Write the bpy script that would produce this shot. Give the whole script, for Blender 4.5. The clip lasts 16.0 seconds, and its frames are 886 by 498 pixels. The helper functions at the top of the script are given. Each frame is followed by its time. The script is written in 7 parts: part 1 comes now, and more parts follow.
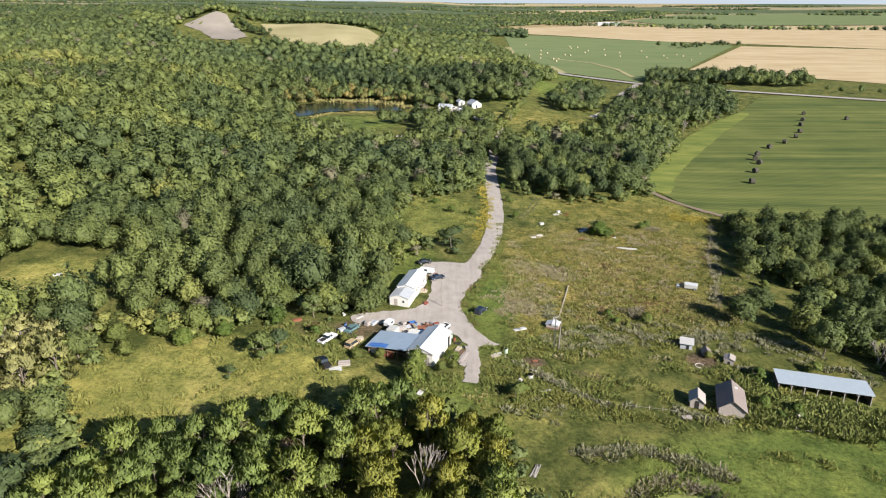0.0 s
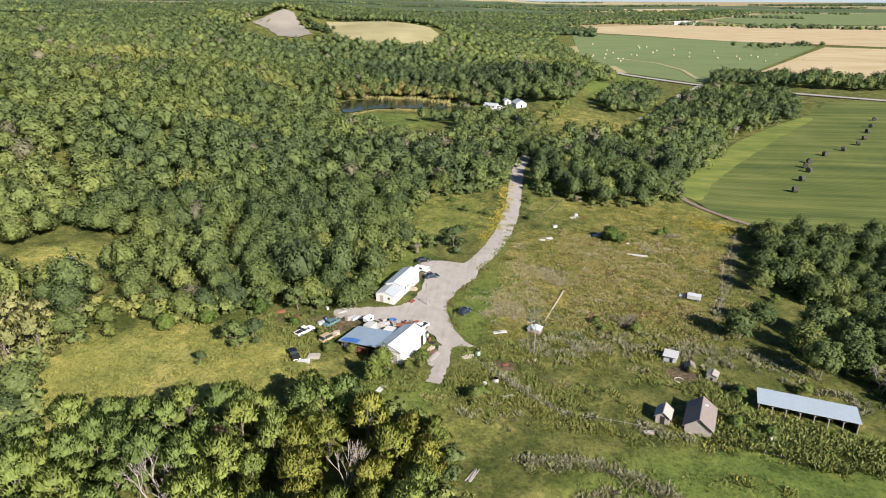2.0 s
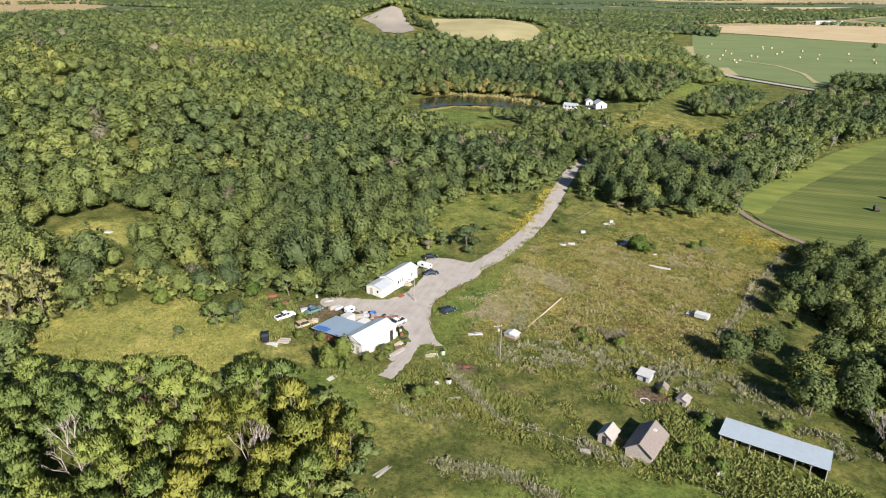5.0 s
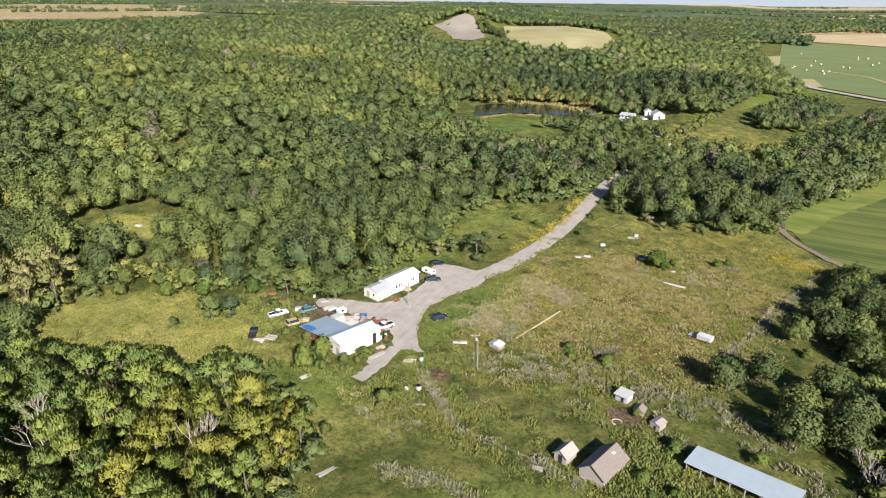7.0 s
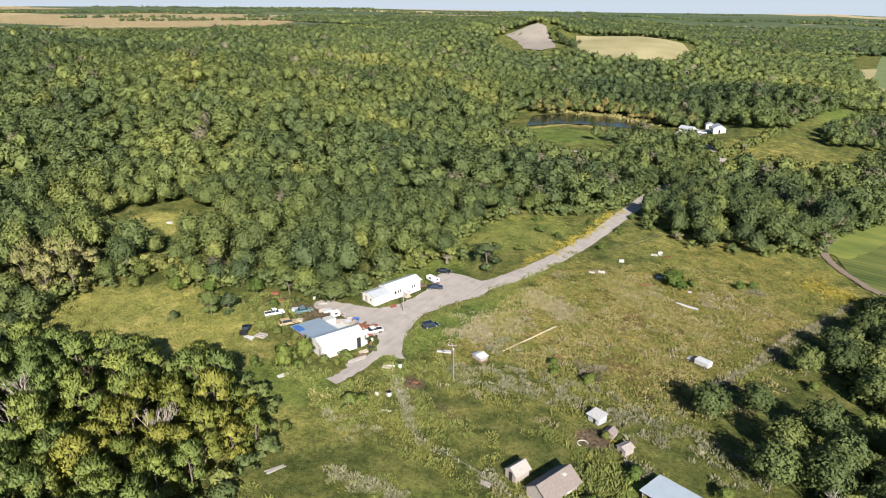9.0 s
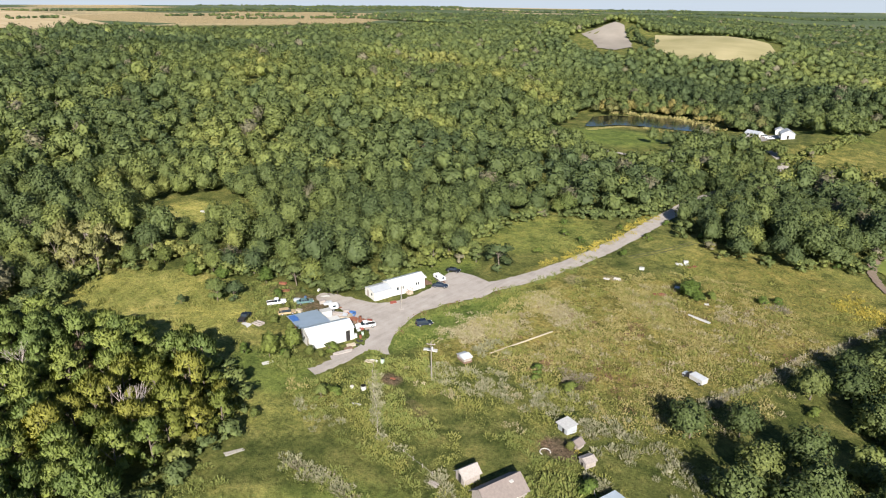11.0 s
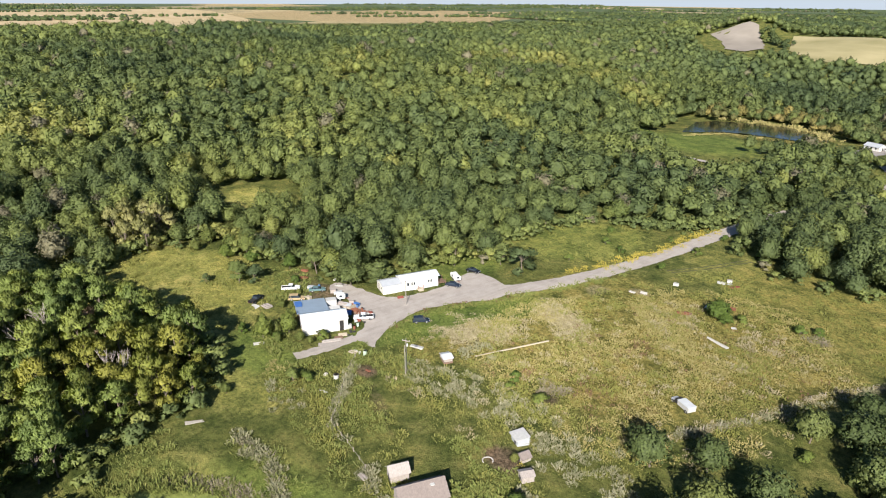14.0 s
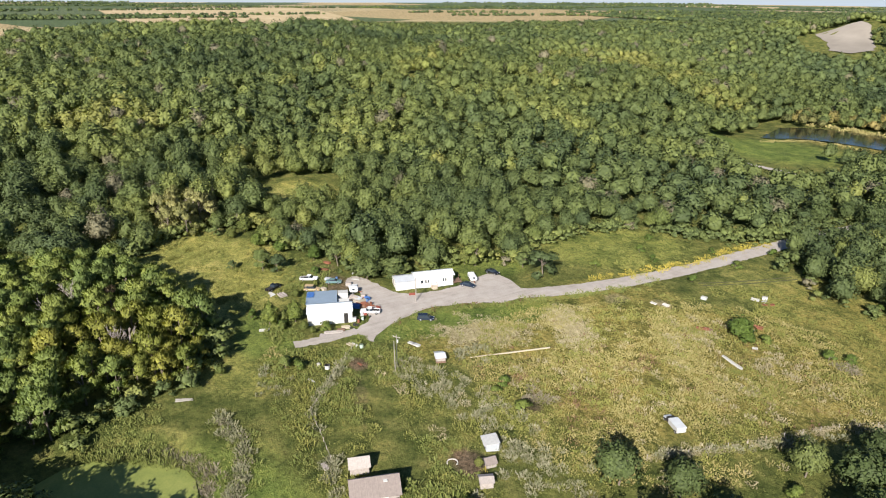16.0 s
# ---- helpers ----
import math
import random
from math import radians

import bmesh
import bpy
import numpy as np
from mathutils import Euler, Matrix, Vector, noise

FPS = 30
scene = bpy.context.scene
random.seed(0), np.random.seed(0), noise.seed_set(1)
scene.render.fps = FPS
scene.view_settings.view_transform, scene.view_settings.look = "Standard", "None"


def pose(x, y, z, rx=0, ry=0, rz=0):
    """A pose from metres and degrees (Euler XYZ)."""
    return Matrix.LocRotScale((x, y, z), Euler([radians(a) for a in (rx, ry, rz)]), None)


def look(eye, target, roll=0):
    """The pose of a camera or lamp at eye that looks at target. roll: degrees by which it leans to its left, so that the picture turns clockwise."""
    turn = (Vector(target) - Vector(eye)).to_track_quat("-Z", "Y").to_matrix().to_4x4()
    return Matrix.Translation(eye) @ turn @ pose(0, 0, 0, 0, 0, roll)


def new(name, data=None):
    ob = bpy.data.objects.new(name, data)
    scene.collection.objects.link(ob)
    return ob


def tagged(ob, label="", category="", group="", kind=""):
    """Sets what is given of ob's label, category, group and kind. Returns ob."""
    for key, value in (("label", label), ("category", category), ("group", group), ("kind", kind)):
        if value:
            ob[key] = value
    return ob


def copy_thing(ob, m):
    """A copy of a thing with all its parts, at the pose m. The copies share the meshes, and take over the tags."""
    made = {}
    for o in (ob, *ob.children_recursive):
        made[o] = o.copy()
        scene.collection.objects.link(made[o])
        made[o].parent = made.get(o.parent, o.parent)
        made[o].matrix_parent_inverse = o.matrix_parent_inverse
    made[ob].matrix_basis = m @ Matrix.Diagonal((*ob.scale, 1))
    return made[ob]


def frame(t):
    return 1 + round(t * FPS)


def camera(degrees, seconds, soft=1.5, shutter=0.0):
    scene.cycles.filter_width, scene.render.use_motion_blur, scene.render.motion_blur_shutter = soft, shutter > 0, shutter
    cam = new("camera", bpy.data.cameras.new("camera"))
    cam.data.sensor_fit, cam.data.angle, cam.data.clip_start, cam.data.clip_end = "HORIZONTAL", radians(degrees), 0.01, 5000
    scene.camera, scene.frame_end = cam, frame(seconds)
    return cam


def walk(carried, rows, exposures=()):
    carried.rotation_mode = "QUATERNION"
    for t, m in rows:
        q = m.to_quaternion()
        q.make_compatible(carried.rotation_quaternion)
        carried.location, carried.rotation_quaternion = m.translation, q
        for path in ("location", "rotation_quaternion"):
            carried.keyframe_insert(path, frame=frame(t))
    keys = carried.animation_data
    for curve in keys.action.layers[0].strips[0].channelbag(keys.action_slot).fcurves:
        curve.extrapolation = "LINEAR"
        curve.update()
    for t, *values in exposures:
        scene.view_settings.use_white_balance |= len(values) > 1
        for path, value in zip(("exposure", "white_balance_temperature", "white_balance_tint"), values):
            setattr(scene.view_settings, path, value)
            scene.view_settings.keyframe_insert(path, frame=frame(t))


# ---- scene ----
# Camera: one slow arc round the farmyard at a constant height.
cam = camera(68.0, 16.0, soft=1.1)
PATH = [
    (0.0, -0.47, -1.05, 0.22, -20.89), (0.5, 4.57, -0.84, 1.74, -20.94), (1.0, 9.67, -0.52, 3.29, -20.98),
    (1.5, 14.67, -0.03, 4.89, -21.0), (2.0, 19.72, 0.58, 6.64, -21.02), (2.5, 24.77, 1.31, 8.39, -21.02),
    (3.0, 29.78, 2.18, 10.12, -21.02), (3.5, 34.76, 3.22, 11.87, -21.03), (4.0, 39.76, 4.35, 13.65, -21.05),
    (6.5, 64.09, 12.43, 22.67, -21.06), (7.0, 68.76, 14.47, 24.49, -20.67), (7.5, 73.37, 16.7, 26.31, -20.63),
    (8.0, 77.91, 19.03, 28.13, -20.22), (8.5, 82.38, 21.5, 29.94, -19.93), (9.0, 86.76, 24.12, 31.73, -19.93),
    (11.5, 107.19, 39.22, 41.11, -20.05), (12.0, 110.95, 42.61, 43.06, -20.06), (12.5, 114.61, 46.17, 45.02, -20.09),
    (13.0, 118.13, 49.8, 46.98, -20.1), (13.5, 121.5, 53.59, 48.92, -20.13), (14.0, 124.73, 57.49, 50.89, -20.15),
    (14.5, 127.8, 61.5, 52.9, -20.18), (15.0, 130.73, 65.61, 54.99, -20.22), (15.5, 133.49, 69.82, 57.12, -20.23),
    (16.0, 136.1, 74.15, 59.25, -20.26),
]
walk(cam, [(t, pose(x, y, 74.5, 90 + pitch, 0, yaw)) for t, x, y, yaw, pitch in PATH], exposures=[(0.0, 0.97), (16.0, 0.97)])

# ---- light ----
SUN_AZ, SUN_EL = 137.0, 29.0      # compass bearing (y is north) and height of the sun, degrees
world = bpy.data.worlds.new("sky")
scene.world = world
world.use_nodes = True
wn = world.node_tree
sky = wn.nodes.new("ShaderNodeTexSky")
sky.sky_type, sky.sun_disc = "NISHITA", False
sky.sun_elevation, sky.sun_rotation = radians(SUN_EL), radians(SUN_AZ)
sky.dust_density, sky.air_density, sky.ozone_density = 0.6, 1.0, 6.0
wn.links.new(sky.outputs[0], wn.nodes["Background"].inputs[0])
wn.nodes["Background"].inputs[1].default_value = 0.053
sun = new("sun", bpy.data.lights.new("sun", "SUN"))
sun.data.energy, sun.data.angle, sun.data.color = 5.0, radians(0.53), (1.0, 0.94, 0.87)
sa, se = radians(SUN_AZ), radians(SUN_EL)
sun.matrix_world = look((math.sin(sa) * math.cos(se) * 300, math.cos(sa) * math.cos(se) * 300, math.sin(se) * 300), (0, 0, 0))

def build_sky_backdrop():
    """A plain band added round the edge of the land, glowing as pale sky."""
    m = bpy.data.materials.new("sky_glow")
    m.use_nodes = True
    m.node_tree.nodes.clear()
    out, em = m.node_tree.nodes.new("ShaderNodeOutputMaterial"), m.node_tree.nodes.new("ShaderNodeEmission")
    # Emission gives the band the brightness and haze of the low sky.
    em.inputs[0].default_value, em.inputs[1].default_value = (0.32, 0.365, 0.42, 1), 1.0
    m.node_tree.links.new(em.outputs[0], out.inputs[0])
    bm = bmesh.new()
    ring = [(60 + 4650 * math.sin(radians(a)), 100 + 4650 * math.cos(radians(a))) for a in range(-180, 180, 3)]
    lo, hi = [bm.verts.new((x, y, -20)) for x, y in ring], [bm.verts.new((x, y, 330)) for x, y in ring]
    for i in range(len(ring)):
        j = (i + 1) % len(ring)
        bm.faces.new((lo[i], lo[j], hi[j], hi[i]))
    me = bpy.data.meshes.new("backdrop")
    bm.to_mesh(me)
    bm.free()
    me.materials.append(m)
    tagged(new("backdrop", me), "glowing pale blue backdrop standing in for hazy sky along the horizon", "sky", kind="structure")


build_sky_backdrop()

# ---- terrain ----
HILLS = [
    (-103, 138, 69, 69, -1.4), (-218, 103, 80, 80, 6.4), (-230, 299, 92, 92, 9.2), (-138, 276, 63, 63, 3.2),
    (-345, 276, 126, 126, 9.3), (-184, 425, 80, 69, 11.4), (-98, 460, 57, 52, -8.4), (23, 460, 69, 57, 6.3),
    (46, 564, 69, 63, 14.4), (-322, 540, 126, 92, 5.4), (-690, 288, 184, 184, 16.1), (-115, 828, 126, 150, 27.8),
    (-322, 920, 138, 161, 31.6), (115, 1322, 207, 253, 11.8), (-437, 713, 161, 138, 2.2), (-13, 123, 11, 9, -0.8), (-278, 860, 36, 34, 15.0), (-150, 905, 95, 75, 8.0),
]


def sig(v):
    return 1 / (1 + np.exp(-np.clip(v, -40, 40)))


POND = [(-96, 426), (-103, 445), (-110, 466), (-104, 480), (-88, 488), (-66, 491), (-44, 490), (-30, 478), (-24, 460), (-34, 450), (-50, 450), (-66, 450), (-82, 443), (-90, 430)]
POND_Z = 3.2


def height(x, y):
    """Height of the land at x, y (numbers or arrays)."""
    x, y = np.asarray(x, float), np.asarray(y, float)
    r, az = np.hypot(x, y), np.degrees(np.arctan2(-x, y))
    far = np.clip((r - 1700) / 3200, 0, 1)
    h = 1.36 - 0.045 * np.clip(x, -103, 115)
    h = h + 34.5 * sig((-x - 0.12 * y - 264) / 80) * (1 - far) + (48 + 52 * sig((az - 28) / 9)) * far
    for cx, cy, a, b, top in HILLS:
        h = h + top * np.exp(-((x - cx) / a) ** 2 - ((y - cy) / b) ** 2)
    basin = np.clip(1.6 - np.hypot((x + 66) / 62, (y - 458) / 48), 0, 0.6) / 0.6
    h = h + (np.minimum(h, POND_Z - 0.5) - h) * np.minimum(1, basin * 1.3)
    dug = np.clip(1.35 - np.hypot((x - 38) / 16, (y - 69) / 15), 0, 0.35) / 0.35
    return h + (np.minimum(h, -1.3) - h) * dug


def ground(x, y):
    return float(height(x, y))


def inside(poly, x, y):
    """Whether the points lie in the polygon."""
    x, y = np.asarray(x, float), np.asarray(y, float)
    res = np.zeros(x.shape, bool)
    for (x0, y0), (x1, y1) in zip(poly, poly[1:] + poly[:1]):
        if y0 != y1:
            res ^= ((y0 > y) != (y1 > y)) & (x < (x1 - x0) * (y - y0) / (y1 - y0) + x0)
    return res


def ell(x, y, cx, cy, a, b, turn=0.0):
    """1 inside a soft ellipse, 0 outside."""
    c, s = math.cos(radians(turn)), math.sin(radians(turn))
    u, v = (x - cx) * c + (y - cy) * s, -(x - cx) * s + (y - cy) * c
    return np.clip(2.2 - 2 * np.hypot(u / a, v / b), 0, 1)


# ---- materials ----
class Mat:
    """A node material with a principled shader and a few short ways to wire it."""

    def __init__(self, name, rough=0.8, metal=0.0, spec=0.5):
        self.m = bpy.data.materials.new(name)
        self.m.use_nodes = True
        self.t = self.m.node_tree
        self.b = self.t.nodes["Principled BSDF"]
        self.b.inputs["Roughness"].default_value = rough
        self.b.inputs["Metallic"].default_value = metal
        self.b.inputs["Specular IOR Level"].default_value = spec

    def node(self, kind, **inputs):
        n = self.t.nodes.new(kind)
        for k, v in inputs.items():
            n.inputs[k.replace("_", " ")].default_value = v
        return n

    def link(self, a, b):
        self.t.links.new(a, b)

    def noise(self, scale, detail=4.0, rough=0.6, stretch=None):
        n = self.node("ShaderNodeTexNoise", Scale=scale, Detail=detail, Roughness=rough)
        src = self.t.nodes.new("ShaderNodeNewGeometry").outputs["Position"]
        if stretch:
            mp = self.t.nodes.new("ShaderNodeMapping")
            mp.inputs["Scale"].default_value = stretch[:3]
            if len(stretch) > 3:
                mp.inputs["Rotation"].default_value = (0, 0, radians(stretch[3]))
            self.link(src, mp.inputs[0])
            src = mp.outputs[0]
        self.link(src, n.inputs["Vector"])
        return n.outputs["Fac"]

    def ramp(self, fac, stops):
        n = self.t.nodes.new("ShaderNodeValToRGB")
        e = n.color_ramp.elements
        while len(e) < len(stops):
            e.new(0.5)
        for el, (p, c) in zip(e, stops):
            el.position, el.color = p, (*c, 1) if len(c) == 3 else c
        self.link(fac, n.inputs[0])
        return n.outputs[0]

    def mix(self, fac, a, b, how="MIX"):
        n = self.t.nodes.new("ShaderNodeMix")
        n.data_type, n.blend_type = "RGBA", how
        for s, v in ((n.inputs[0], fac), (n.inputs[6], a), (n.inputs[7], b)):
            if isinstance(v, (int, float)):
                s.default_value = v
            elif isinstance(v, tuple):
                s.default_value = (*v, 1)
            else:
                self.link(v, s)
        return n.outputs[2]

    def math(self, how, a, b=0.0, clamp=True):
        n = self.t.nodes.new("ShaderNodeMath")
        n.operation, n.use_clamp = how, clamp
        for s, v in ((n.inputs[0], a), (n.inputs[1], b)):
            if isinstance(v, (int, float)):
                s.default_value = v
            else:
                self.link(v, s)
        return n.outputs[0]

    def attr(self, name):
        n = self.t.nodes.new("ShaderNodeAttribute")
        n.attribute_name = name
        return n.outputs["Fac"]

    def colour(self, c):
        if isinstance(c, tuple):
            self.b.inputs["Base Color"].default_value = (*c, 1)
        else:
            self.link(c, self.b.inputs["Base Color"])
        return self

    def bump(self, h, strength=0.5, distance=0.1):
        n = self.node("ShaderNodeBump", Strength=strength, Distance=distance)
        self.link(h, n.inputs["Height"])
        self.link(n.outputs[0], self.b.inputs["Normal"])
        return self


def plain(name, c, rough=0.7, metal=0.0, vary=0.15, scale=1.5, bump=0.0):
    """A worn surface: colour c with stains at two scales."""
    m = Mat(name, rough, metal)
    lo, hi = tuple(v * (1 - vary) for v in c), tuple(min(1, v * (1 + vary)) for v in c)
    a = m.mix(0.35, m.noise(scale, 5), m.noise(scale * 9, 3))
    m.colour(m.ramp(a, [(0.3, lo), (0.7, hi)]))
    if bump:
        m.bump(m.noise(scale * 12, 3), bump, 0.05)
    return m.m


def leaf_material(name, stops, source):
    """Leaves: hue by tree (an attribute or the object's own number) and by leaf."""
    m = Mat(name, 0.65, 0, 0.2)
    if source == "tint":
        f = m.attr("tint")
    else:
        f = m.t.nodes.new("ShaderNodeObjectInfo").outputs["Random"]
    col = m.ramp(f, stops)
    isl = m.t.nodes.new("ShaderNodeNewGeometry").outputs["Random Per Island"]
    col = m.mix(1.0, col, m.ramp(isl, [(0.0, (0.72, 0.74, 0.72)), (0.5, (1, 1, 1)), (1.0, (1.3, 1.28, 1.18))]), "MULTIPLY")
    col = m.mix(0.5, col, m.ramp(m.noise(0.9, 3), [(0.3, (0.75, 0.78, 0.7)), (0.7, (1.2, 1.18, 1.1))]), "MULTIPLY")
    m.colour(col)
    tr = m.t.nodes.new("ShaderNodeBsdfTranslucent")
    m.link(m.mix(1.0, col, (1.25, 1.3, 0.6), "MULTIPLY"), tr.inputs[0])
    ms = m.t.nodes.new("ShaderNodeMixShader")
    ms.inputs[0].default_value = 0.22
    m.link(m.b.outputs[0], ms.inputs[1])
    m.link(tr.outputs[0], ms.inputs[2])
    m.link(ms.outputs[0], m.t.nodes["Material Output"].inputs[0])
    return m.m


OAK = [(0.0, (0.070, 0.098, 0.044)), (0.25, (0.098, 0.128, 0.050)), (0.5, (0.132, 0.162, 0.056)), (0.7, (0.168, 0.195, 0.062)), (0.88, (0.210, 0.222, 0.068)), (0.92, (0.24, 0.235, 0.075)), (0.95, (0.15, 0.142, 0.09)), (1.0, (0.19, 0.172, 0.12))]
MAT_WOODS = leaf_material("woods_leaves", OAK, "tint")
MAT_TREE = leaf_material("tree_leaves", OAK[:3] + [(0.8, (0.125, 0.158, 0.05)), (1.0, (0.165, 0.19, 0.055))], "object")
MAT_POPLAR = leaf_material("poplar_leaves", [(0.0, (0.135, 0.170, 0.041)), (0.5, (0.187, 0.204, 0.045)), (1.0, (0.239, 0.233, 0.050))], "object")
MAT_GREENPOP = leaf_material("green_poplar_leaves", [(0.0, (0.125, 0.172, 0.055)), (0.5, (0.17, 0.215, 0.06)), (1.0, (0.225, 0.255, 0.065))], "object")
MAT_DARKOAK = leaf_material("dark_oak_leaves", [(0.0, (0.072, 0.098, 0.036)), (0.5, (0.098, 0.128, 0.046)), (0.8, (0.13, 0.158, 0.054)), (1.0, (0.175, 0.195, 0.06))], "object")
MAT_BUSH = leaf_material("bush_leaves", [(0.0, (0.075, 0.115, 0.026)), (0.6, (0.105, 0.15, 0.034)), (1.0, (0.15, 0.18, 0.045))], "object")
MAT_YELBUSH = leaf_material("yellowing_bush_leaves", [(0.0, (0.115, 0.142, 0.04)), (1.0, (0.18, 0.188, 0.055))], "object")
MAT_STRAW = leaf_material("straw_willow_leaves", [(0.0, (0.18, 0.185, 0.07)), (1.0, (0.27, 0.255, 0.11))], "object")
MAT_WILLOW = leaf_material("willow_leaves", [(0.0, (0.11, 0.125, 0.05)), (0.35, (0.17, 0.16, 0.06)), (0.6, (0.22, 0.195, 0.07)), (0.88, (0.29, 0.24, 0.085)), (1.0, (0.2, 0.165, 0.115))], "tint")
MAT_BLEACHED = plain("bleached_wood", (0.27, 0.25, 0.22), 0.9, vary=0.2, scale=4)
MAT_BARK = plain("bark", (0.16, 0.13, 0.10), 0.9, vary=0.4, scale=6, bump=0.6)
MAT_DEADWOOD = plain("dead_wood", (0.36, 0.31, 0.27), 0.9, vary=0.3, scale=4)


def ground_material():
    m = Mat("grassland", 0.95, 0, 0.1)
    n1, n2, n3, n4 = m.noise(0.035, 4), m.noise(0.22, 5, 0.65), m.noise(1.3, 5, 0.7), m.noise(5.0, 3, 0.7)
    green = m.ramp(n2, [(0.3, (0.080, 0.096, 0.029)), (0.5, (0.13, 0.142, 0.042)), (0.72, (0.21, 0.198, 0.072))])
    dry = m.ramp(m.mix(0.5, n2, n3), [(0.3, (0.105, 0.10, 0.03)), (0.45, (0.18, 0.162, 0.046)), (0.58, (0.265, 0.228, 0.076)), (0.75, (0.38, 0.325, 0.16))])
    lush = m.ramp(n2, [(0.3, (0.115, 0.16, 0.04)), (0.7, (0.185, 0.225, 0.058))])
    wild = m.ramp(m.mix(0.5, n1, n2), [(0.3, (0.20, 0.215, 0.066)), (0.5, (0.31, 0.30, 0.088)), (0.7, (0.40, 0.355, 0.135))])
    edge = lambda k: m.math("MULTIPLY", m.math("ADD", m.math("SUBTRACT", m.attr(k), 0.95, False), m.math("ADD", m.math("MULTIPLY", n3, 0.45), m.math("MULTIPLY", n2, 0.75)), False), 1.6)
    c = m.mix(edge("wild"), green, wild)
    c = m.mix(edge("dry"), c, dry)
    c = m.mix(edge("lush"), c, lush)
    c = m.mix(edge("pale"), c, m.ramp(n3, [(0.3, (0.22, 0.18, 0.105)), (0.7, (0.36, 0.31, 0.20))]))
    c = m.mix(edge("bare"), c, m.ramp(n3, [(0.3, (0.10, 0.068, 0.044)), (0.7, (0.2, 0.15, 0.105))]))
    vo = m.node("ShaderNodeTexVoronoi", Scale=1.0, Randomness=0.8)
    vo.distance = "CHEBYCHEV"
    mp = m.t.nodes.new("ShaderNodeMapping")
    mp.inputs["Scale"].default_value, mp.inputs["Rotation"].default_value = (0.0011, 0.0022, 0.0), (0, 0, radians(-18))
    m.link(m.t.nodes.new("ShaderNodeNewGeometry").outputs["Position"], mp.inputs[0])
    m.link(mp.outputs[0], vo.inputs["Vector"])
    farmed = m.ramp(vo.outputs["Color"], [(0.0, (0.40, 0.31, 0.18)), (0.2, (0.10, 0.135, 0.07)), (0.42, (0.46, 0.37, 0.23)), (0.53, (0.12, 0.15, 0.085)), (0.72, (0.36, 0.30, 0.19)), (0.84, (0.09, 0.12, 0.07))])
    farmed_node = farmed.node
    farmed_node.color_ramp.interpolation = "CONSTANT"
    c = m.mix(m.attr("plain"), c, farmed)
    c = m.mix(1.0, c, m.ramp(n3, [(0.32, (0.5, 0.54, 0.5)), (0.5, (1.0, 1.0, 1.0)), (0.7, (1.35, 1.32, 1.3))]), "MULTIPLY")
    c = m.mix(1.0, c, m.ramp(n4, [(0.3, (0.64, 0.66, 0.62)), (0.7, (1.12, 1.10, 1.09))]), "MULTIPLY")
    n5 = m.noise(0.11, 6, 0.68)
    c = m.mix(1.0, c, m.ramp(n5, [(0.34, (0.62, 0.70, 0.60)), (0.5, (1.0, 1.0, 0.95)), (0.66, (1.28, 1.2, 1.1))]), "MULTIPLY")
    m.colour(c)
    m.bump(m.mix(0.5, n3, n4), 1.0, 0.6)
    return m.m


MAT_GROUND = ground_material()


def gravel_material():
    m = Mat("gravel", 0.95, 0, 0.2)
    c = m.ramp(m.mix(0.3, m.mix(0.45, m.noise(0.35, 5), m.noise(1.0, 5, 0.6, (0.9, 0.09, 1, 20))), m.noise(4.0, 4, 0.7)), [(0.3, (0.235, 0.205, 0.175)), (0.5, (0.36, 0.322, 0.285)), (0.7, (0.45, 0.41, 0.37))])
    m.colour(c).bump(m.noise(8, 4), 0.5, 0.06)
    return m.m


MAT_GRAVEL = gravel_material()


def field_material(name, stops, stretch, rows=0.0, turn=0.0):
    """A farmed field: broad patches drawn out along the way it is worked."""
    m = Mat(name, 0.95, 0, 0.1)
    a = m.noise(1.0, 5, 0.6, (*stretch, turn))
    b = m.noise(0.02, 3)
    c = m.ramp(m.mix(0.35, a, b), stops)
    if rows:
        w = m.node("ShaderNodeTexWave", Scale=rows, Distortion=1.2, Detail=2.0)
        w.inputs["Detail Scale"].default_value = 0.3
        mp = m.t.nodes.new("ShaderNodeMapping")
        mp.inputs["Rotation"].default_value = (0, 0, radians(turn + 90))
        m.link(m.t.nodes.new("ShaderNodeNewGeometry").outputs["Position"], mp.inputs[0])
        m.link(mp.outputs[0], w.inputs[0])
        c = m.mix(0.4, c, m.ramp(w.outputs["Fac"], [(0.2, (0.6, 0.64, 0.58)), (0.6, (1.15, 1.12, 1.1))]), "MULTIPLY")
    m.colour(c)
    return m.m


MAT_CROP = field_material("green_crop", [(0.36, (0.064, 0.090, 0.027)), (0.5, (0.110, 0.132, 0.038)), (0.64, (0.175, 0.185, 0.054))], (0.012, 0.16, 0.1), 0.12, 14)
MAT_HAY = field_material("hay_green", [(0.3, (0.125, 0.168, 0.068)), (0.7, (0.185, 0.215, 0.092))], (0.01, 0.05, 0.05), 0, 20)
MAT_STUBBLE = field_material("stubble", [(0.3, (0.36, 0.27, 0.145)), (0.5, (0.46, 0.36, 0.21)), (0.7, (0.55, 0.45, 0.29))], (0.006, 0.05, 0.05), 0, 20)
MAT_PALE = field_material("pale_pasture", [(0.3, (0.24, 0.22, 0.10)), (0.7, (0.42, 0.36, 0.2))], (0.02, 0.03, 0.05))
MAT_GRAVELPIT = field_material("gravel_pit", [(0.3, (0.20, 0.175, 0.145)), (0.7, (0.32, 0.285, 0.24))], (0.03, 0.03, 0.05))


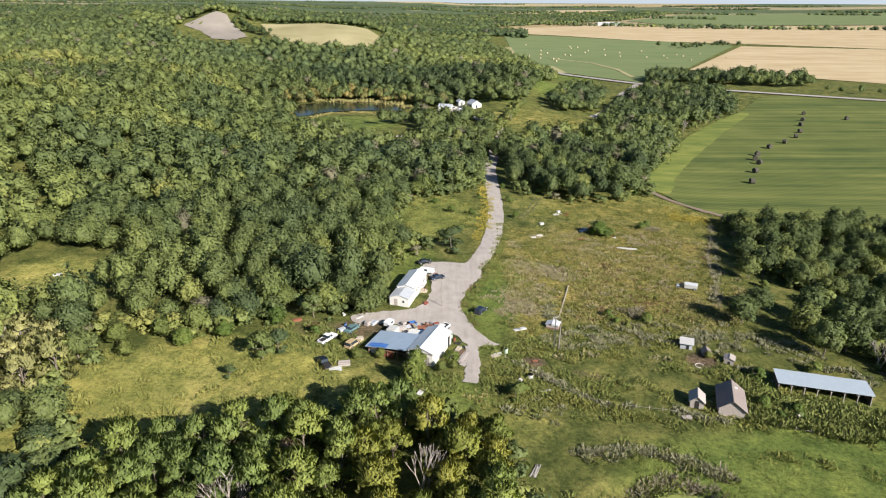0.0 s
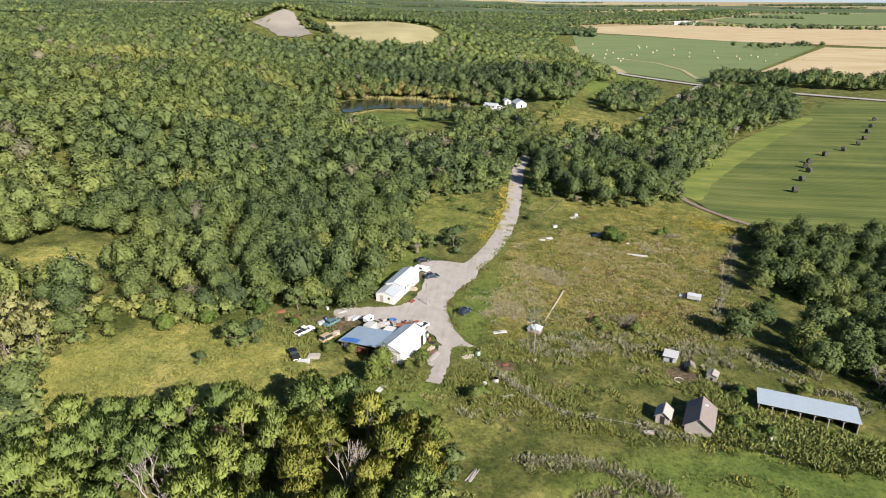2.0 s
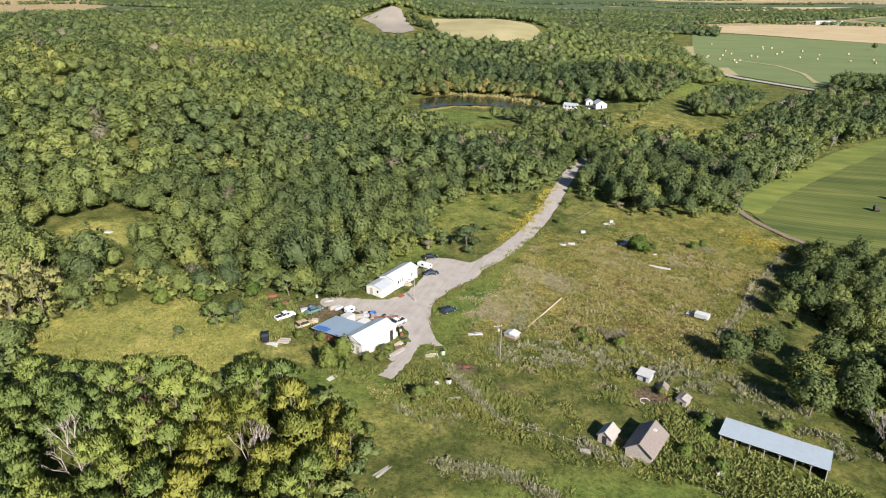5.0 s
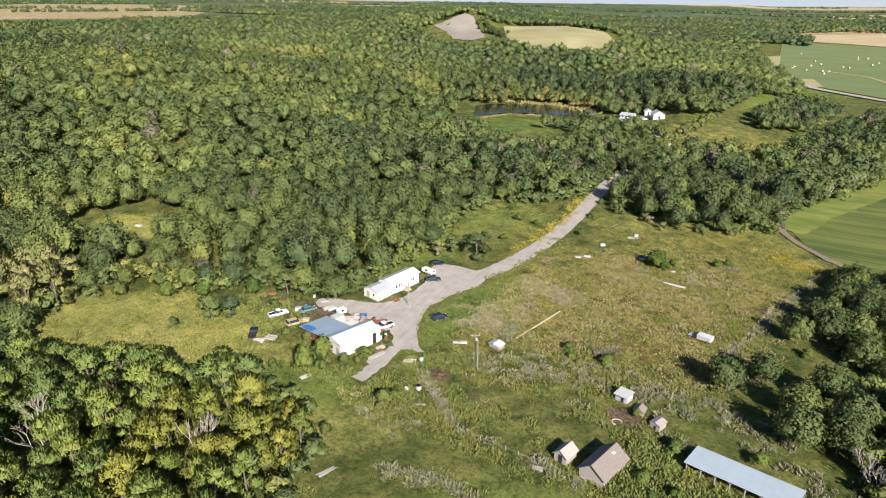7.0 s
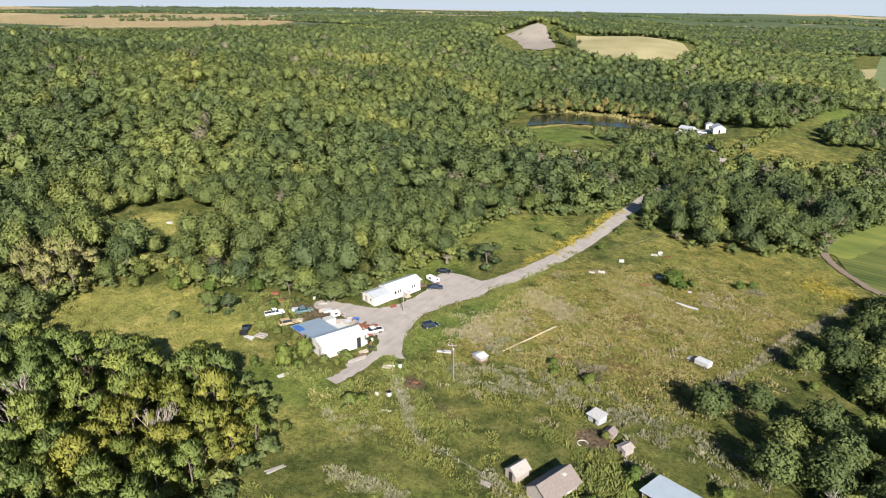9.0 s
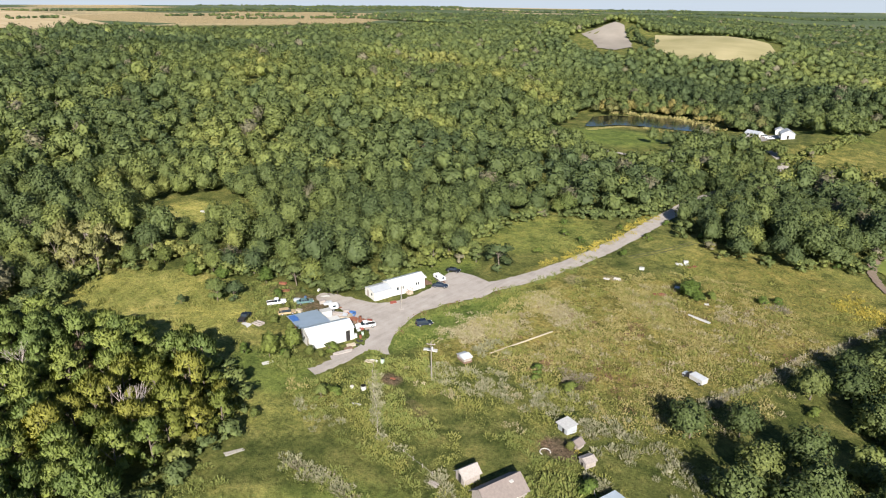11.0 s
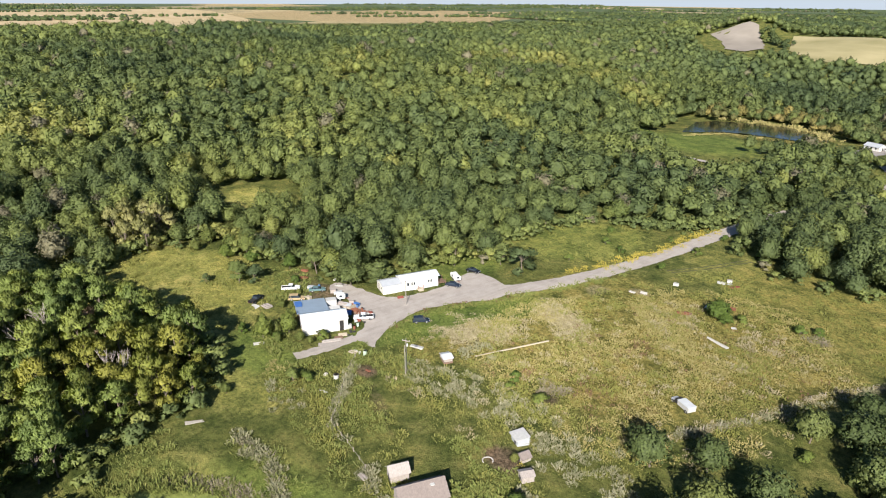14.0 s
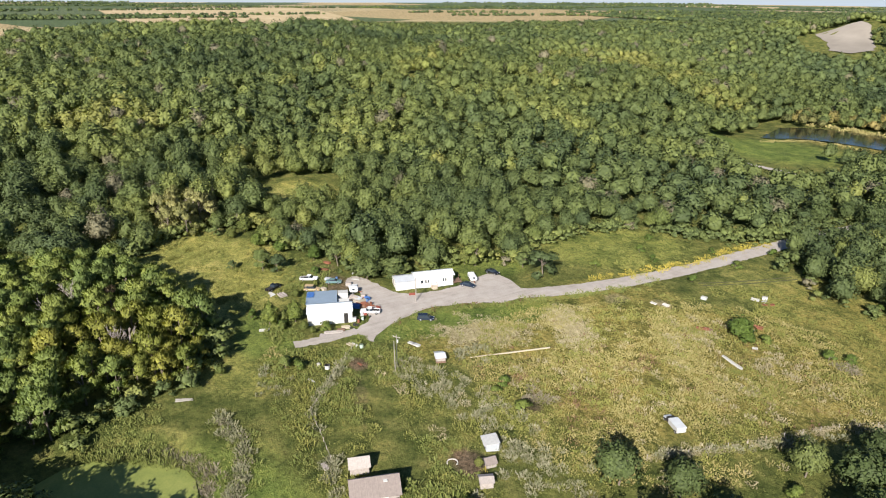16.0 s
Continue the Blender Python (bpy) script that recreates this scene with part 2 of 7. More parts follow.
# ---- mesh helpers ----
def mesh_from(name, verts, faces, mats, smooth=False, attrs=(), slots=None, normals=None):
    """A mesh from arrays: verts (n,3), faces a list of (m,k) index arrays."""
    me = bpy.data.meshes.new(name)
    verts = np.asarray(verts, np.float32)
    faces = [np.asarray(f, np.int32) for f in (faces if isinstance(faces, list) else [faces]) if len(f)]
    me.vertices.add(len(verts))
    me.vertices.foreach_set("co", verts.ravel())
    loops = np.concatenate([f.ravel() for f in faces])
    sizes = np.concatenate([np.full(len(f), f.shape[1], np.int32) for f in faces])
    me.loops.add(len(loops))
    me.loops.foreach_set("vertex_index", loops)
    me.polygons.add(len(sizes))
    me.polygons.foreach_set("loop_start", np.concatenate([[0], np.cumsum(sizes)[:-1]]).astype(np.int32))
    if smooth:
        me.polygons.foreach_set("use_smooth", np.ones(len(sizes), bool))
    for m in mats:
        me.materials.append(m)
    if slots is not None:
        me.polygons.foreach_set("material_index", np.asarray(slots, np.int32))
    for key, val in attrs:
        a = me.attributes.new(key, "FLOAT", "POINT")
        a.data.foreach_set("value", np.asarray(val, np.float32))
    me.update(calc_edges=True)
    me.validate()
    if normals is not None:
        me.normals_split_custom_set_from_vertices(normals.tolist())
    return me


def part(name, bm, material, parent, label="", smooth=False):
    """Links a bmesh as one mesh object under a thing or part."""
    me = bpy.data.meshes.new(name)
    bm.normal_update()
    bm.to_mesh(me)
    bm.free()
    if smooth:
        for p in me.polygons:
            p.use_smooth = True
    me.materials.append(material)
    ob = new(name, me)
    ob.parent = parent
    if label:
        tagged(ob, label)
    return ob


def thing(name, m, label, category, group="", kind=""):
    ob = new(name)
    ob.empty_display_size = 0.3
    ob.matrix_world = m
    return tagged(ob, label, category, group, kind)


def box(bm, x0, x1, y0, y1, z0, z1, bevel=0.0, m=None):
    """Adds a box between the given limits."""
    r = bmesh.ops.create_cube(bm, size=1.0)
    vs = r["verts"]
    for v in vs:
        v.co = Vector(((x0 + x1) / 2 + v.co.x * (x1 - x0), (y0 + y1) / 2 + v.co.y * (y1 - y0), (z0 + z1) / 2 + v.co.z * (z1 - z0)))
    if bevel:
        es = list({e for v in vs for e in v.link_edges})
        out = bmesh.ops.bevel(bm, geom=es, offset=bevel, segments=1, affect="EDGES", profile=0.5)
        vs = list(set(vs) | set(out["verts"]))
        vs = [v for v in vs if v.is_valid]
    if m is not None:
        for v in vs:
            v.co = m @ v.co
    return bm


def boxes(*lims, bevel=0.0):
    bm = bmesh.new()
    for l in lims:
        box(bm, *l, bevel=bevel)
    return bm


def prism(points, y0, y1):
    """A solid from an x-z outline, drawn out along y."""
    bm = bmesh.new()
    a = [bm.verts.new((x, y0, z)) for x, z in points]
    b = [bm.verts.new((x, y1, z)) for x, z in points]
    n = len(points)
    bm.faces.new(a)
    bm.faces.new(b[::-1])
    for i in range(n):
        bm.faces.new((a[i], b[i], b[(i + 1) % n], a[(i + 1) % n]))
    bmesh.ops.recalc_face_normals(bm, faces=bm.faces)
    return bm


def rod(bm, p, q, r0, r1=None, seg=8):
    """Adds a tapered rod from p to q."""
    p, q = Vector(p), Vector(q)
    r1 = r0 if r1 is None else r1
    d = q - p
    m = Matrix.Translation((p + q) / 2) @ d.to_track_quat("Z", "Y").to_matrix().to_4x4()
    bmesh.ops.create_cone(bm, cap_ends=True, segments=seg, radius1=r0, radius2=r1, depth=d.length, matrix=m)
    return bm


# ---- the land ----
def axis(lo, hi, fine0, fine1, step, grow=1.09):
    """Grid lines: even between fine0 and fine1, wider and wider outside."""
    mid = list(np.arange(fine0, fine1 + 0.01, step))
    up, d = [], step
    while (up[-1] if up else fine1) < hi:
        d *= grow
        up.append((up[-1] if up else fine1) + d)
    dn, d = [], step
    while (dn[-1] if dn else fine0) > lo:
        d *= grow
        dn.append((dn[-1] if dn else fine0) - d)
    return np.array(dn[::-1] + mid + up)


def grid_mesh(xs, ys, lift=0.0):
    X, Y = np.meshgrid(xs, ys)
    Z = height(X, Y) + lift
    n, m = len(xs), len(ys)
    idx = np.arange(n * m).reshape(m, n)
    f = np.stack([idx[:-1, :-1], idx[:-1, 1:], idx[1:, 1:], idx[1:, :-1]], -1).reshape(-1, 4)
    return X.ravel(), Y.ravel(), Z.ravel(), f


def build_ground():
    xs, ys = axis(-4900, 4900, -110, 130, 1.25, 1.05), axis(-1000, 4900, 40, 270, 1.25, 1.05)
    X, Y, Z, f = grid_mesh(xs, ys)
    rng = np.random.RandomState(4)
    near = np.exp(-(np.hypot(X - 20, Y - 150) / 190) ** 4)
    Z = Z + near * (0.10 * np.sin(X * 0.7 + 1.3 * np.sin(Y * 0.31)) * np.sin(Y * 0.6 + X * 0.2) + rng.uniform(-0.06, 0.06, X.shape))
    e = lambda *a: ell(X, Y, *a)
    dry = np.maximum.reduce([0.75 * e(74, 236, 46, 22, -15), 0.6 * e(60, 420, 50, 30), e(45, 172, 36, 34, 10), e(60, 200, 34, 30), e(20, 152, 14, 22, -15), 0.85 * e(24, 190, 20, 30), 0.9 * e(8, 108, 9, 6), e(-65, 447, 60, 12)])
    dry = np.clip(dry - 0.9 * e(10, 150, 7, 34, -12), 0, 1)
    wild = np.maximum.reduce([e(-48, 102, 42, 30, 20), 0.75 * e(2, 100, 22, 12), 0.62 * e(70, 240, 60, 30), 0.6 * e(-5, 222, 22, 34, -20), e(-100, 152, 16, 14), 0.6 * e(60, 420, 45, 34), e(-242, 297, 12, 32)])
    lush = np.maximum.reduce([e(80, 98, 34, 18, -10), e(12, 152, 9, 36, -14), 0.9 * e(-2, 108, 16, 9), 0.8 * e(-12, 175, 12, 22), 0.62 * e(-4, 222, 20, 32, -20), e(66, 119, 8, 6), e(62, 88, 40, 16), e(-70, 395, 50, 44), e(110, 720, 80, 60), e(98, 560, 36, 80, -12), 0.8 * e(40, 470, 30, 12)])
    bare = np.maximum.reduce([e(56.6, 126.8, 5, 4), e(18.6, 122.6, 3.6, 2.8), e(48.5, 147, 3.4, 2.4), 0.85 * e(-20, 134.5, 9, 6, 20), 0.7 * e(-10, 134.5, 9, 3, 15), 0.6 * e(-30, 134, 8, 5), 0.6 * e(30, 118, 12, 2, -20)])
    pale = np.maximum.reduce([e(21, 154, 7, 10, -16), e(28, 175, 9, 5, 0), 0.8 * e(30, 205, 4, 2.5), 0.7 * e(22, 196, 4, 5)])
    me = mesh_from("ground", np.stack([X, Y, Z], -1), f, [MAT_GROUND], True, [("dry", dry), ("wild", wild), ("lush", lush), ("bare", bare), ("pale", pale), ("plain", np.clip((np.hypot(X, Y) - 1500) / 200, 0, 1) + np.clip((-X - 760) / 60, 0, 1) * (Y < 600))])
    return tagged(new("ground", me), "rolling grassland and meadow in late summer", "ground", kind="structure")


build_ground()


def drape(name, poly, material, lift, step, label, category="field", rag=0.0, seed=1):
    """A patch of land of its own kind, laid on the ground inside a polygon."""
    rng = np.random.RandomState(seed)
    pts = []
    for (x0, y0), (x1, y1) in zip(poly, poly[1:] + poly[:1]):
        n = max(1, int(math.hypot(x1 - x0, y1 - y0) / step))
        for i in range(n):
            k = i / n
            pts.append((x0 + (x1 - x0) * k + rng.uniform(-rag, rag), y0 + (y1 - y0) * k + rng.uniform(-rag, rag)))
    bm = bmesh.new()
    vs = [bm.verts.new((x, y, 0)) for x, y in pts]
    bm.faces.new(vs)
    x0, x1 = min(p[0] for p in pts), max(p[0] for p in pts)
    y0, y1 = min(p[1] for p in pts), max(p[1] for p in pts)
    for lo, hi, no in ((x0, x1, (1, 0, 0)), (y0, y1, (0, 1, 0))):
        k = lo + step
        while k < hi - 0.01:
            bmesh.ops.bisect_plane(bm, geom=bm.verts[:] + bm.edges[:] + bm.faces[:], plane_co=(k * no[0], k * no[1], 0), plane_no=no)
            k += step
    bmesh.ops.triangulate(bm, faces=bm.faces)
    co = np.array([v.co[:] for v in bm.verts])
    for v, z in zip(bm.verts, height(co[:, 0], co[:, 1])):
        v.co.z = z + lift
    for fc in bm.faces:
        fc.smooth = True
        if fc.normal.z < 0:
            fc.normal_flip()
    ob = part(name, bm, material, None)
    return tagged(ob, label, category, kind="structure")


def ribbon(name, pts, width, material, lift, label, rag=0.25, seed=3, category="road"):
    """A road along a smooth line."""
    p = np.array(pts, float)
    t = np.concatenate([[0], np.cumsum(np.hypot(*np.diff(p[:, :2], axis=0).T))])
    s = np.arange(0, t[-1], max(1.0, t[-1] / 400))
    x, y = np.interp(s, t, p[:, 0]), np.interp(s, t, p[:, 1])
    k = 9
    pad = lambda v: np.convolve(np.concatenate([[v[0]] * (k // 2), v, [v[-1]] * (k // 2)]), np.ones(k) / k, "valid")
    x, y = pad(pad(x)), pad(pad(y))
    dx, dy = np.gradient(x), np.gradient(y)
    ln = np.hypot(dx, dy)
    nx, ny = dy / ln, -dx / ln
    rng = np.random.RandomState(seed)
    cols = np.array([-1, -0.6, -0.2, 0.2, 0.6, 1.0])
    V = []
    for c in cols:
        w = width / 2 * c + (rng.uniform(-rag, rag, len(x)) if abs(c) == 1 else 0)
        X, Y = x + nx * w, y + ny * w
        V.append(np.stack([X, Y, height(X, Y) + lift + (0.05 * (1 - abs(c)))], -1))
    V = np.stack(V, 1)
    n = len(x)
    idx = np.arange(n * 6).reshape(n, 6)
    f = np.stack([idx[:-1, :-1], idx[:-1, 1:], idx[1:, 1:], idx[1:, :-1]], -1).reshape(-1, 4)
    me = mesh_from(name, V.reshape(-1, 3), f, [material], True)
    return tagged(new(name, me), label, category, kind="structure")


YARD = [(-7.5, 175), (-1.8, 178), (4.8, 176.5), (9, 178), (10.5, 170), (8.0, 164), (4.5, 156), (3.2, 147), (5.5, 139.5), (8.6, 131.5), (12.6, 129.2), (8.2, 128.3), (5.0, 127.0), (3.0, 131.5), (0.5, 134), (-5, 134.5), (-13, 137.5), (-22, 136), (-24, 140.5), (-16, 143.2), (-10, 144.5), (-7.2, 146.3), (-5.0, 151), (-4.3, 156), (-3.8, 163), (-6.5, 169)]
def rounded(poly, n=2):
    """The polygon with its corners cut n times."""
    for _ in range(n):
        poly = [(a[0] * (1 - k) + b[0] * k, a[1] * (1 - k) + b[1] * k) for a, b in zip(poly, poly[1:] + poly[:1]) for k in (0.25, 0.75)]
    return poly


drape("yard", rounded(YARD), MAT_GRAVEL, 0.16, 2.0, "pale gravel farmyard with packed wheel tracks", "yard", 0.35)
ribbon("road", [(0, 150), (2.5, 160), (5.0, 168.5), (10.3, 182), (13, 191), (15.6, 205), (17.8, 224), (18.6, 240), (19.0, 264), (19.7, 294), (24.3, 330), (31.1, 374)], 5.6, MAT_GRAVEL, 0.19, "pale gravel farm lane between grass verges")
ribbon("track", [(5.2, 130), (5.6, 124), (5.4, 118), (4.2, 110.5)], 3.0, MAT_GRAVEL, 0.17, "short gravel spur running off the yard", 0.3, 5)

MAT_TRODDEN = plain("trodden_grass", (0.085, 0.088, 0.034), 0.95, vary=0.3, scale=0.7)
for d in (-0.85, 0.85):
    ribbon("track", [(26 + d, 222), (29 + d, 229), (32 + d, 236), (35 + d, 246), (37.5 + d, 254)], 0.5, MAT_TRODDEN, 0.12, "wheel rut pressed into the meadow grass", 0.12, 15)
SPUR = [(3.2, 130), (7.5, 130), (7.6, 118), (6.4, 109.5), (2.2, 109.5), (3.6, 118)]

# fields
CROP = [(90, 268), (88.5, 278), (97, 300), (126, 352), (170, 425), (216, 486), (262, 560), (310, 584), (350, 560), (520, 450), (520, 190), (220, 190), (166, 232), (128, 228), (108, 231), (95, 250)]
drape("crop_field", CROP, MAT_CROP, 0.22, 12.0, "green row crop field with worked lines", rag=0.8)
MAT_MARGIN = field_material("bright_field_margin", [(0.36, (0.095, 0.128, 0.034)), (0.5, (0.155, 0.185, 0.044)), (0.64, (0.235, 0.242, 0.062))], (0.05, 0.12, 0.05), 0, 57)
MAT_DIRT = plain("brown_dirt", (0.20, 0.15, 0.105), 0.95, vary=0.25, scale=0.8)
drape("field_margin", rounded([(87, 268), (86, 284), (94, 302), (122, 352), (152, 405), (212, 484), (224, 482), (180, 420), (139, 352), (109, 302), (99, 277), (94, 264)]), MAT_MARGIN, 0.3, 8.0, "bright yellow-green margin of the crop field", rag=0.5)
ribbon("dirt_track", [(90, 290), (86.5, 278), (86.5, 266), (91, 255), (99, 243), (109, 233.5), (122, 228.5), (132, 226)], 2.6, MAT_DIRT, 0.3, "brown dirt track round the field corner", 0.4, 12)
drape("hay_field", [(110, 1340), (420, 1308), (504, 1200), (276, 786), (205, 690), (190, 668), (132, 750), (95, 900)], MAT_HAY, 0.5, 40, "green hay field dotted with round bales")
drape("stubble_field", [(100, 1410), (106, 1830), (510, 2010), (1140, 1790), (1500, 1600), (1150, 1000), (720, 1125), (530, 1262)], MAT_STUBBLE, 0.6, 60, "pale golden stubble field after harvest")
drape("stubble_field", [(512, 1190), (720, 1115), (1000, 900), (900, 560), (430, 655), (382, 702), (284, 790)], MAT_STUBBLE, 0.5, 60, "pale golden stubble field after harvest")
drape("far_field", [(581, 2226), (900, 2690), (1750, 2770), (1500, 1900), (650, 1945)], MAT_HAY, 1.2, 90, "distant green field", seed=2)
drape("pasture", [(-228, 852), (-190, 866), (-147, 868), (-95, 845), (-76, 800), (-80, 735), (-150, 728), (-196, 775)], MAT_PALE, 0.6, 25, "pale dry pasture on the hill")
drape("gravel_pit", [(-312, 822), (-298, 838), (-281, 852), (-266, 846), (-244, 814), (-224, 782), (-238, 764), (-262, 768), (-284, 800)], MAT_GRAVELPIT, 0.9, 8, "bare grey gravel pit on the hill", rag=1.5)
drape("stubble_field", [(-575, 302), (-668, 305), (-1500, 250), (-2800, 300), (-3000, 1100), (-2500, 1060), (-1500, 800), (-1200, 560), (-640, 345)], MAT_STUBBLE, 1.2, 90, "pale golden stubble field on the plateau")

drape("pasture", [(66, 1040), (104, 1090), (128, 850), (134, 752), (120, 742), (92, 880)], MAT_PALE, 0.55, 25, "pale dry pasture beside the country road", seed=5)
ribbon("road_far", [(53, 1056), (90, 850), (124, 738), (187, 652), (260, 600), (357, 541), (520, 455), (900, 260)], 9, MAT_GRAVEL, 0.9, "pale country road across the plain", 0.2, 8)
ribbon("road_far", [(98, 444), (106, 457), (131, 512), (150, 570), (182, 643), (187, 652)], 6, MAT_GRAVEL, 0.4, "pale lane down to the country road", 0.2, 9)
ribbon("road_far", [(31, 374), (33, 390), (26, 404), (10, 424), (4, 440)], 5, MAT_GRAVEL, 0.3, "pale drive to the neighbouring farm", 0.2, 10)
ribbon("road_far", [(-60, 343), (-48, 351), (-30, 354), (-18, 359), (-4, 357), (14, 372), (31, 380)], 3.6, MAT_GRAVEL, 0.4, "pale track beside the pond", 0.2, 11)

# ---- woods ----
W_MAIN = [(-58, 78), (-75, 104), (-74, 114), (-77, 125), (-66, 130), (-56, 126), (-50, 131), (-43, 139), (-36, 142), (-27, 141), (-21, 148), (-18, 155), (-17, 172), (-13, 183), (-9, 190), (-17, 192), (-20, 219), (-15, 241), (2, 250), (12, 262), (13.5, 292), (19, 335), (26, 374), (33, 395), (42, 428), (53, 467), (67, 512), (92, 600), (110, 668), (116, 735), (90, 900), (70, 1100), (95, 1500), (0, 1750), (-700, 1500), (-900, 900), (-740, 560), (-640, 345), (-575, 295), (-640, 240), (-700, 150), (-720, 20), (-90, 0), (-80, 40)]
W_NE = [(25, 268), (34, 256), (48, 247), (69, 250), (84, 268), (88, 288), (122, 352), (138, 400), (212, 486), (243, 590), (188, 612), (160, 565), (128, 500), (104, 432), (80, 385), (46, 360), (28, 330)]
W_C = [(73, 475), (80, 447), (108, 469), (128, 545), (103, 556)]
W_D = [(195, 665), (339, 625), (369, 677), (228, 738)]
W_E = [(106, 233), (100, 215), (97, 195), (98, 178), (104, 165), (100, 150), (98, 135), (96, 124), (112, 105), (150, 110), (185, 180), (172, 226), (130, 227)]
GROVE = [(-56, 80), (-30, 94), (-12, 99), (-2, 97), (6, 93), (11, 86), (11, 78), (12, 71), (17, 66), (19, 57), (18, 40), (-25, 30), (-64, 50)]
OPEN = [[(-104, 408), (-122, 472), (-118, 492), (-60, 503), (-28, 490), (-13, 455), (-16, 432), (-20, 392), (-16, 326), (-40, 334), (-66, 350), (-86, 370)],
        [(-14, 415), (-12, 480), (24, 480), (34, 455), (72, 476), (95, 440), (60, 372), (40, 366), (16, 385), (0, 415)],
        [(-322, 800), (-314, 836), (-284, 862), (-252, 856), (-200, 876), (-140, 884), (-75, 850), (-70, 800), (-78, 722), (-143, 712), (-180, 742), (-212, 728), (-262, 725)],
        [(-253, 270), (-238, 268), (-232, 325), (-246, 325)],
        [(-120, 139), (-92, 135), (-84, 148), (-88, 164), (-108, 170)]]


def scatter(poly, step, seed, jitter=0.42, holes=()):
    x0, x1 = min(p[0] for p in poly), max(p[0] for p in poly)
    y0, y1 = min(p[1] for p in poly), max(p[1] for p in poly)
    rng = np.random.RandomState(seed)
    xs, ys = np.meshgrid(np.arange(x0, x1, step), np.arange(y0, y1, step * 0.87))
    xs = xs + (np.arange(xs.shape[0]) % 2)[:, None] * step / 2
    xs, ys = xs.ravel() + rng.uniform(-jitter, jitter, xs.size) * step, ys.ravel() + rng.uniform(-jitter, jitter, ys.size) * step
    ok = inside(poly, xs, ys)
    for h in holes:
        ok &= ~inside(h, xs, ys)
    return np.stack([xs[ok], ys[ok]], -1)


def fuzz(x, y, s, seed=0):
    """Smooth patches between 0 and 1, of about s metres."""
    rng = np.random.RandomState(seed + 77)
    v = 0
    for i in range(7):
        a, p, k = rng.uniform(0, 6.28), rng.uniform(0, 6.28), rng.uniform(0.6, 2.0) / s
        v = v + np.sin((x * math.cos(a) + y * math.sin(a)) * k * 3 + p)
    return np.clip(0.5 + v / 7, 0, 1)


ICO = {}


def ico(n):
    if n not in ICO:
        bm = bmesh.new()
        bmesh.ops.create_icosphere(bm, subdivisions=n + 1, radius=1.0)
        bm.verts.ensure_lookup_table()
        ICO[n] = (np.array([v.co[:] for v in bm.verts]), np.array([[v.index for v in f.verts] for f in bm.faces]))
        bm.free()
    return ICO[n]


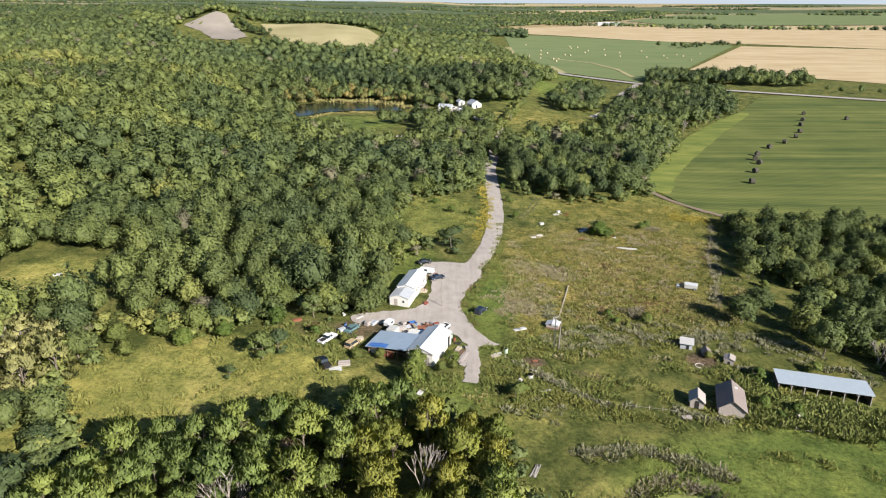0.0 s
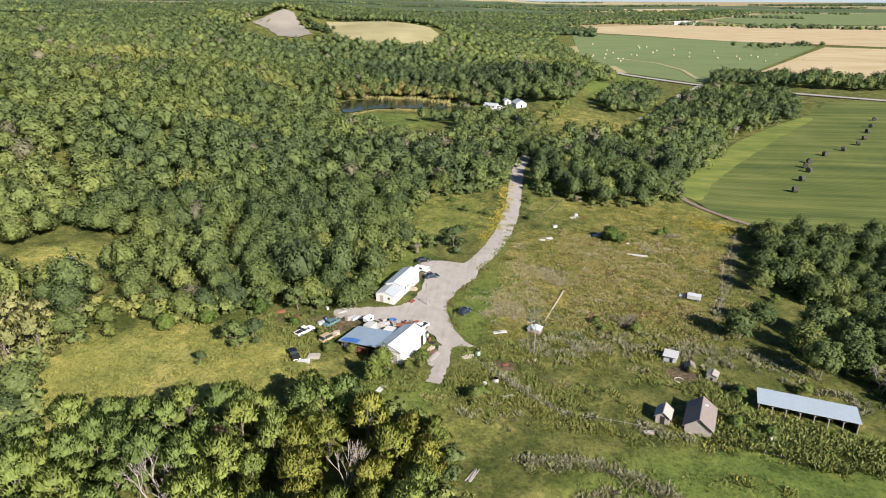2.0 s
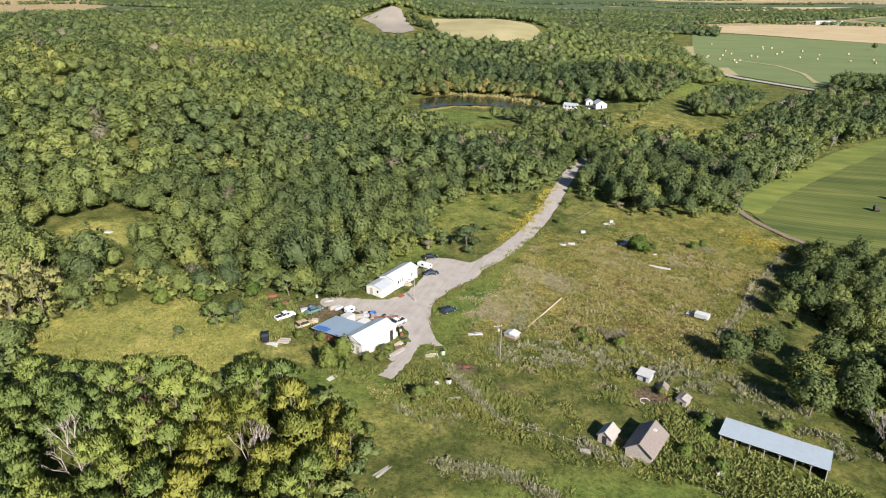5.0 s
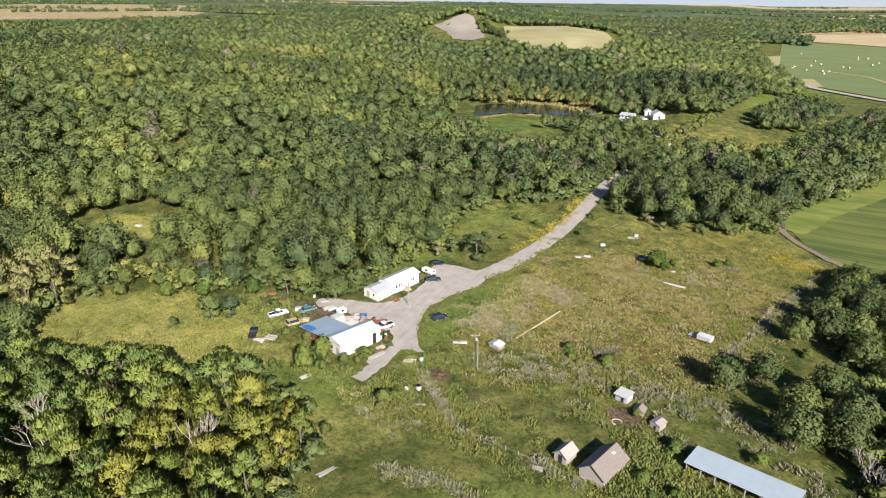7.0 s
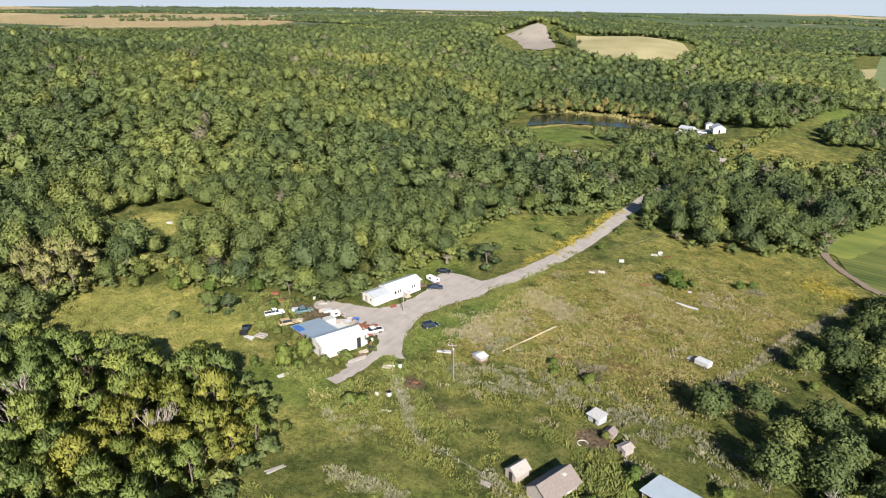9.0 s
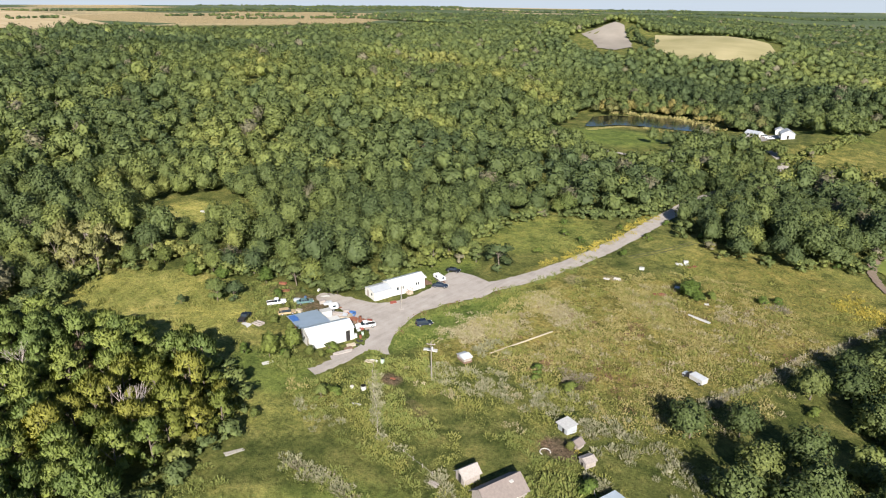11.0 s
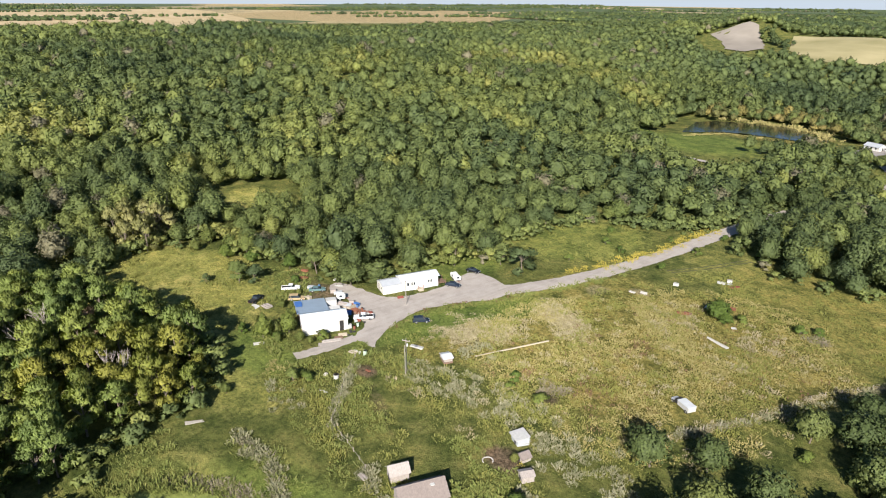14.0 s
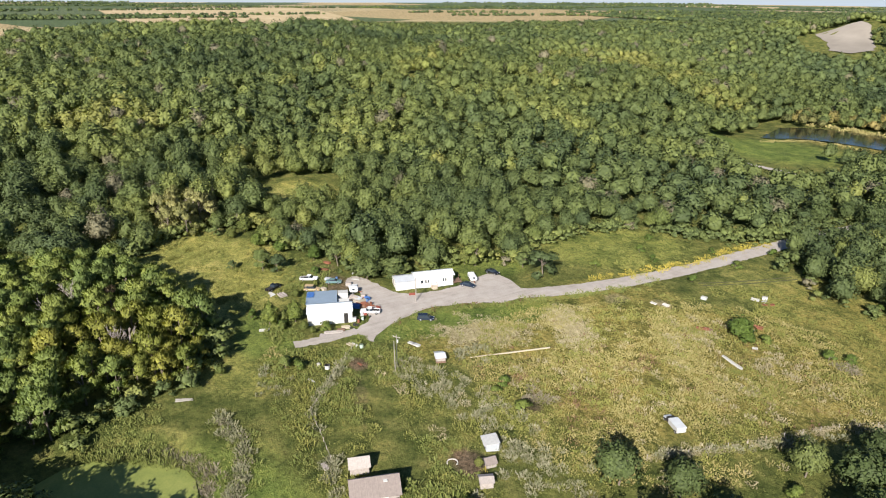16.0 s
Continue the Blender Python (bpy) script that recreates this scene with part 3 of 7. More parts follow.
def crown_arrays(rng, radius, tall, base, lumps, leaves, size, lobe=0.36, up=0.45, spread=0.8, flat=0.72, spray=0.0, dome=0.75, soft=0.0, rough=0.5):
    """Vertices, triangles and soft normals of a leafy crown round the origin's upright: boughs as rough lobes, each clad in leaf sprays."""
    V, T, n = [], [], 0
    centres = []
    lopside = rng.uniform(-0.22, 0.22, 2) * radius
    for i in range(lumps):
        a, q = i * 2.4 + rng.uniform(-0.6, 0.6), (i + 0.5) / lumps
        rr = radius * spread * math.sqrt(q) * rng.uniform(0.7, 1.2)
        zz = base + (tall - base) * (0.04 + 0.74 * math.sqrt(max(0, 1 - q ** 1.7)) + rng.uniform(-0.08, 0.1))
        if i % 4 == 3:
            zz = base + (tall - base) * rng.uniform(0.04, 0.3)
        s = radius * lobe * rng.uniform(0.7, 1.25) * (1.15 - 0.3 * q)
        centres.append((rr * math.cos(a) + lopside[0] * (1 - q), rr * math.sin(a) + lopside[1] * (1 - q), zz, s))
    centres = np.array(centres)
    ve, fa = ico(0)
    for cx, cy, cz, s in centres:
        p = ve * rng.uniform(0.5, 0.82, (len(ve), 1)) * s * np.array([1, 1, flat]) + [cx, cy, cz - 0.12 * s]
        V.append(p)
        T.append(fa + n)
        n += len(p)
    pick = rng.choice(len(centres), leaves, p=centres[:, 3] ** 2 / (centres[:, 3] ** 2).sum())
    d = rng.normal(size=(leaves, 3))
    d[:, 2] = np.where(d[:, 2] < -0.4, -d[:, 2], d[:, 2])
    d /= np.linalg.norm(d, axis=1)[:, None]
    c = centres[pick, :3] + d * centres[pick, 3:4] * np.array([1, 1, flat]) * rng.uniform(1 - 0.4 * rough, 1 + 0.44 * rough, (leaves, 1))
    nrm = d + np.array([0, 0, up]) + rng.normal(scale=rough, size=d.shape)
    nrm /= np.linalg.norm(nrm, axis=1)[:, None]
    u = np.cross(nrm, rng.normal(size=d.shape))
    if spray:
        u = d * 0.6 + np.array([0, 0, 0.8]) + rng.normal(scale=0.4, size=d.shape)
        nrm = np.cross(u, rng.normal(size=d.shape))
        nrm /= np.linalg.norm(nrm, axis=1)[:, None]
    u /= np.linalg.norm(u, axis=1)[:, None]
    w = np.cross(nrm, u)
    s1, s2 = size * (1 + spray) * rng.uniform(0.6, 1.35, (leaves, 1)), size * rng.uniform(0.5, 1.15, (leaves, 1))
    p = np.stack([c + u * s1, c - u * s1 * 0.7 + w * s2 * 0.8, c - u * s1 * 0.6 - w * s2], 1).reshape(-1, 3)
    V.append(p)
    T.append(np.arange(leaves * 3).reshape(-1, 3) + n)
    V = np.concatenate(V)
    own = np.concatenate([np.repeat(np.arange(lumps), len(ve)), np.repeat(pick, 3)])
    round_ = (V - [0, 0, base + 0.3 * (tall - base)]) / [radius, radius, 0.7 * (tall - base)]
    bough = (V - centres[own, :3]) / centres[own, 3:4]
    N = dome * round_ / np.linalg.norm(round_, axis=1)[:, None] + 0.7 * bough / np.linalg.norm(bough, axis=1)[:, None] + np.repeat(rng.normal(scale=0.44 * rough, size=(len(V), 3))[::3], 3, 0)[:len(V)] + np.array([0, 0, soft])
    N /= np.linalg.norm(N, axis=1)[:, None]
    T = np.concatenate(T)
    a, b, c = V[T[:, 0]], V[T[:, 1]], V[T[:, 2]]
    away = (np.cross(b - a, c - a) * N[T].sum(1)).sum(1) < 0
    T[away] = T[away][:, ::-1]
    return V, T, N


def dome_arrays(rng, radius, tall, base, boughs, leaves, size, sub=1, deep=0.34, soft=0.0, rough=0.34, thick=0.13, inner=0.83):
    """Vertices, triangles and soft normals of a broad oak crown: one dome swelling into boughs, clad in leaf sprays."""
    i = np.arange(boughs) + 0.5
    zb = np.clip(1 - 1.25 * i / boughs + rng.normal(0, 0.06, boughs), -0.3, 1)
    ab = i * 2.4 + rng.uniform(-0.35, 0.35, boughs)
    b = np.stack([np.sqrt(1 - zb ** 2) * np.cos(ab), np.sqrt(1 - zb ** 2) * np.sin(ab), zb], -1)
    w, reach = rng.uniform(0.9, 1.7, boughs) / boughs, rng.uniform(0.72, 1.2, boughs)
    half = 0.62 * (tall - base)
    ext, mid = np.array([radius, radius, half]), np.array([*rng.uniform(-0.12, 0.12, 2) * radius, tall - half])

    def surface(d, slack):
        k = reach * np.exp(-(1 - d @ b.T) / w)
        r = (1 - deep + deep * k.max(1))[:, None] * slack
        p = d * r * ext
        p[:, 2] = np.where(p[:, 2] < 0, p[:, 2] * 0.75, p[:, 2])
        return p + mid, k.argmax(1)

    ve, fa = ico(sub)
    hull, own0 = surface(ve, rng.uniform(inner - 0.08, inner + 0.05, (len(ve), 1)))
    d = rng.normal(size=(leaves, 3))
    d[:, 2] = np.where(d[:, 2] < -0.35, -d[:, 2], d[:, 2])
    d /= np.linalg.norm(d, axis=1)[:, None]
    c, own1 = surface(d, rng.uniform(1 - thick, 1 + thick, (leaves, 1)))
    nrm = d + np.array([0, 0, 0.4]) + rng.normal(scale=0.55, size=d.shape)
    nrm /= np.linalg.norm(nrm, axis=1)[:, None]
    u = np.cross(nrm, rng.normal(size=d.shape))
    u /= np.linalg.norm(u, axis=1)[:, None]
    v = np.cross(nrm, u)
    s1, s2 = size * rng.uniform(0.6, 1.4, (leaves, 1)), size * rng.uniform(0.6, 1.3, (leaves, 1))
    tri = np.stack([c + u * s1, c - u * s1 * 0.6 + v * s2 * 0.9, c - u * s1 * 0.6 - v * s2 * 0.9], 1).reshape(-1, 3)
    V = np.concatenate([hull, tri])
    T = np.concatenate([fa, np.arange(leaves * 3).reshape(-1, 3) + len(ve)])
    own = np.concatenate([own0, np.repeat(own1, 3)])
    unit = lambda a: a / np.linalg.norm(a, axis=1)[:, None]
    jit = np.concatenate([np.zeros((len(ve), 3)), np.repeat(rng.normal(scale=rough, size=(leaves, 3)), 3, 0)])
    N = unit(0.75 * unit((V - mid) / ext ** 2) + 0.65 * unit(V - mid - 0.66 * b[own] * ext) + jit + np.array([0, 0, soft]))
    a0, a1, a2 = V[T[:, 0]], V[T[:, 1]], V[T[:, 2]]
    away = (np.cross(a1 - a0, a2 - a0) * N[T].sum(1)).sum(1) < 0
    T[away] = T[away][:, ::-1]
    return V, T, N


# stands of paler aspen within the oak woods: centre, half-widths, shift of hue
PALE_WOODS = [(-310, 500, 70, 55, 0.3), (-240, 500, 50, 25, 0.28), (-165, 455, 32, 40, 0.26), (-200, 98, 26, 30, 0.42), (-150, 205, 40, 22, 0.2), (-122, 185, 18, 14, 0.24), (-122, 300, 26, 14, 0.2), (-126, 139, 16, 14, 0.4), (-104, 130, 18, 10, 0.3), (-88, 108, 14, 12, 0.35), (-92, 210, 16, 12, 0.22), (-70, 128, 14, 7, 0.3), (-60, 136, 12, 7, 0.24), (-86, 88, 14, 12, 0.3), (-258, 235, 40, 26, 0.18), (-60, 345, 30, 30, 0.16), (60, 372, 30, 18, 0.4), (104, 560, 30, 24, 0.3), (40, 700, 40, 90, 0.2), (30, 540, 60, 40, -0.2), (-40, 170, 30, 40, -0.16), (-70, 260, 50, 40, -0.14), (-470, 330, 130, 110, -0.14), (-60, 560, 90, 50, -0.16)]


def woods(name, spots, variants, seed, label, size0=1.0, tint_shift=0.0, material=None, mixed=0.1, tall0=1.0):
    """Many trees as one canopy: crowns picked from variants, each with its own size, turn and hue."""
    rng = np.random.RandomState(seed)
    Vs, Ts, Ns, tint, n = [], [], [], [], 0
    zs = height(spots[:, 0], spots[:, 1])
    patch = 0.55 * fuzz(spots[:, 0], spots[:, 1], 170, 3) + 0.45 * fuzz(spots[:, 0], spots[:, 1], 48, 5)
    for (x, y), z, pt in zip(spots, zs, patch):
        v, t, nv = variants[rng.randint(len(variants))]
        a, s = rng.uniform(0, 6.28), size0 * (0.62 + 0.75 * rng.beta(2.0, 2.2))
        c, sn = math.cos(a) * s, math.sin(a) * s
        p = np.empty_like(v)
        p[:, 0], p[:, 1], p[:, 2] = v[:, 0] * c - v[:, 1] * sn + x, v[:, 0] * sn + v[:, 1] * c + y, v[:, 2] * s * tall0 * rng.uniform(0.72, 1.26) + z
        Vs.append(p)
        Ts.append(t + n)
        ca, sa = math.cos(a), math.sin(a)
        Ns.append(np.stack([nv[:, 0] * ca - nv[:, 1] * sa, nv[:, 0] * sa + nv[:, 1] * ca, nv[:, 2]], -1))
        k = 0.36 + rng.normal(0, mixed) + 0.75 * (pt - 0.5) + tint_shift + 1.1 * sum(b * ell(x, y, *e) for *e, b in PALE_WOODS)
        odd = rng.uniform()
        k = rng.uniform(0.6, 0.82) if odd < 0.035 * min(1, mixed / 0.1) else rng.uniform(0.95, 1) if odd > 1 - 0.03 * min(1, mixed / 0.1) else min(max(k, 0), 0.9)
        tint.append(np.full(len(v), k))
        n += len(v)
    me = mesh_from(name, np.concatenate(Vs), np.concatenate(Ts), [material or MAT_WOODS], True, [("tint", np.concatenate(tint))], normals=np.concatenate(Ns))
    return tagged(new(name, me), label, "woods", kind="stuff")



NEAR = [dome_arrays(np.random.RandomState(20 + i), 3.9, 9.8, 1.0, 13 + i % 5, 700, 0.33, 1, deep=0.42) for i in range(9)]
MID = [dome_arrays(np.random.RandomState(40 + i), 4.3, 9.4, 1.2, 9, 150, 0.58, 1, deep=0.42, soft=0.12, rough=0.3) for i in range(8)]
FAR = [dome_arrays(np.random.RandomState(60 + i), 4.9, 9.0, 1.0, 7, 34, 0.75, 0, deep=0.3, soft=0.2, rough=0.3, inner=0.9) for i in range(7)]


def dist_band(p, lo, hi):
    d = np.hypot(p[:, 0] - 60, p[:, 1] - 20)
    return p[(d >= lo) & (d < hi)]


def edge_gap(p, poly):
    """Distance of the points from the polygon's outline."""
    best = np.full(len(p), 1e9)
    for (x0, y0), (x1, y1) in zip(poly, poly[1:]):
        dx, dy = x1 - x0, y1 - y0
        k = np.clip(((p[:, 0] - x0) * dx + (p[:, 1] - y0) * dy) / (dx * dx + dy * dy), 0, 1)
        best = np.minimum(best, np.hypot(p[:, 0] - x0 - k * dx, p[:, 1] - y0 - k * dy))
    return best


def in_view(p):
    """Leaves out woodland that lies behind the flight."""
    return p[(p[:, 1] > 52 + 0.05 * np.minimum(p[:, 0] + 60, 0)) & (p[:, 1] > 60 + 0.42 * (-p[:, 0] - 160))| ((p[:, 1] > 40 - 0.02 * p[:, 0]) & (p[:, 0] > -700))]


main_w = in_view(scatter(W_MAIN, 6.9, 1, holes=OPEN))
main_w = main_w[ell(main_w[:, 0], main_w[:, 1], -82, 106, 12, 10) < 0.5]
rim = edge_gap(main_w, W_MAIN[:26]) < 6.0
near_w = dist_band(main_w[~rim], 0, 240)
rim_w = dist_band(main_w[rim], 0, 240)
mid_w = dist_band(in_view(scatter(W_MAIN, 7.6, 2, holes=OPEN)), 240, 600)
far_w = dist_band(in_view(scatter(W_MAIN, 8.4, 3, holes=OPEN)), 600, 950)
far_v = dist_band(in_view(scatter(W_MAIN, 13, 29, holes=OPEN)), 950, 1900)
woods("oak_woods", near_w, NEAR, 11, "dense green oak woods with patches of yellow", 1.0)
woods("oak_woods", mid_w, MID, 12, "dense green oak woods over rolling hills", 1.0, 0.06)
woods("far_woods", far_w, FAR, 13, "distant dark green woods", 1.0, 0.03, None, 0.07)
woods("far_woods", far_v, FAR, 28, "distant dark green woods on the hills", 1.5, 0.0, None, 0.06, 0.68)
lane_w = scatter(W_NE, 6.6, 4)
woods("oak_woods", lane_w[lane_w[:, 1] < 315], NEAR, 37, "dense dark green woods where the lane enters", 1.0, -0.08)
woods("oak_woods", np.concatenate([lane_w[lane_w[:, 1] >= 315], scatter(W_C, 6.4, 5)]), MID, 14, "dense dark green woods beside the lane", 1.0, -0.1)
woods("oak_woods", scatter(W_D, 8.0, 6), MID, 15, "belt of dark trees beside the country road", 1.1, -0.15)


def fringe(poly, n, seed, off=-1.0):
    rng = np.random.RandomState(seed)
    p = np.array(poly, float)
    s = np.concatenate([[0], np.cumsum(np.hypot(*np.diff(p, axis=0).T))])
    k = rng.uniform(0, s[-1], n)
    return np.stack([np.interp(k, s, p[:, 0]), np.interp(k, s, p[:, 1])], -1) + rng.normal(0, 1.6, (n, 2))


SHRUB = [crown_arrays(np.random.RandomState(90 + i), 1.7, 2.8, 0.0, 5, 110, 0.34, lobe=0.45) for i in range(5)]
woods("edge_scrub", np.concatenate([fringe(W_MAIN[:26], 480, 1), fringe(W_NE[:9], 120, 2), fringe(W_E[:9], 70, 3), fringe(GROVE[:9], 60, 4)]), SHRUB, 27, "green scrub along the edge of the trees", 1.25, 0.2)

# ---- single trees ----
def crown_mesh(name, material, seed, **k):
    v, t, nv = crown_arrays(np.random.RandomState(seed), **k)
    return mesh_from(name, v, t, [material], True, normals=nv)


def trunk_bm(seed, tall, thick, limbs=5, reach=2.2):
    rng = np.random.RandomState(seed)
    bm = bmesh.new()
    bend = Vector((rng.uniform(-0.4, 0.4), rng.uniform(-0.4, 0.4), 0))
    mid, top = Vector((0, 0, tall * 0.4)) + bend, Vector((0, 0, tall * 0.8)) + bend * 1.5
    rod(bm, (0, 0, -0.4), mid, thick, thick * 0.7, 7)
    rod(bm, mid, top, thick * 0.7, thick * 0.25, 6)
    for i in range(limbs):
        a = i * 2.4 + rng.uniform(-0.4, 0.4)
        z = tall * rng.uniform(0.3, 0.55)
        rod(bm, (bend.x, bend.y, z), (math.cos(a) * reach, math.sin(a) * reach, z + tall * rng.uniform(0.15, 0.3)), thick * 0.4, thick * 0.12, 5)
    return bm


def tree_model(name, material, seed, label, category, tall, radius, lumps, leaves, size, thick=0.22, lobe=0.34, up=0.45, base=0.5, spread=0.8, spray=0.0, domed=False):
    t = thing(name, Matrix(), label, category)
    part("trunk", trunk_bm(seed, tall, thick, 5, radius * 0.55), MAT_BARK, t)
    if domed:
        v, f, nv = dome_arrays(np.random.RandomState(seed + 1), radius, tall, base, lumps, leaves, size, 1, deep=0.42)
        c = new("crown", mesh_from("crown", v, f, [material], True, normals=nv))
    else:
        c = new("crown", crown_mesh("crown", material, seed + 1, radius=radius, tall=tall, base=base, lumps=lumps, leaves=leaves, size=size, lobe=lobe, up=up, spread=spread, spray=spray))
    c.parent = t
    return t


def plant(models, spots, seed, group, smin=0.75, smax=1.2):
    """Copies of the models at the spots; the models themselves take the first places."""
    rng = np.random.RandomState(seed)
    for i, (x, y) in enumerate(spots):
        m = Matrix.Translation((x, y, ground(x, y) - 0.1)) @ Matrix.Rotation(rng.uniform(0, 6.28), 4, "Z")
        k = rng.uniform(smin, smax)
        if i < len(models):
            ob = models[i]
            ob.matrix_world = m
        else:
            ob = copy_thing(models[rng.randint(len(models))], m)
        ob.scale = (k, k, k * rng.uniform(0.9, 1.12))
        tagged(ob, group=group)


def here_at(x, y, turn=0.0):
    return pose(x, y, ground(x, y) - 0.1, 0, 0, turn)


oaks = [tree_model("oak_tree", MAT_TREE, 100 + 3 * i, "broad green oak with a dense rounded crown", "tree", 9.0, 4.2, 16, 1100, 0.29, base=0.8, domed=True) for i in range(7)]
plant(oaks, rim_w, 21, "oaks along the edge of the woods", 0.62, 1.15)
dark = [tree_model("oak_tree", MAT_DARKOAK, 140 + 3 * i, "dark green oak beside the fenced pasture", "tree", 9.4, 4.6, 17, 1200, 0.31, base=0.8, domed=True) for i in range(5)]
plant(dark, [(73.5, 146), (80.5, 153), (86, 142), (88, 176), (95, 181), (86, 131), (93, 134), (92, 150), (96, 141), (101, 170), (93, 190)], 22, "oaks along the pasture", 0.8, 1.05)
plant([copy_thing(dark[i], Matrix()) for i in range(5)], scatter(W_E, 6.6, 7), 39, "oaks along the pasture", 0.6, 0.95)
lane_trees = [copy_thing(dark[i % 5], Matrix()) for i in range(3)]
plant(lane_trees, [(25.5, 313), (25, 322), (15.5, 316), (28, 332), (19, 336), (31, 345), (23.5, 350), (14, 300), (34, 358)], 38, "oaks closing over the lane", 0.85, 1.1)
for ob in lane_trees:
    tagged(ob, "dark green oak overhanging the gravel lane")
shade = [(41, 59.5), (45, 62.5), (49, 65.5), (53, 68.5), (44, 57), (48, 60), (52, 63), (56, 66), (36, 52), (40, 55), (32, 49), (37, 47), (43, 50), (47, 55), (51, 57), (55, 60), (47, 50), (27, 47), (23, 50)]
plant([copy_thing(dark[i % 5], Matrix()) for i in range(3)], shade, 31, "oaks beside the duckweed pond", 1.2, 1.3)
green_p = [tree_model("poplar_tree", MAT_GREENPOP, 180 + 3 * i, "tall green poplar in a dense grove", "tree", 10.6, 3.3, 17, 1300, 0.22, 0.2, 0.33, 0.6, 0.9, spray=0.9) for i in range(5)]
gold_p = [tree_model("poplar_tree", MAT_POPLAR, 200 + 3 * i, "tall poplar with yellowing leaves in a dense grove", "tree", 10.4, 3.3, 17, 1300, 0.22, 0.2, 0.33, 0.6, 0.9, spray=0.9) for i in range(5)]
grove = scatter(GROVE, 5.2, 8)
grove = np.concatenate([grove, [(28, 42), (31.5, 44.5), (35, 47), (38.5, 49.5), (42, 52), (45.5, 54.5), (49, 57.5), (53, 60), (33, 39.5), (37, 42.5), (41, 45.5), (45, 49), (49, 52), (53, 55), (57, 62), (24, 43), (20, 46), (47, 46), (51, 49), (55, 52), (39, 40), (43, 42.5), (35, 36), (51, 61), (54, 64), (57, 67), (56, 60), (59, 63), (62, 66), (64, 65)]])
DEAD = [(-4, 78.5), (-31, 71.5), (-28, 68.5), (-23, 79), (-7, 75)]
for dx, dy in DEAD:
    grove = grove[np.hypot(grove[:, 0] - dx, grove[:, 1] - dy) > 2.9]
yel = np.minimum(np.hypot((grove[:, 0] - 1) / 13, (grove[:, 1] - 86) / 9), np.hypot((grove[:, 0] + 9) / 9, (grove[:, 1] - 74) / 10)) + 0.5 * fuzz(grove[:, 0], grove[:, 1], 12, 5) < 1.38
plant(gold_p, grove[yel], 23, "poplars of the grove", 0.75, 1.12)
straw_p = [tree_model("willow_tree", MAT_STRAW, 220 + 3 * i, "tall willow with pale straw-yellow leaves", "tree", 10.4, 3.3, 16, 900, 0.24, 0.2, 0.34, 0.6, 0.9, spray=0.7) for i in range(2)]
plant(straw_p, [(-84, 99), (-80, 103), (-77, 107), (-82, 111), (-88, 104), (-76, 100), (-79, 114), (-90, 110), (-86, 115), (-73, 105), (-93, 105)], 36, "pale willows at the edge of the woods", 0.9, 1.2)
plant(green_p, grove[~yel], 24, "poplars of the grove", 0.75, 1.12)

MAT_BROWNLEAF = leaf_material("withered_leaves", [(0.0, (0.17, 0.12, 0.075)), (1.0, (0.24, 0.17, 0.11))], "object")
withered = tree_model("poplar_tree", MAT_BROWNLEAF, 232, "withered reddish-brown poplar within the grove", "tree", 10.8, 2.0, 9, 420, 0.2, 0.18, 0.33, 0.6, 3.0, spray=0.6)
withered.matrix_world = here_at(-23, 79, 40)

# free-standing trees and bushes
lone = [tree_model("tree", MAT_TREE, 240 + 3 * i, "small broad green tree standing alone", "tree", 5.6, 2.9, 11, 900, 0.27, 0.15) for i in range(3)]
for i, (x, y, k) in enumerate([(13.3, 108.1, 0.62), (1.5, 187.5, 1.5), (-31.5, 138.5, 1.2), (-38.5, 118.5, 1.15), (-13.5, 174, 1.3), (-43, 111, 0.5), (-36, 122, 0.95), (-17.5, 150, 1.2), (-6, 186, 0.9)]):
    if i > 2:
        lone.append(copy_thing(lone[i % 3], Matrix()))
    lone[i].matrix_world = here_at(x, y, i * 70)
    lone[i].scale = (k, k, k)
    tagged(lone[i], group="lone trees")
bushes = [tree_model("bush", MAT_BUSH, 270 + 3 * i, "low rounded green bush in the grass", "bush", 2.2, 1.5, 7, 380, 0.2, 0.06, 0.42, base=0.0) for i in range(3)]
plant(bushes, [(24.5, 223), (24, 243), (23, 262), (12, 110.5), (14.5, 110.8), (41.5, 143), (40, 146), (71, 220.5), (68, 217), (56, 211), (66, 120), (67.5, 107), (64, 106), (62, 109), (-12, 108), (-5, 113.5), (1, 122), (4, 205), (9, 224), (-4, 236), (2, 226), (12.5, 246), (80, 124), (-30, 131), (49, 144), (90, 170), (30, 262), (38, 257), (60, 254), (78, 262), (27, 276)], 26, "bushes of the meadow", 0.7, 1.25)

yard_oaks = [copy_thing(dark[i], Matrix()) for i in (1, 3, 4)]
for ob, (x, y, k, kz) in zip(yard_oaks, ((-19.4, 142.2, 1.0, 0.78), (-25.5, 146.5, 0.95, 1.1), (-17.5, 149.5, 0.7, 0.8))):
    ob.matrix_world = here_at(x, y, x * 9)
    ob.scale = (k, k, k * kz)
    tagged(ob, "broad dark green oak overhanging the farmyard", group="yard oaks")
tall_bush = [tree_model("bush", mat, 300 + 3 * i, lab, "bush", 4.8, 1.75, 12, 620, 0.22, 0.08, base=0.0, domed=True) for i, (mat, lab) in enumerate(((MAT_BUSH, "tall dense green bush beside the lean-to"), (MAT_YELBUSH, "yellow-green bush beside the workshop wall")))]
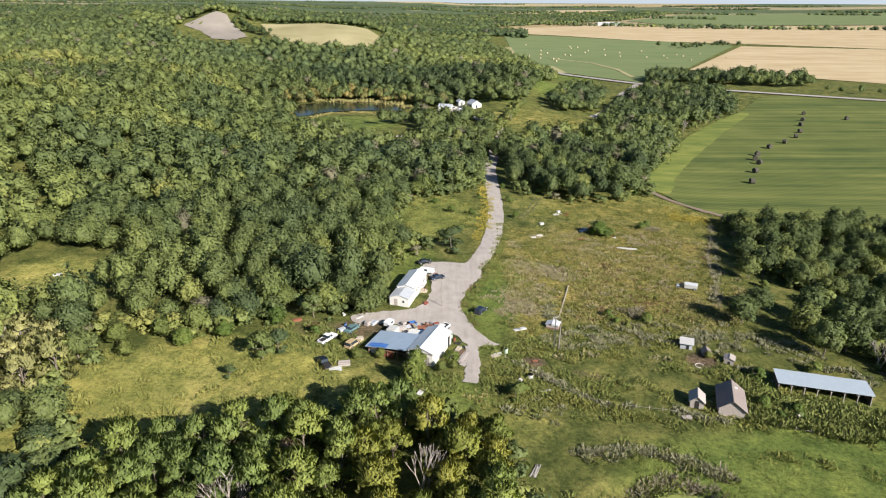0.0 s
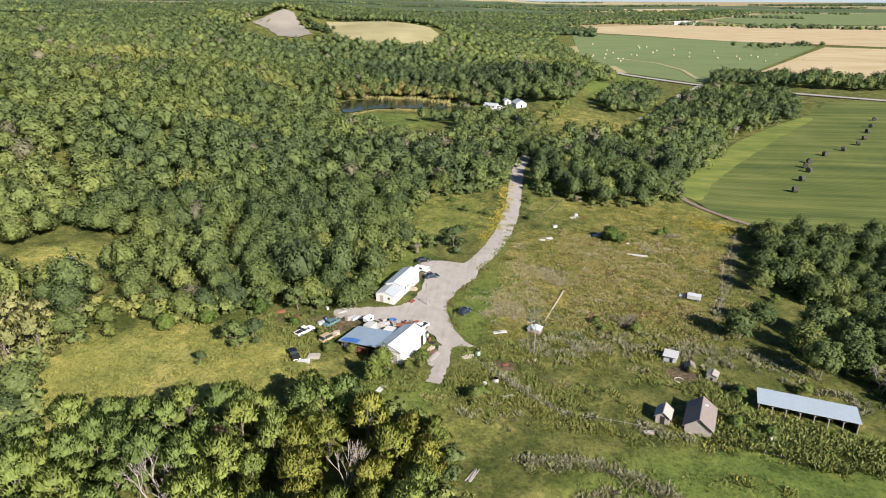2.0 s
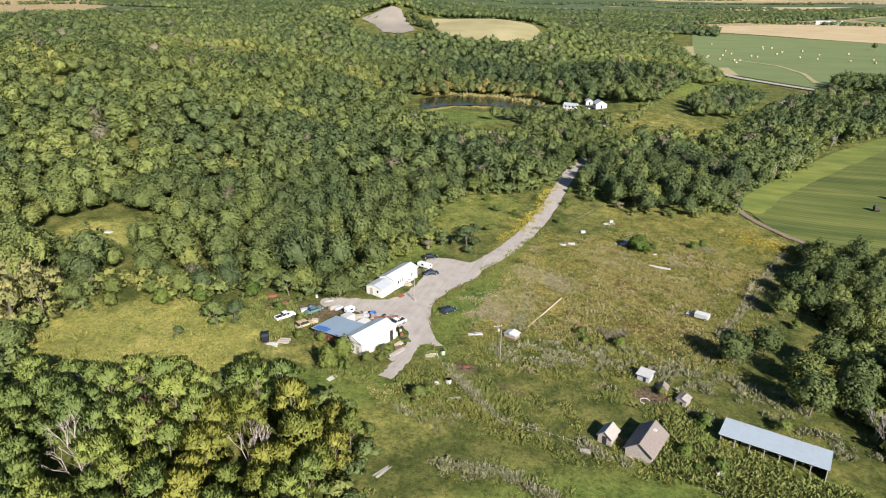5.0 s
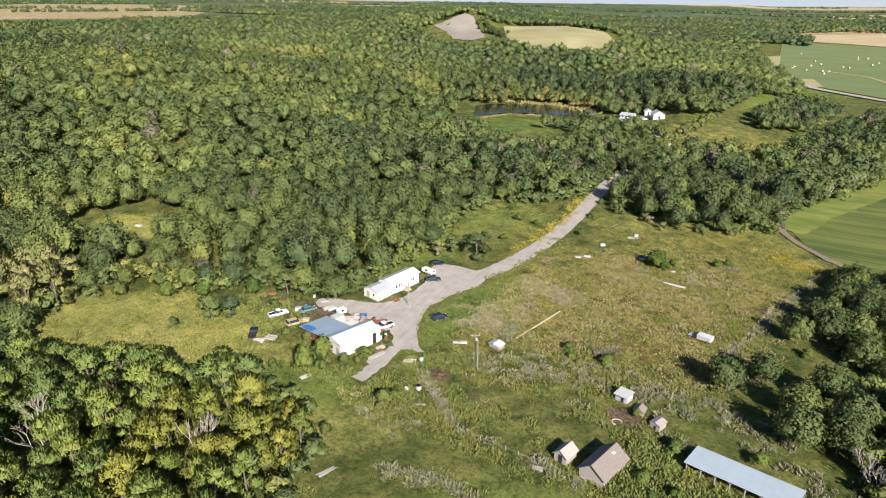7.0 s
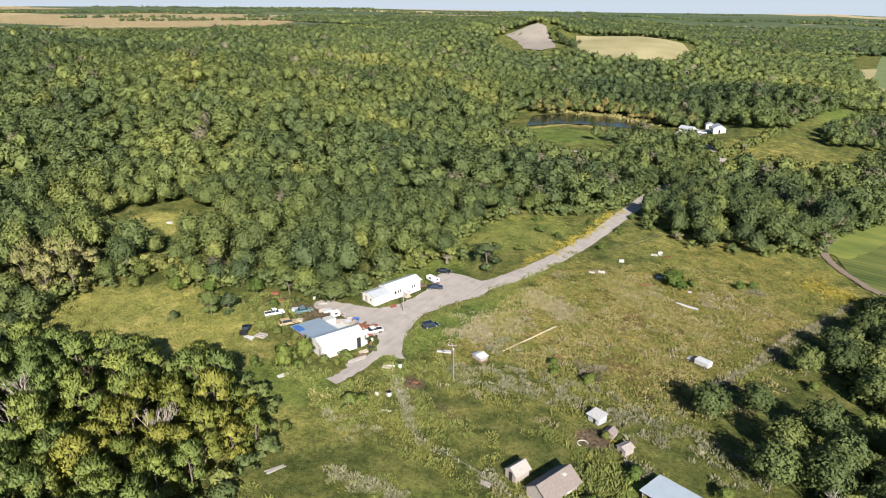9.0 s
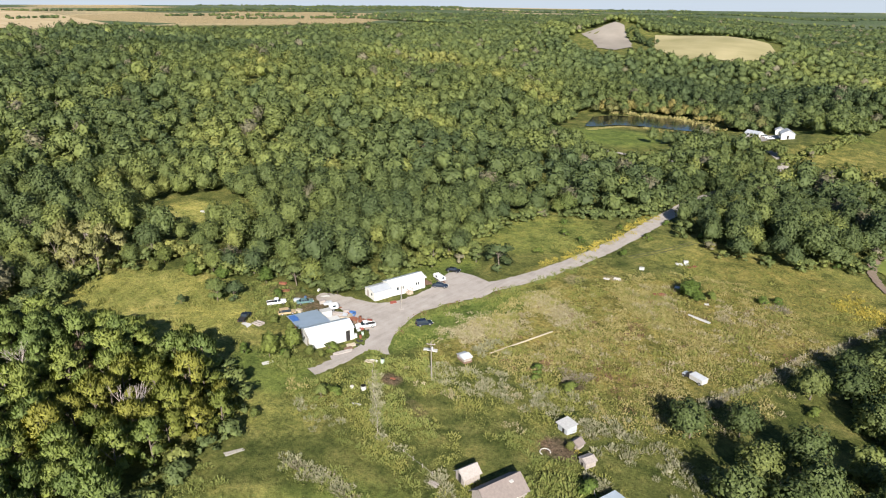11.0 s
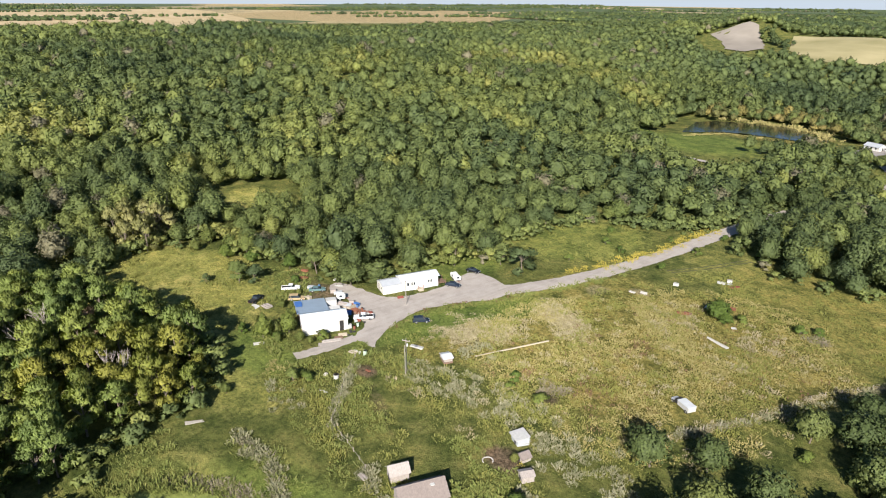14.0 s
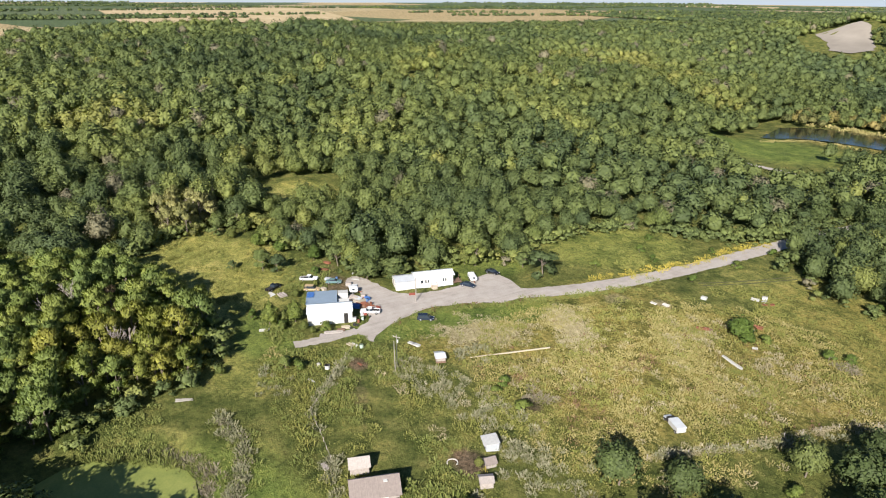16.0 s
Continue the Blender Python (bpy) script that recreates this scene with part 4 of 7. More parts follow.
for i, (k, x, y, c, cz) in enumerate([(0, -7.0, 111.0, 1.35, 1.3), (0, -6.2, 117.0, 1.3, 1.2), (1, -7.6, 114.6, 0.75, 0.7), (1, -1.4, 117.4, 0.7, 0.55), (1, 1.2, 118.6, 0.5, 0.4), (1, 8.8, 95.6, 0.62, 0.5), (1, -3.6, 113.0, 0.6, 0.5), (1, -14.5, 122.5, 0.7, 0.55), (1, -19.5, 121.5, 0.75, 0.5), (1, 2.0, 122.6, 0.35, 0.3), (0, -13.0, 108.5, 0.6, 0.5), (1, -23.0, 128.5, 0.5, 0.4), (1, 58.2, 127.8, 0.5, 0.42), (1, 43.5, 141.0, 0.5, 0.3), (1, -16.0, 172.0, 1.1, 0.9), (1, -62, 126, 1.3, 1.0), (0, -56, 122.5, 1.4, 1.0), (1, -70, 122, 1.5, 1.1), (0, -49, 127, 1.3, 0.9), (0, -39, 134, 1.3, 1.0), (1, -66, 117, 1.1, 0.8), (0, 51, 208.5, 1.9, 1.15), (0, 53.4, 207.4, 1.2, 0.6), (0, 49.2, 209.8, 1.0, 0.5)]):
    ob = tall_bush[k] if i in (0, 2) and (k, i) in ((0, 0), (1, 2)) else copy_thing(tall_bush[k], Matrix())
    ob.matrix_world = here_at(x, y, i * 77)
    ob.scale = (c, c, cz)
    tagged(ob, group="tall bushes")

# ---- paints and stuffs of the yard ----
MAT_WHITE = plain("white_metal_siding", (0.60, 0.59, 0.55), 0.5, vary=0.06, scale=0.8)
MAT_WHITEROOF = plain("white_metal_roof", (0.54, 0.555, 0.56), 0.45, vary=0.09, scale=0.8)
MAT_BLUEROOF = plain("blue_grey_metal_roof", (0.30, 0.375, 0.45), 0.4, 0.1, vary=0.1, scale=0.6)
MAT_SHEDROOF = plain("galvanised_roof", (0.42, 0.48, 0.52), 0.45, 0.1, vary=0.08, scale=0.7)
MAT_GREYROOF = plain("grey_roofing", (0.38, 0.40, 0.42), 0.7, vary=0.1, scale=1.0)
MAT_TARP = plain("blue_tarpaulin", (0.06, 0.16, 0.42), 0.5, vary=0.2, scale=2)
MAT_RED = plain("red_boards", (0.22, 0.06, 0.04), 0.8, vary=0.25, scale=3)
MAT_OLDWOOD = plain("weathered_boards", (0.33, 0.29, 0.26), 0.9, vary=0.3, scale=4, bump=0.4)
MAT_POLE = plain("weathered_pole", (0.27, 0.245, 0.215), 0.9, vary=0.25, scale=4)
MAT_GREYWHITE = plain("dirty_white_sheet", (0.46, 0.455, 0.43), 0.6, vary=0.22, scale=2.5)
MAT_LOG = plain("bleached_logs", (0.40, 0.35, 0.26), 0.9, vary=0.2, scale=3)
MAT_PALEWOOD = plain("pale_lumber", (0.42, 0.36, 0.275), 0.85, vary=0.2, scale=4)
MAT_SHINGLE = plain("brown_shingles", (0.215, 0.178, 0.158), 0.9, vary=0.22, scale=2.2, bump=0.5)
MAT_BROWNWOOD = plain("brown_timber", (0.17, 0.105, 0.07), 0.85, vary=0.3, scale=3)
MAT_RUST = plain("rust", (0.20, 0.075, 0.04), 0.85, vary=0.4, scale=4)
MAT_DARK = plain("near_black", (0.02, 0.018, 0.016), 0.9, vary=0.3)
MAT_TYRE = plain("tyre_rubber", (0.025, 0.025, 0.025), 0.85)
MAT_RIM = plain("steel_rim", (0.45, 0.45, 0.46), 0.35, 0.8)
MAT_GLASS = plain("dark_glass", (0.03, 0.04, 0.05), 0.06, vary=0.05)
MAT_BLACK = plain("black_car_paint", (0.012, 0.014, 0.018), 0.2, vary=0.1)
MAT_NAVY = plain("dark_blue_car_paint", (0.02, 0.028, 0.045), 0.2, vary=0.1)
MAT_WHITEPAINT = plain("white_car_paint", (0.75, 0.75, 0.74), 0.3, vary=0.05)
MAT_OLDPAINT = plain("chalky_pale_paint", (0.40, 0.42, 0.44), 0.7, vary=0.2, scale=3)
MAT_TEAL = plain("teal_car_paint", (0.10, 0.18, 0.18), 0.5, vary=0.15)
MAT_OCHRE = plain("faded_ochre_paint", (0.42, 0.31, 0.17), 0.7, vary=0.25, scale=3)
MAT_LAMP = plain("lamp_glass", (0.7, 0.7, 0.68), 0.15, vary=0.05)
MAT_STONE = plain("pale_stone", (0.50, 0.47, 0.43), 0.9, vary=0.2, scale=3, bump=0.4)
MAT_CONCRETE = plain("old_concrete", (0.35, 0.315, 0.285), 0.9, vary=0.2, scale=3)
MAT_CHROME = plain("chrome", (0.6, 0.6, 0.6), 0.2, 1.0)


def here(x, y, turn=0.0, z=None, lift=0.0):
    return pose(x, y, (ground(x, y) if z is None else z) + lift, 0, 0, turn)


def sheets(name, n, quad, thick, material, parent, rib=0.009):
    """Roofing laid as single sheets side by side: quad is eave-left, eave-right, top-right, top-left."""
    a, b, c, d = [Vector(v) for v in quad]
    nrm = (b - a).cross(d - a).normalized()
    me = None
    w = (b - a) / n
    for i in range(n):
        if me is None:
            bm = bmesh.new()
            p = [Vector((0, 0, 0)), w * 0.999, w * 0.999 + (d - a), d - a]
            lo = [bm.verts.new(v) for v in p]
            k = (0.0, 0.12, 0.88, 1.0)
            hi0 = [bm.verts.new(w * 0.999 * f + nrm * (thick + (rib if j in (0, 3) else 0))) for j, f in enumerate(k)]
            hi1 = [bm.verts.new(w * 0.999 * f + (d - a) + nrm * (thick + (rib if j in (0, 3) else 0))) for j, f in enumerate(k)]
            bm.faces.new(lo[::-1])
            for j in range(3):
                bm.faces.new((hi0[j], hi0[j + 1], hi1[j + 1], hi1[j]))
            bm.faces.new((lo[0], lo[1], *hi0[::-1]))
            bm.faces.new((lo[2], lo[3], *hi1))
            bm.faces.new((lo[1], lo[2], hi1[3], hi0[3]))
            bm.faces.new((lo[3], lo[0], hi0[0], hi1[0]))
            bmesh.ops.recalc_face_normals(bm, faces=bm.faces)
            ob = part(name, bm, material, parent)
            me = ob.data
        else:
            ob = new(name, me)
            ob.parent = parent
        ob.location = a + w * i


def window(parent, x, y, z, w, h, face, frame_mat=None, name="window"):
    """A window on a wall that faces 'e', 's', 'n' or 'w'; frame and pane stand a little proud."""
    d = {"e": (1, 0), "w": (-1, 0), "n": (0, 1), "s": (0, -1)}[face]
    def lim(u0, u1, z0, z1, p):
        if d[0]:
            xs = sorted((x, x + d[0] * p))
            return (xs[0], xs[1], y + u0, y + u1, z + z0, z + z1)
        ys = sorted((y, y + d[1] * p))
        return (x + u0, x + u1, ys[0], ys[1], z + z0, z + z1)
    t = 0.07
    fr = boxes(lim(-w / 2, w / 2, 0, t, 0.05), lim(-w / 2, w / 2, h - t, h, 0.05), lim(-w / 2, -w / 2 + t, t, h - t, 0.05), lim(w / 2 - t, w / 2, t, h - t, 0.05))
    f = part(name, fr, frame_mat or MAT_WHITE, parent)
    part("pane", boxes(lim(-w / 2 + t, w / 2 - t, t, h - t, 0.03)), MAT_GLASS, f, "dark glass pane")


def door(parent, x, y, z, w, h, face, material, label=""):
    d = {"e": (1, 0), "w": (-1, 0), "n": (0, 1), "s": (0, -1)}[face]
    if d[0]:
        xs = sorted((x, x + d[0] * 0.06))
        bm = boxes((xs[0], xs[1], y - w / 2, y + w / 2, z, z + h), bevel=0.02)
        hb = boxes((xs[1] if d[0] > 0 else xs[0] - 0.05, xs[1] + 0.05 if d[0] > 0 else xs[0], y + w * 0.3, y + w * 0.38, z + h * 0.47, z + h * 0.52))
    else:
        ys = sorted((y, y + d[1] * 0.06))
        bm = boxes((x - w / 2, x + w / 2, ys[0], ys[1], z, z + h), bevel=0.02)
        hb = boxes((x + w * 0.3, x + w * 0.38, ys[1] if d[1] > 0 else ys[0] - 0.05, ys[1] + 0.05 if d[1] > 0 else ys[0], z + h * 0.47, z + h * 0.52))
    o = part("door", bm, material, parent, label)
    part("door_handle", hb, MAT_CHROME, o)


# ---- the workshop ----
def build_workshop():
    t = thing("workshop", pose(-3.1, 119.0, 2.05, 0, 0, -21.5), "white metal workshop with a blue-grey lean-to roof beside the yard", "building")
    W, Lm, E, R = 5.7, 10.7, 3.15, 4.15
    part("wall", prism([(0, -0.5), (0, E), (-W / 2, R), (-W, E), (-W, -0.5)], 0, Lm), MAT_WHITE, t, "white sheet-metal walls")
    roof = part("roof", boxes((-W / 2 - 0.09, -W / 2 + 0.09, -0.25, Lm + 0.25, R + 0.06, R + 0.15), bevel=0.02), MAT_SHEDROOF, t, "ridge cap of the roof")
    k = (R - E) / (W / 2)
    sheets("roof_sheet", 12, ((0.25, -0.2, E - k * 0.25 + 0.02), (0.25, Lm + 0.2, E - k * 0.25 + 0.02), (-W / 2, Lm + 0.2, R + 0.02), (-W / 2, -0.2, R + 0.02)), 0.04, MAT_WHITEROOF, roof)
    sheets("roof_sheet", 12, ((-W - 0.1, Lm + 0.2, E - k * 0.1 + 0.02), (-W - 0.1, -0.2, E - k * 0.1 + 0.02), (-W / 2, -0.2, R + 0.02), (-W / 2, Lm + 0.2, R + 0.02)), 0.04, MAT_SHEDROOF, roof)
    door(t, 0.0, Lm - 1.5, 0.1, 1.0, 2.6, "e", MAT_DARK, "tall dark louvred door")
    door(t, -1.2, 0.0, 0.1, 0.95, 2.05, "s", MAT_OLDWOOD, "grey weathered door")
    window(t, -3.6, 0.0, 1.2, 0.9, 0.8, "s")
    part("fascia", boxes((-W / 2, 0.3, -0.26, -0.2, E - 0.12, E - 0.02)), MAT_OLDWOOD, t)
    # lean-to on the west side
    lean = part("lean_to", boxes((-15.2, -W - 0.02, 6.75, 6.95, -0.6, 2.2), (-15.2, -15.0, 0.2, 6.75, -0.6, 2.0)), MAT_OLDWOOD, t, "weathered board walls of the lean-to")
    for i in range(5):
        x = -15.1 + i * 2.25
        part("post", boxes((x - 0.08, x + 0.08, 0.0, 0.16, -0.6, 1.95 + 0.09 * i), bevel=0.01), MAT_BROWNWOOD, lean)
    part("panel", boxes((-14.6, -11.9, 0.16, 0.24, -0.5, 1.75)), MAT_WHITE, lean, "white sheet panel")
    part("panel", boxes((-11.85, -9.2, 0.16, 0.26, -0.5, 1.7)), MAT_RED, lean, "faded red board panel")
    lr = part("lean_to_roof", boxes((-15.6, -W, -0.5, -0.4, 1.98, 2.1)), MAT_BROWNWOOD, t, "front beam of the lean-to")
    lr.rotation_euler = (0, 0, 0)
    sheets("roof_sheet", 11, ((-15.7, 7.2, 2.08), (-15.7, -0.6, 2.08), (-W - 0.02, -0.6, 3.05), (-W - 0.02, 7.2, 3.05)), 0.04, MAT_BLUEROOF, lr)
    bm = bmesh.new()
    rng = random.Random(5)
    g = [[bm.verts.new((-14.9 + 4.2 * i / 6, -0.45 + 1.7 * j / 3 + rng.uniform(-0.12, 0.12), 2.2 + (4.2 * i / 6) * 0.097 + 0.06 + rng.uniform(0, 0.09))) for j in range(4)] for i in range(7)]
    for i in range(6):
        for j in range(3):
            bm.faces.new((g[i][j], g[i + 1][j], g[i + 1][j + 1], g[i][j + 1]))
    ext = bmesh.ops.extrude_face_region(bm, geom=bm.faces[:])
    for v in [e for e in ext["geom"] if isinstance(e, bmesh.types.BMVert)]:
        v.co.z += 0.02
    part("tarpaulin", bm, MAT_TARP, lr, "crumpled blue tarpaulin")
    # white store behind, north of the lean-to
    part("annex", boxes((-9.5, -W - 0.05, 7.3, 10.2, -0.4, 2.4), bevel=0.03), MAT_WHITE, t, "small white annex")


build_workshop()


# ---- the long white house ----
def build_house():
    t = thing("mobile_home", pose(-9.7, 146.2, 2.75, 0, 0, -15.0), "long white mobile home with a grey-roofed porch addition", "house")
    W, L, E, R = 4.7, 16.0, 2.8, 3.55
    part("wall", prism([(0, -0.4), (0, E), (-W / 2, R), (-W, E), (-W, -0.4)], 5.4, L), MAT_WHITE, t, "white siding")
    part("skirting", boxes((-W - 0.03, 0.03, 5.36, L + 0.03, -0.4, 0.35)), MAT_WHITEROOF, t)
    roof = part("roof", boxes((-W / 2 - 0.1, -W / 2 + 0.1, 5.2, L + 0.5, R + 0.05, R + 0.13), bevel=0.02), MAT_WHITEROOF, t, "white ridge cap")
    k = (R - E) / (W / 2)
    sheets("roof_sheet", 11, ((0.25, 5.2, E - k * 0.25 + 0.03), (0.25, L + 0.5, E - k * 0.25 + 0.03), (-W / 2, L + 0.5, R + 0.03), (-W / 2, 5.2, R + 0.03)), 0.04, MAT_WHITEROOF, roof)
    sheets("roof_sheet", 11, ((-W - 0.25, L + 0.5, E - k * 0.25 + 0.03), (-W - 0.25, 5.2, E - k * 0.25 + 0.03), (-W / 2, 5.2, R + 0.03), (-W / 2, L + 0.5, R + 0.03)), 0.04, MAT_SHEDROOF, roof)
    # addition at the south end
    a = part("addition", prism([(0.1, -0.4), (0.1, 2.3), (-W / 2, 3.05), (-W - 0.1, 2.3), (-W - 0.1, -0.4)], 0, 5.35), MAT_WHITE, t, "lower white addition")
    sheets("roof_sheet", 6, ((0.3, -0.2, 2.26), (0.3, 5.3, 2.26), (-W / 2, 5.3, 3.08), (-W / 2, -0.2, 3.08)), 0.04, MAT_GREYROOF, a)
    sheets("roof_sheet", 6, ((-W - 0.3, 5.3, 2.26), (-W - 0.3, -0.2, 2.26), (-W / 2, -0.2, 3.08), (-W / 2, 5.3, 3.08)), 0.04, MAT_WHITEROOF, a)
    window(a, -1.2, 0.0, 1.0, 0.7, 0.8, "s")
    door(a, -3.2, 0.0, 0.0, 0.9, 2.0, "s", MAT_OLDWOOD, "grey door")
    for y, w in ((7.2, 0.8), (8.3, 0.5), (8.95, 0.5), (13.2, 0.55), (13.9, 0.55)):
        window(t, 0.0, y, 1.15, w, 1.0, "e")
    door(t, 0.0, 10.4, 0.4, 0.9, 2.0, "e", MAT_WHITEROOF, "white panel door")
    st = part("steps", boxes((0.05, 1.4, 9.6, 11.2, -0.2, 0.35), (1.4, 1.8, 9.8, 11.0, -0.2, 0.15), bevel=0.02), MAT_PALEWOOD, t, "pale timber steps")
    for y in (9.65, 11.1):
        part("rail", boxes((0.1, 1.4, y, y + 0.07, 1.1, 1.2), (1.32, 1.4, y, y + 0.07, 0.35, 1.1)), MAT_RED, st)
    dk = part("deck", boxes((-3.2, -0.4, L + 0.02, L + 2.6, 0.2, 0.4)), MAT_BROWNWOOD, t, "brown timber deck")
    for x in (-3.1, -0.6):
        for y in (L + 0.3, L + 2.4):
            part("post", boxes((x, x + 0.12, y, y + 0.12, -0.3, 1.3)), MAT_BROWNWOOD, dk)


build_house()


# ---- open pole shed ----
def build_pole_shed():
    t = thing("open_pole_shed", pose(68.3, 115.9, -1.55, 0, 0, -16.6), "long open-fronted pole shed with a galvanised roof", "shed")
    L, D, F, B = 17.3, 5.7, 2.25, 1.95
    part("back_wall", boxes((0, L, D - 0.12, D, -0.6, B - 0.05)), MAT_BROWNWOOD, t, "dark brown board back wall")
    part("side_wall", boxes((0, 0.12, 0.3, D - 0.12, -0.5, B - 0.05)), MAT_BROWNWOOD, t)
    part("side_wall", boxes((L - 0.12, L, 0.3, D - 0.12, -0.8, B - 0.05)), MAT_BROWNWOOD, t)
    for i in range(8):
        x = 0.1 + i * (L - 0.3) / 7
        part("post", boxes((x, x + 0.17, 0.1, 0.27, -0.8, F - 0.2), bevel=0.015), MAT_OLDWOOD, t)
        if 0 < i < 7:
            bm = bmesh.new()
            rod(bm, (x + 0.08, 0.18, F - 0.9), (x + 0.75, 0.18, F - 0.25), 0.05, 0.05, 5)
            rod(bm, (x + 0.08, 0.18, F - 0.9), (x - 0.6, 0.18, F - 0.25), 0.05, 0.05, 5)
            part("brace", bm, MAT_OLDWOOD, t)
    part("beam", boxes((-0.1, L + 0.1, 0.06, 0.3, F - 0.25, F - 0.06)), MAT_OLDWOOD, t)
    for i in range(29):
        x = 0.05 + i * (L - 0.1) / 28
        part("rafter", boxes((x - 0.04, x + 0.04, -0.28, 0.05, F - 0.17, F - 0.06)), MAT_PALEWOOD, t)
    roof = part("roof", boxes((-0.2, L + 0.2, -0.34, -0.28, F - 0.12, F + 0.02)), MAT_SHEDROOF, t, "eave trim of the roof")
    sheets("roof_sheet", 19, ((-0.2, -0.32, F), (L + 0.2, -0.32, F), (L + 0.2, D + 0.3, B), (-0.2, D + 0.3, B)), 0.04, MAT_SHEDROOF, roof)
    for i in range(7):
        x = 1.3 + i * 2.4
        part("manger", boxes((x - 0.9, x + 0.9, D - 1.3, D - 1.2, -0.5, 0.5)), MAT_RUST, t)


build_pole_shed()


def gable_hut(name, m, label, w, l, eave, ridge, wall_mat, roof_mat, over=0.25, category="shed", door_w=0.8, door_h=1.8, n=5):
    """A small gabled building, ridge along y, with its door in the south end."""
    t = thing(name, m, label, category)
    part("wall", prism([(w / 2, -0.5), (w / 2, eave), (0, ridge), (-w / 2, eave), (-w / 2, -0.5)], 0, l), wall_mat, t)
    k = (ridge - eave) / (w / 2)
    e = w / 2 + over
    r = part("roof", boxes((-0.08, 0.08, -over, l + over, ridge + 0.05, ridge + 0.12), bevel=0.015), roof_mat, t)
    sheets("roof_board", n, ((e, -over, eave - k * over + 0.03), (e, l + over, eave - k * over + 0.03), (0, l + over, ridge + 0.03), (0, -over, ridge + 0.03)), 0.05, roof_mat, r, 0.015)
    sheets("roof_board", n, ((-e, l + over, eave - k * over + 0.03), (-e, -over, eave - k * over + 0.03), (0, -over, ridge + 0.03), (0, l + over, ridge + 0.03)), 0.05, roof_mat, r, 0.015)
    if door_w:
        # Solid slab; its near-black colour stands in for the unlit inside.
        door(t, 0.0, 0.0, 0.0, door_w, door_h, "s", MAT_DARK, "near-black panel standing in for the shade of an open doorway")
    return t


barn = gable_hut("barn", pose(54.4, 105.4, -0.75, 0, 0, -18.5), "old brown-shingled barn with weathered grey walls", 4.7, 7.6, 2.0, 3.75, MAT_OLDWOOD, MAT_SHINGLE, 0.4, "barn", 0, 0, 9)
part("patch", boxes((0.5, 1.1, 5.2, 5.9, 3.42, 3.5)), MAT_WHITE, barn, "pale patch on the roof").rotation_euler = (0, 0, 0)
part("side_door", boxes((2.36, 2.42, 4.6, 5.8, 0.0, 1.8)), MAT_WHITE, barn, "pale side door")
part("board", boxes((-2.3, 2.0, -0.12, -0.04, -0.2, 0.5)), MAT_PALEWOOD, barn, "pale patched boards")
gable_hut("outhouse", pose(48.5, 107.7, -0.35, 0, 0, -19), "small pale grey board hut with a gabled roof", 2.5, 3.2, 1.75, 2.75, MAT_OLDWOOD, MAT_CONCRETE, 0.3)
wh = thing("storage_hut", pose(54.6, 131.4, -0.75, 0, 0, -20), "small hut with a pale grey sheet-metal roof", "shed")
part("wall", boxes((-1.3, 1.3, 0, 2.4, -0.4, 1.65)), MAT_GREYROOF, wh, "grey sheet walls")
part("roof", boxes((-1.55, 1.6, -0.3, 2.7, 1.68, 1.76), bevel=0.02), MAT_GREYWHITE, wh, "pale grey roof").rotation_euler = (radians(6), 0, 0)
# Near-black slab in place of a shaded opening.
door(wh, 0.3, 0.0, 0.0, 0.6, 1.2, "s", MAT_DARK, "near-black panel standing in for a shaded doorway")
gable_hut("hen_hut", pose(58.4, 128.8, -0.9, 0, 0, -10), "collapsing brown board hut", 1.9, 1.9, 0.8, 1.5, MAT_OLDWOOD, MAT_SHINGLE, 0.2, n=4, door_w=0.5, door_h=0.7)
gable_hut("hen_hut", pose(62.0, 125.4, -1.0, 0, 0, -25), "small brown board hut with a weathered roof", 2.0, 2.2, 1.2, 1.6, MAT_OLDWOOD, MAT_OLDWOOD, 0.2, n=4, door_w=0.5, door_h=0.8)
gable_hut("hen_hut", pose(67.2, 105.3, -1.35, 0, 0, -40), "tiny grey board shelter in tall weeds", 1.2, 1.3, 0.8, 1.2, MAT_OLDWOOD, MAT_OLDWOOD, 0.15, n=3, door_w=0, door_h=0)


# ---- vehicles ----
def wheel(parent, x, y, r=0.36, w=0.24):
    bm = bmesh.new()
    rod(bm, (x, y - w / 2, r), (x, y + w / 2, r), r, r, 16)
    t = part("wheel", bm, MAT_TYRE, parent, "black tyre")
    s = 1 if y > 0 else -1
    bm = bmesh.new()
    rod(bm, (x, y + s * w / 2, r), (x, y + s * (w / 2 + 0.015), r), r * 0.58, r * 0.5, 12)
    part("rim", bm, MAT_RIM, t, "steel rim")


def cabin(x0, x1, x2, x3, y, z0, z1, inset=0.16):
    """A cab narrowing to its roof: foot from x0 to x3, roof from x1 to x2."""
    bm = bmesh.new()
    lo = [bm.verts.new(v) for v in ((x0, -y, z0), (x3, -y, z0), (x3, y, z0), (x0, y, z0))]
    hi = [bm.verts.new(v) for v in ((x1, -y + inset, z1), (x2, -y + inset, z1), (x2, y - inset, z1), (x1, y - inset, z1))]
    bm.faces.new(lo[::-1])
    bm.faces.new(hi)
    for i in range(4):
        bm.faces.new((lo[i], lo[(i + 1) % 4], hi[(i + 1) % 4], hi[i]))
    return bm


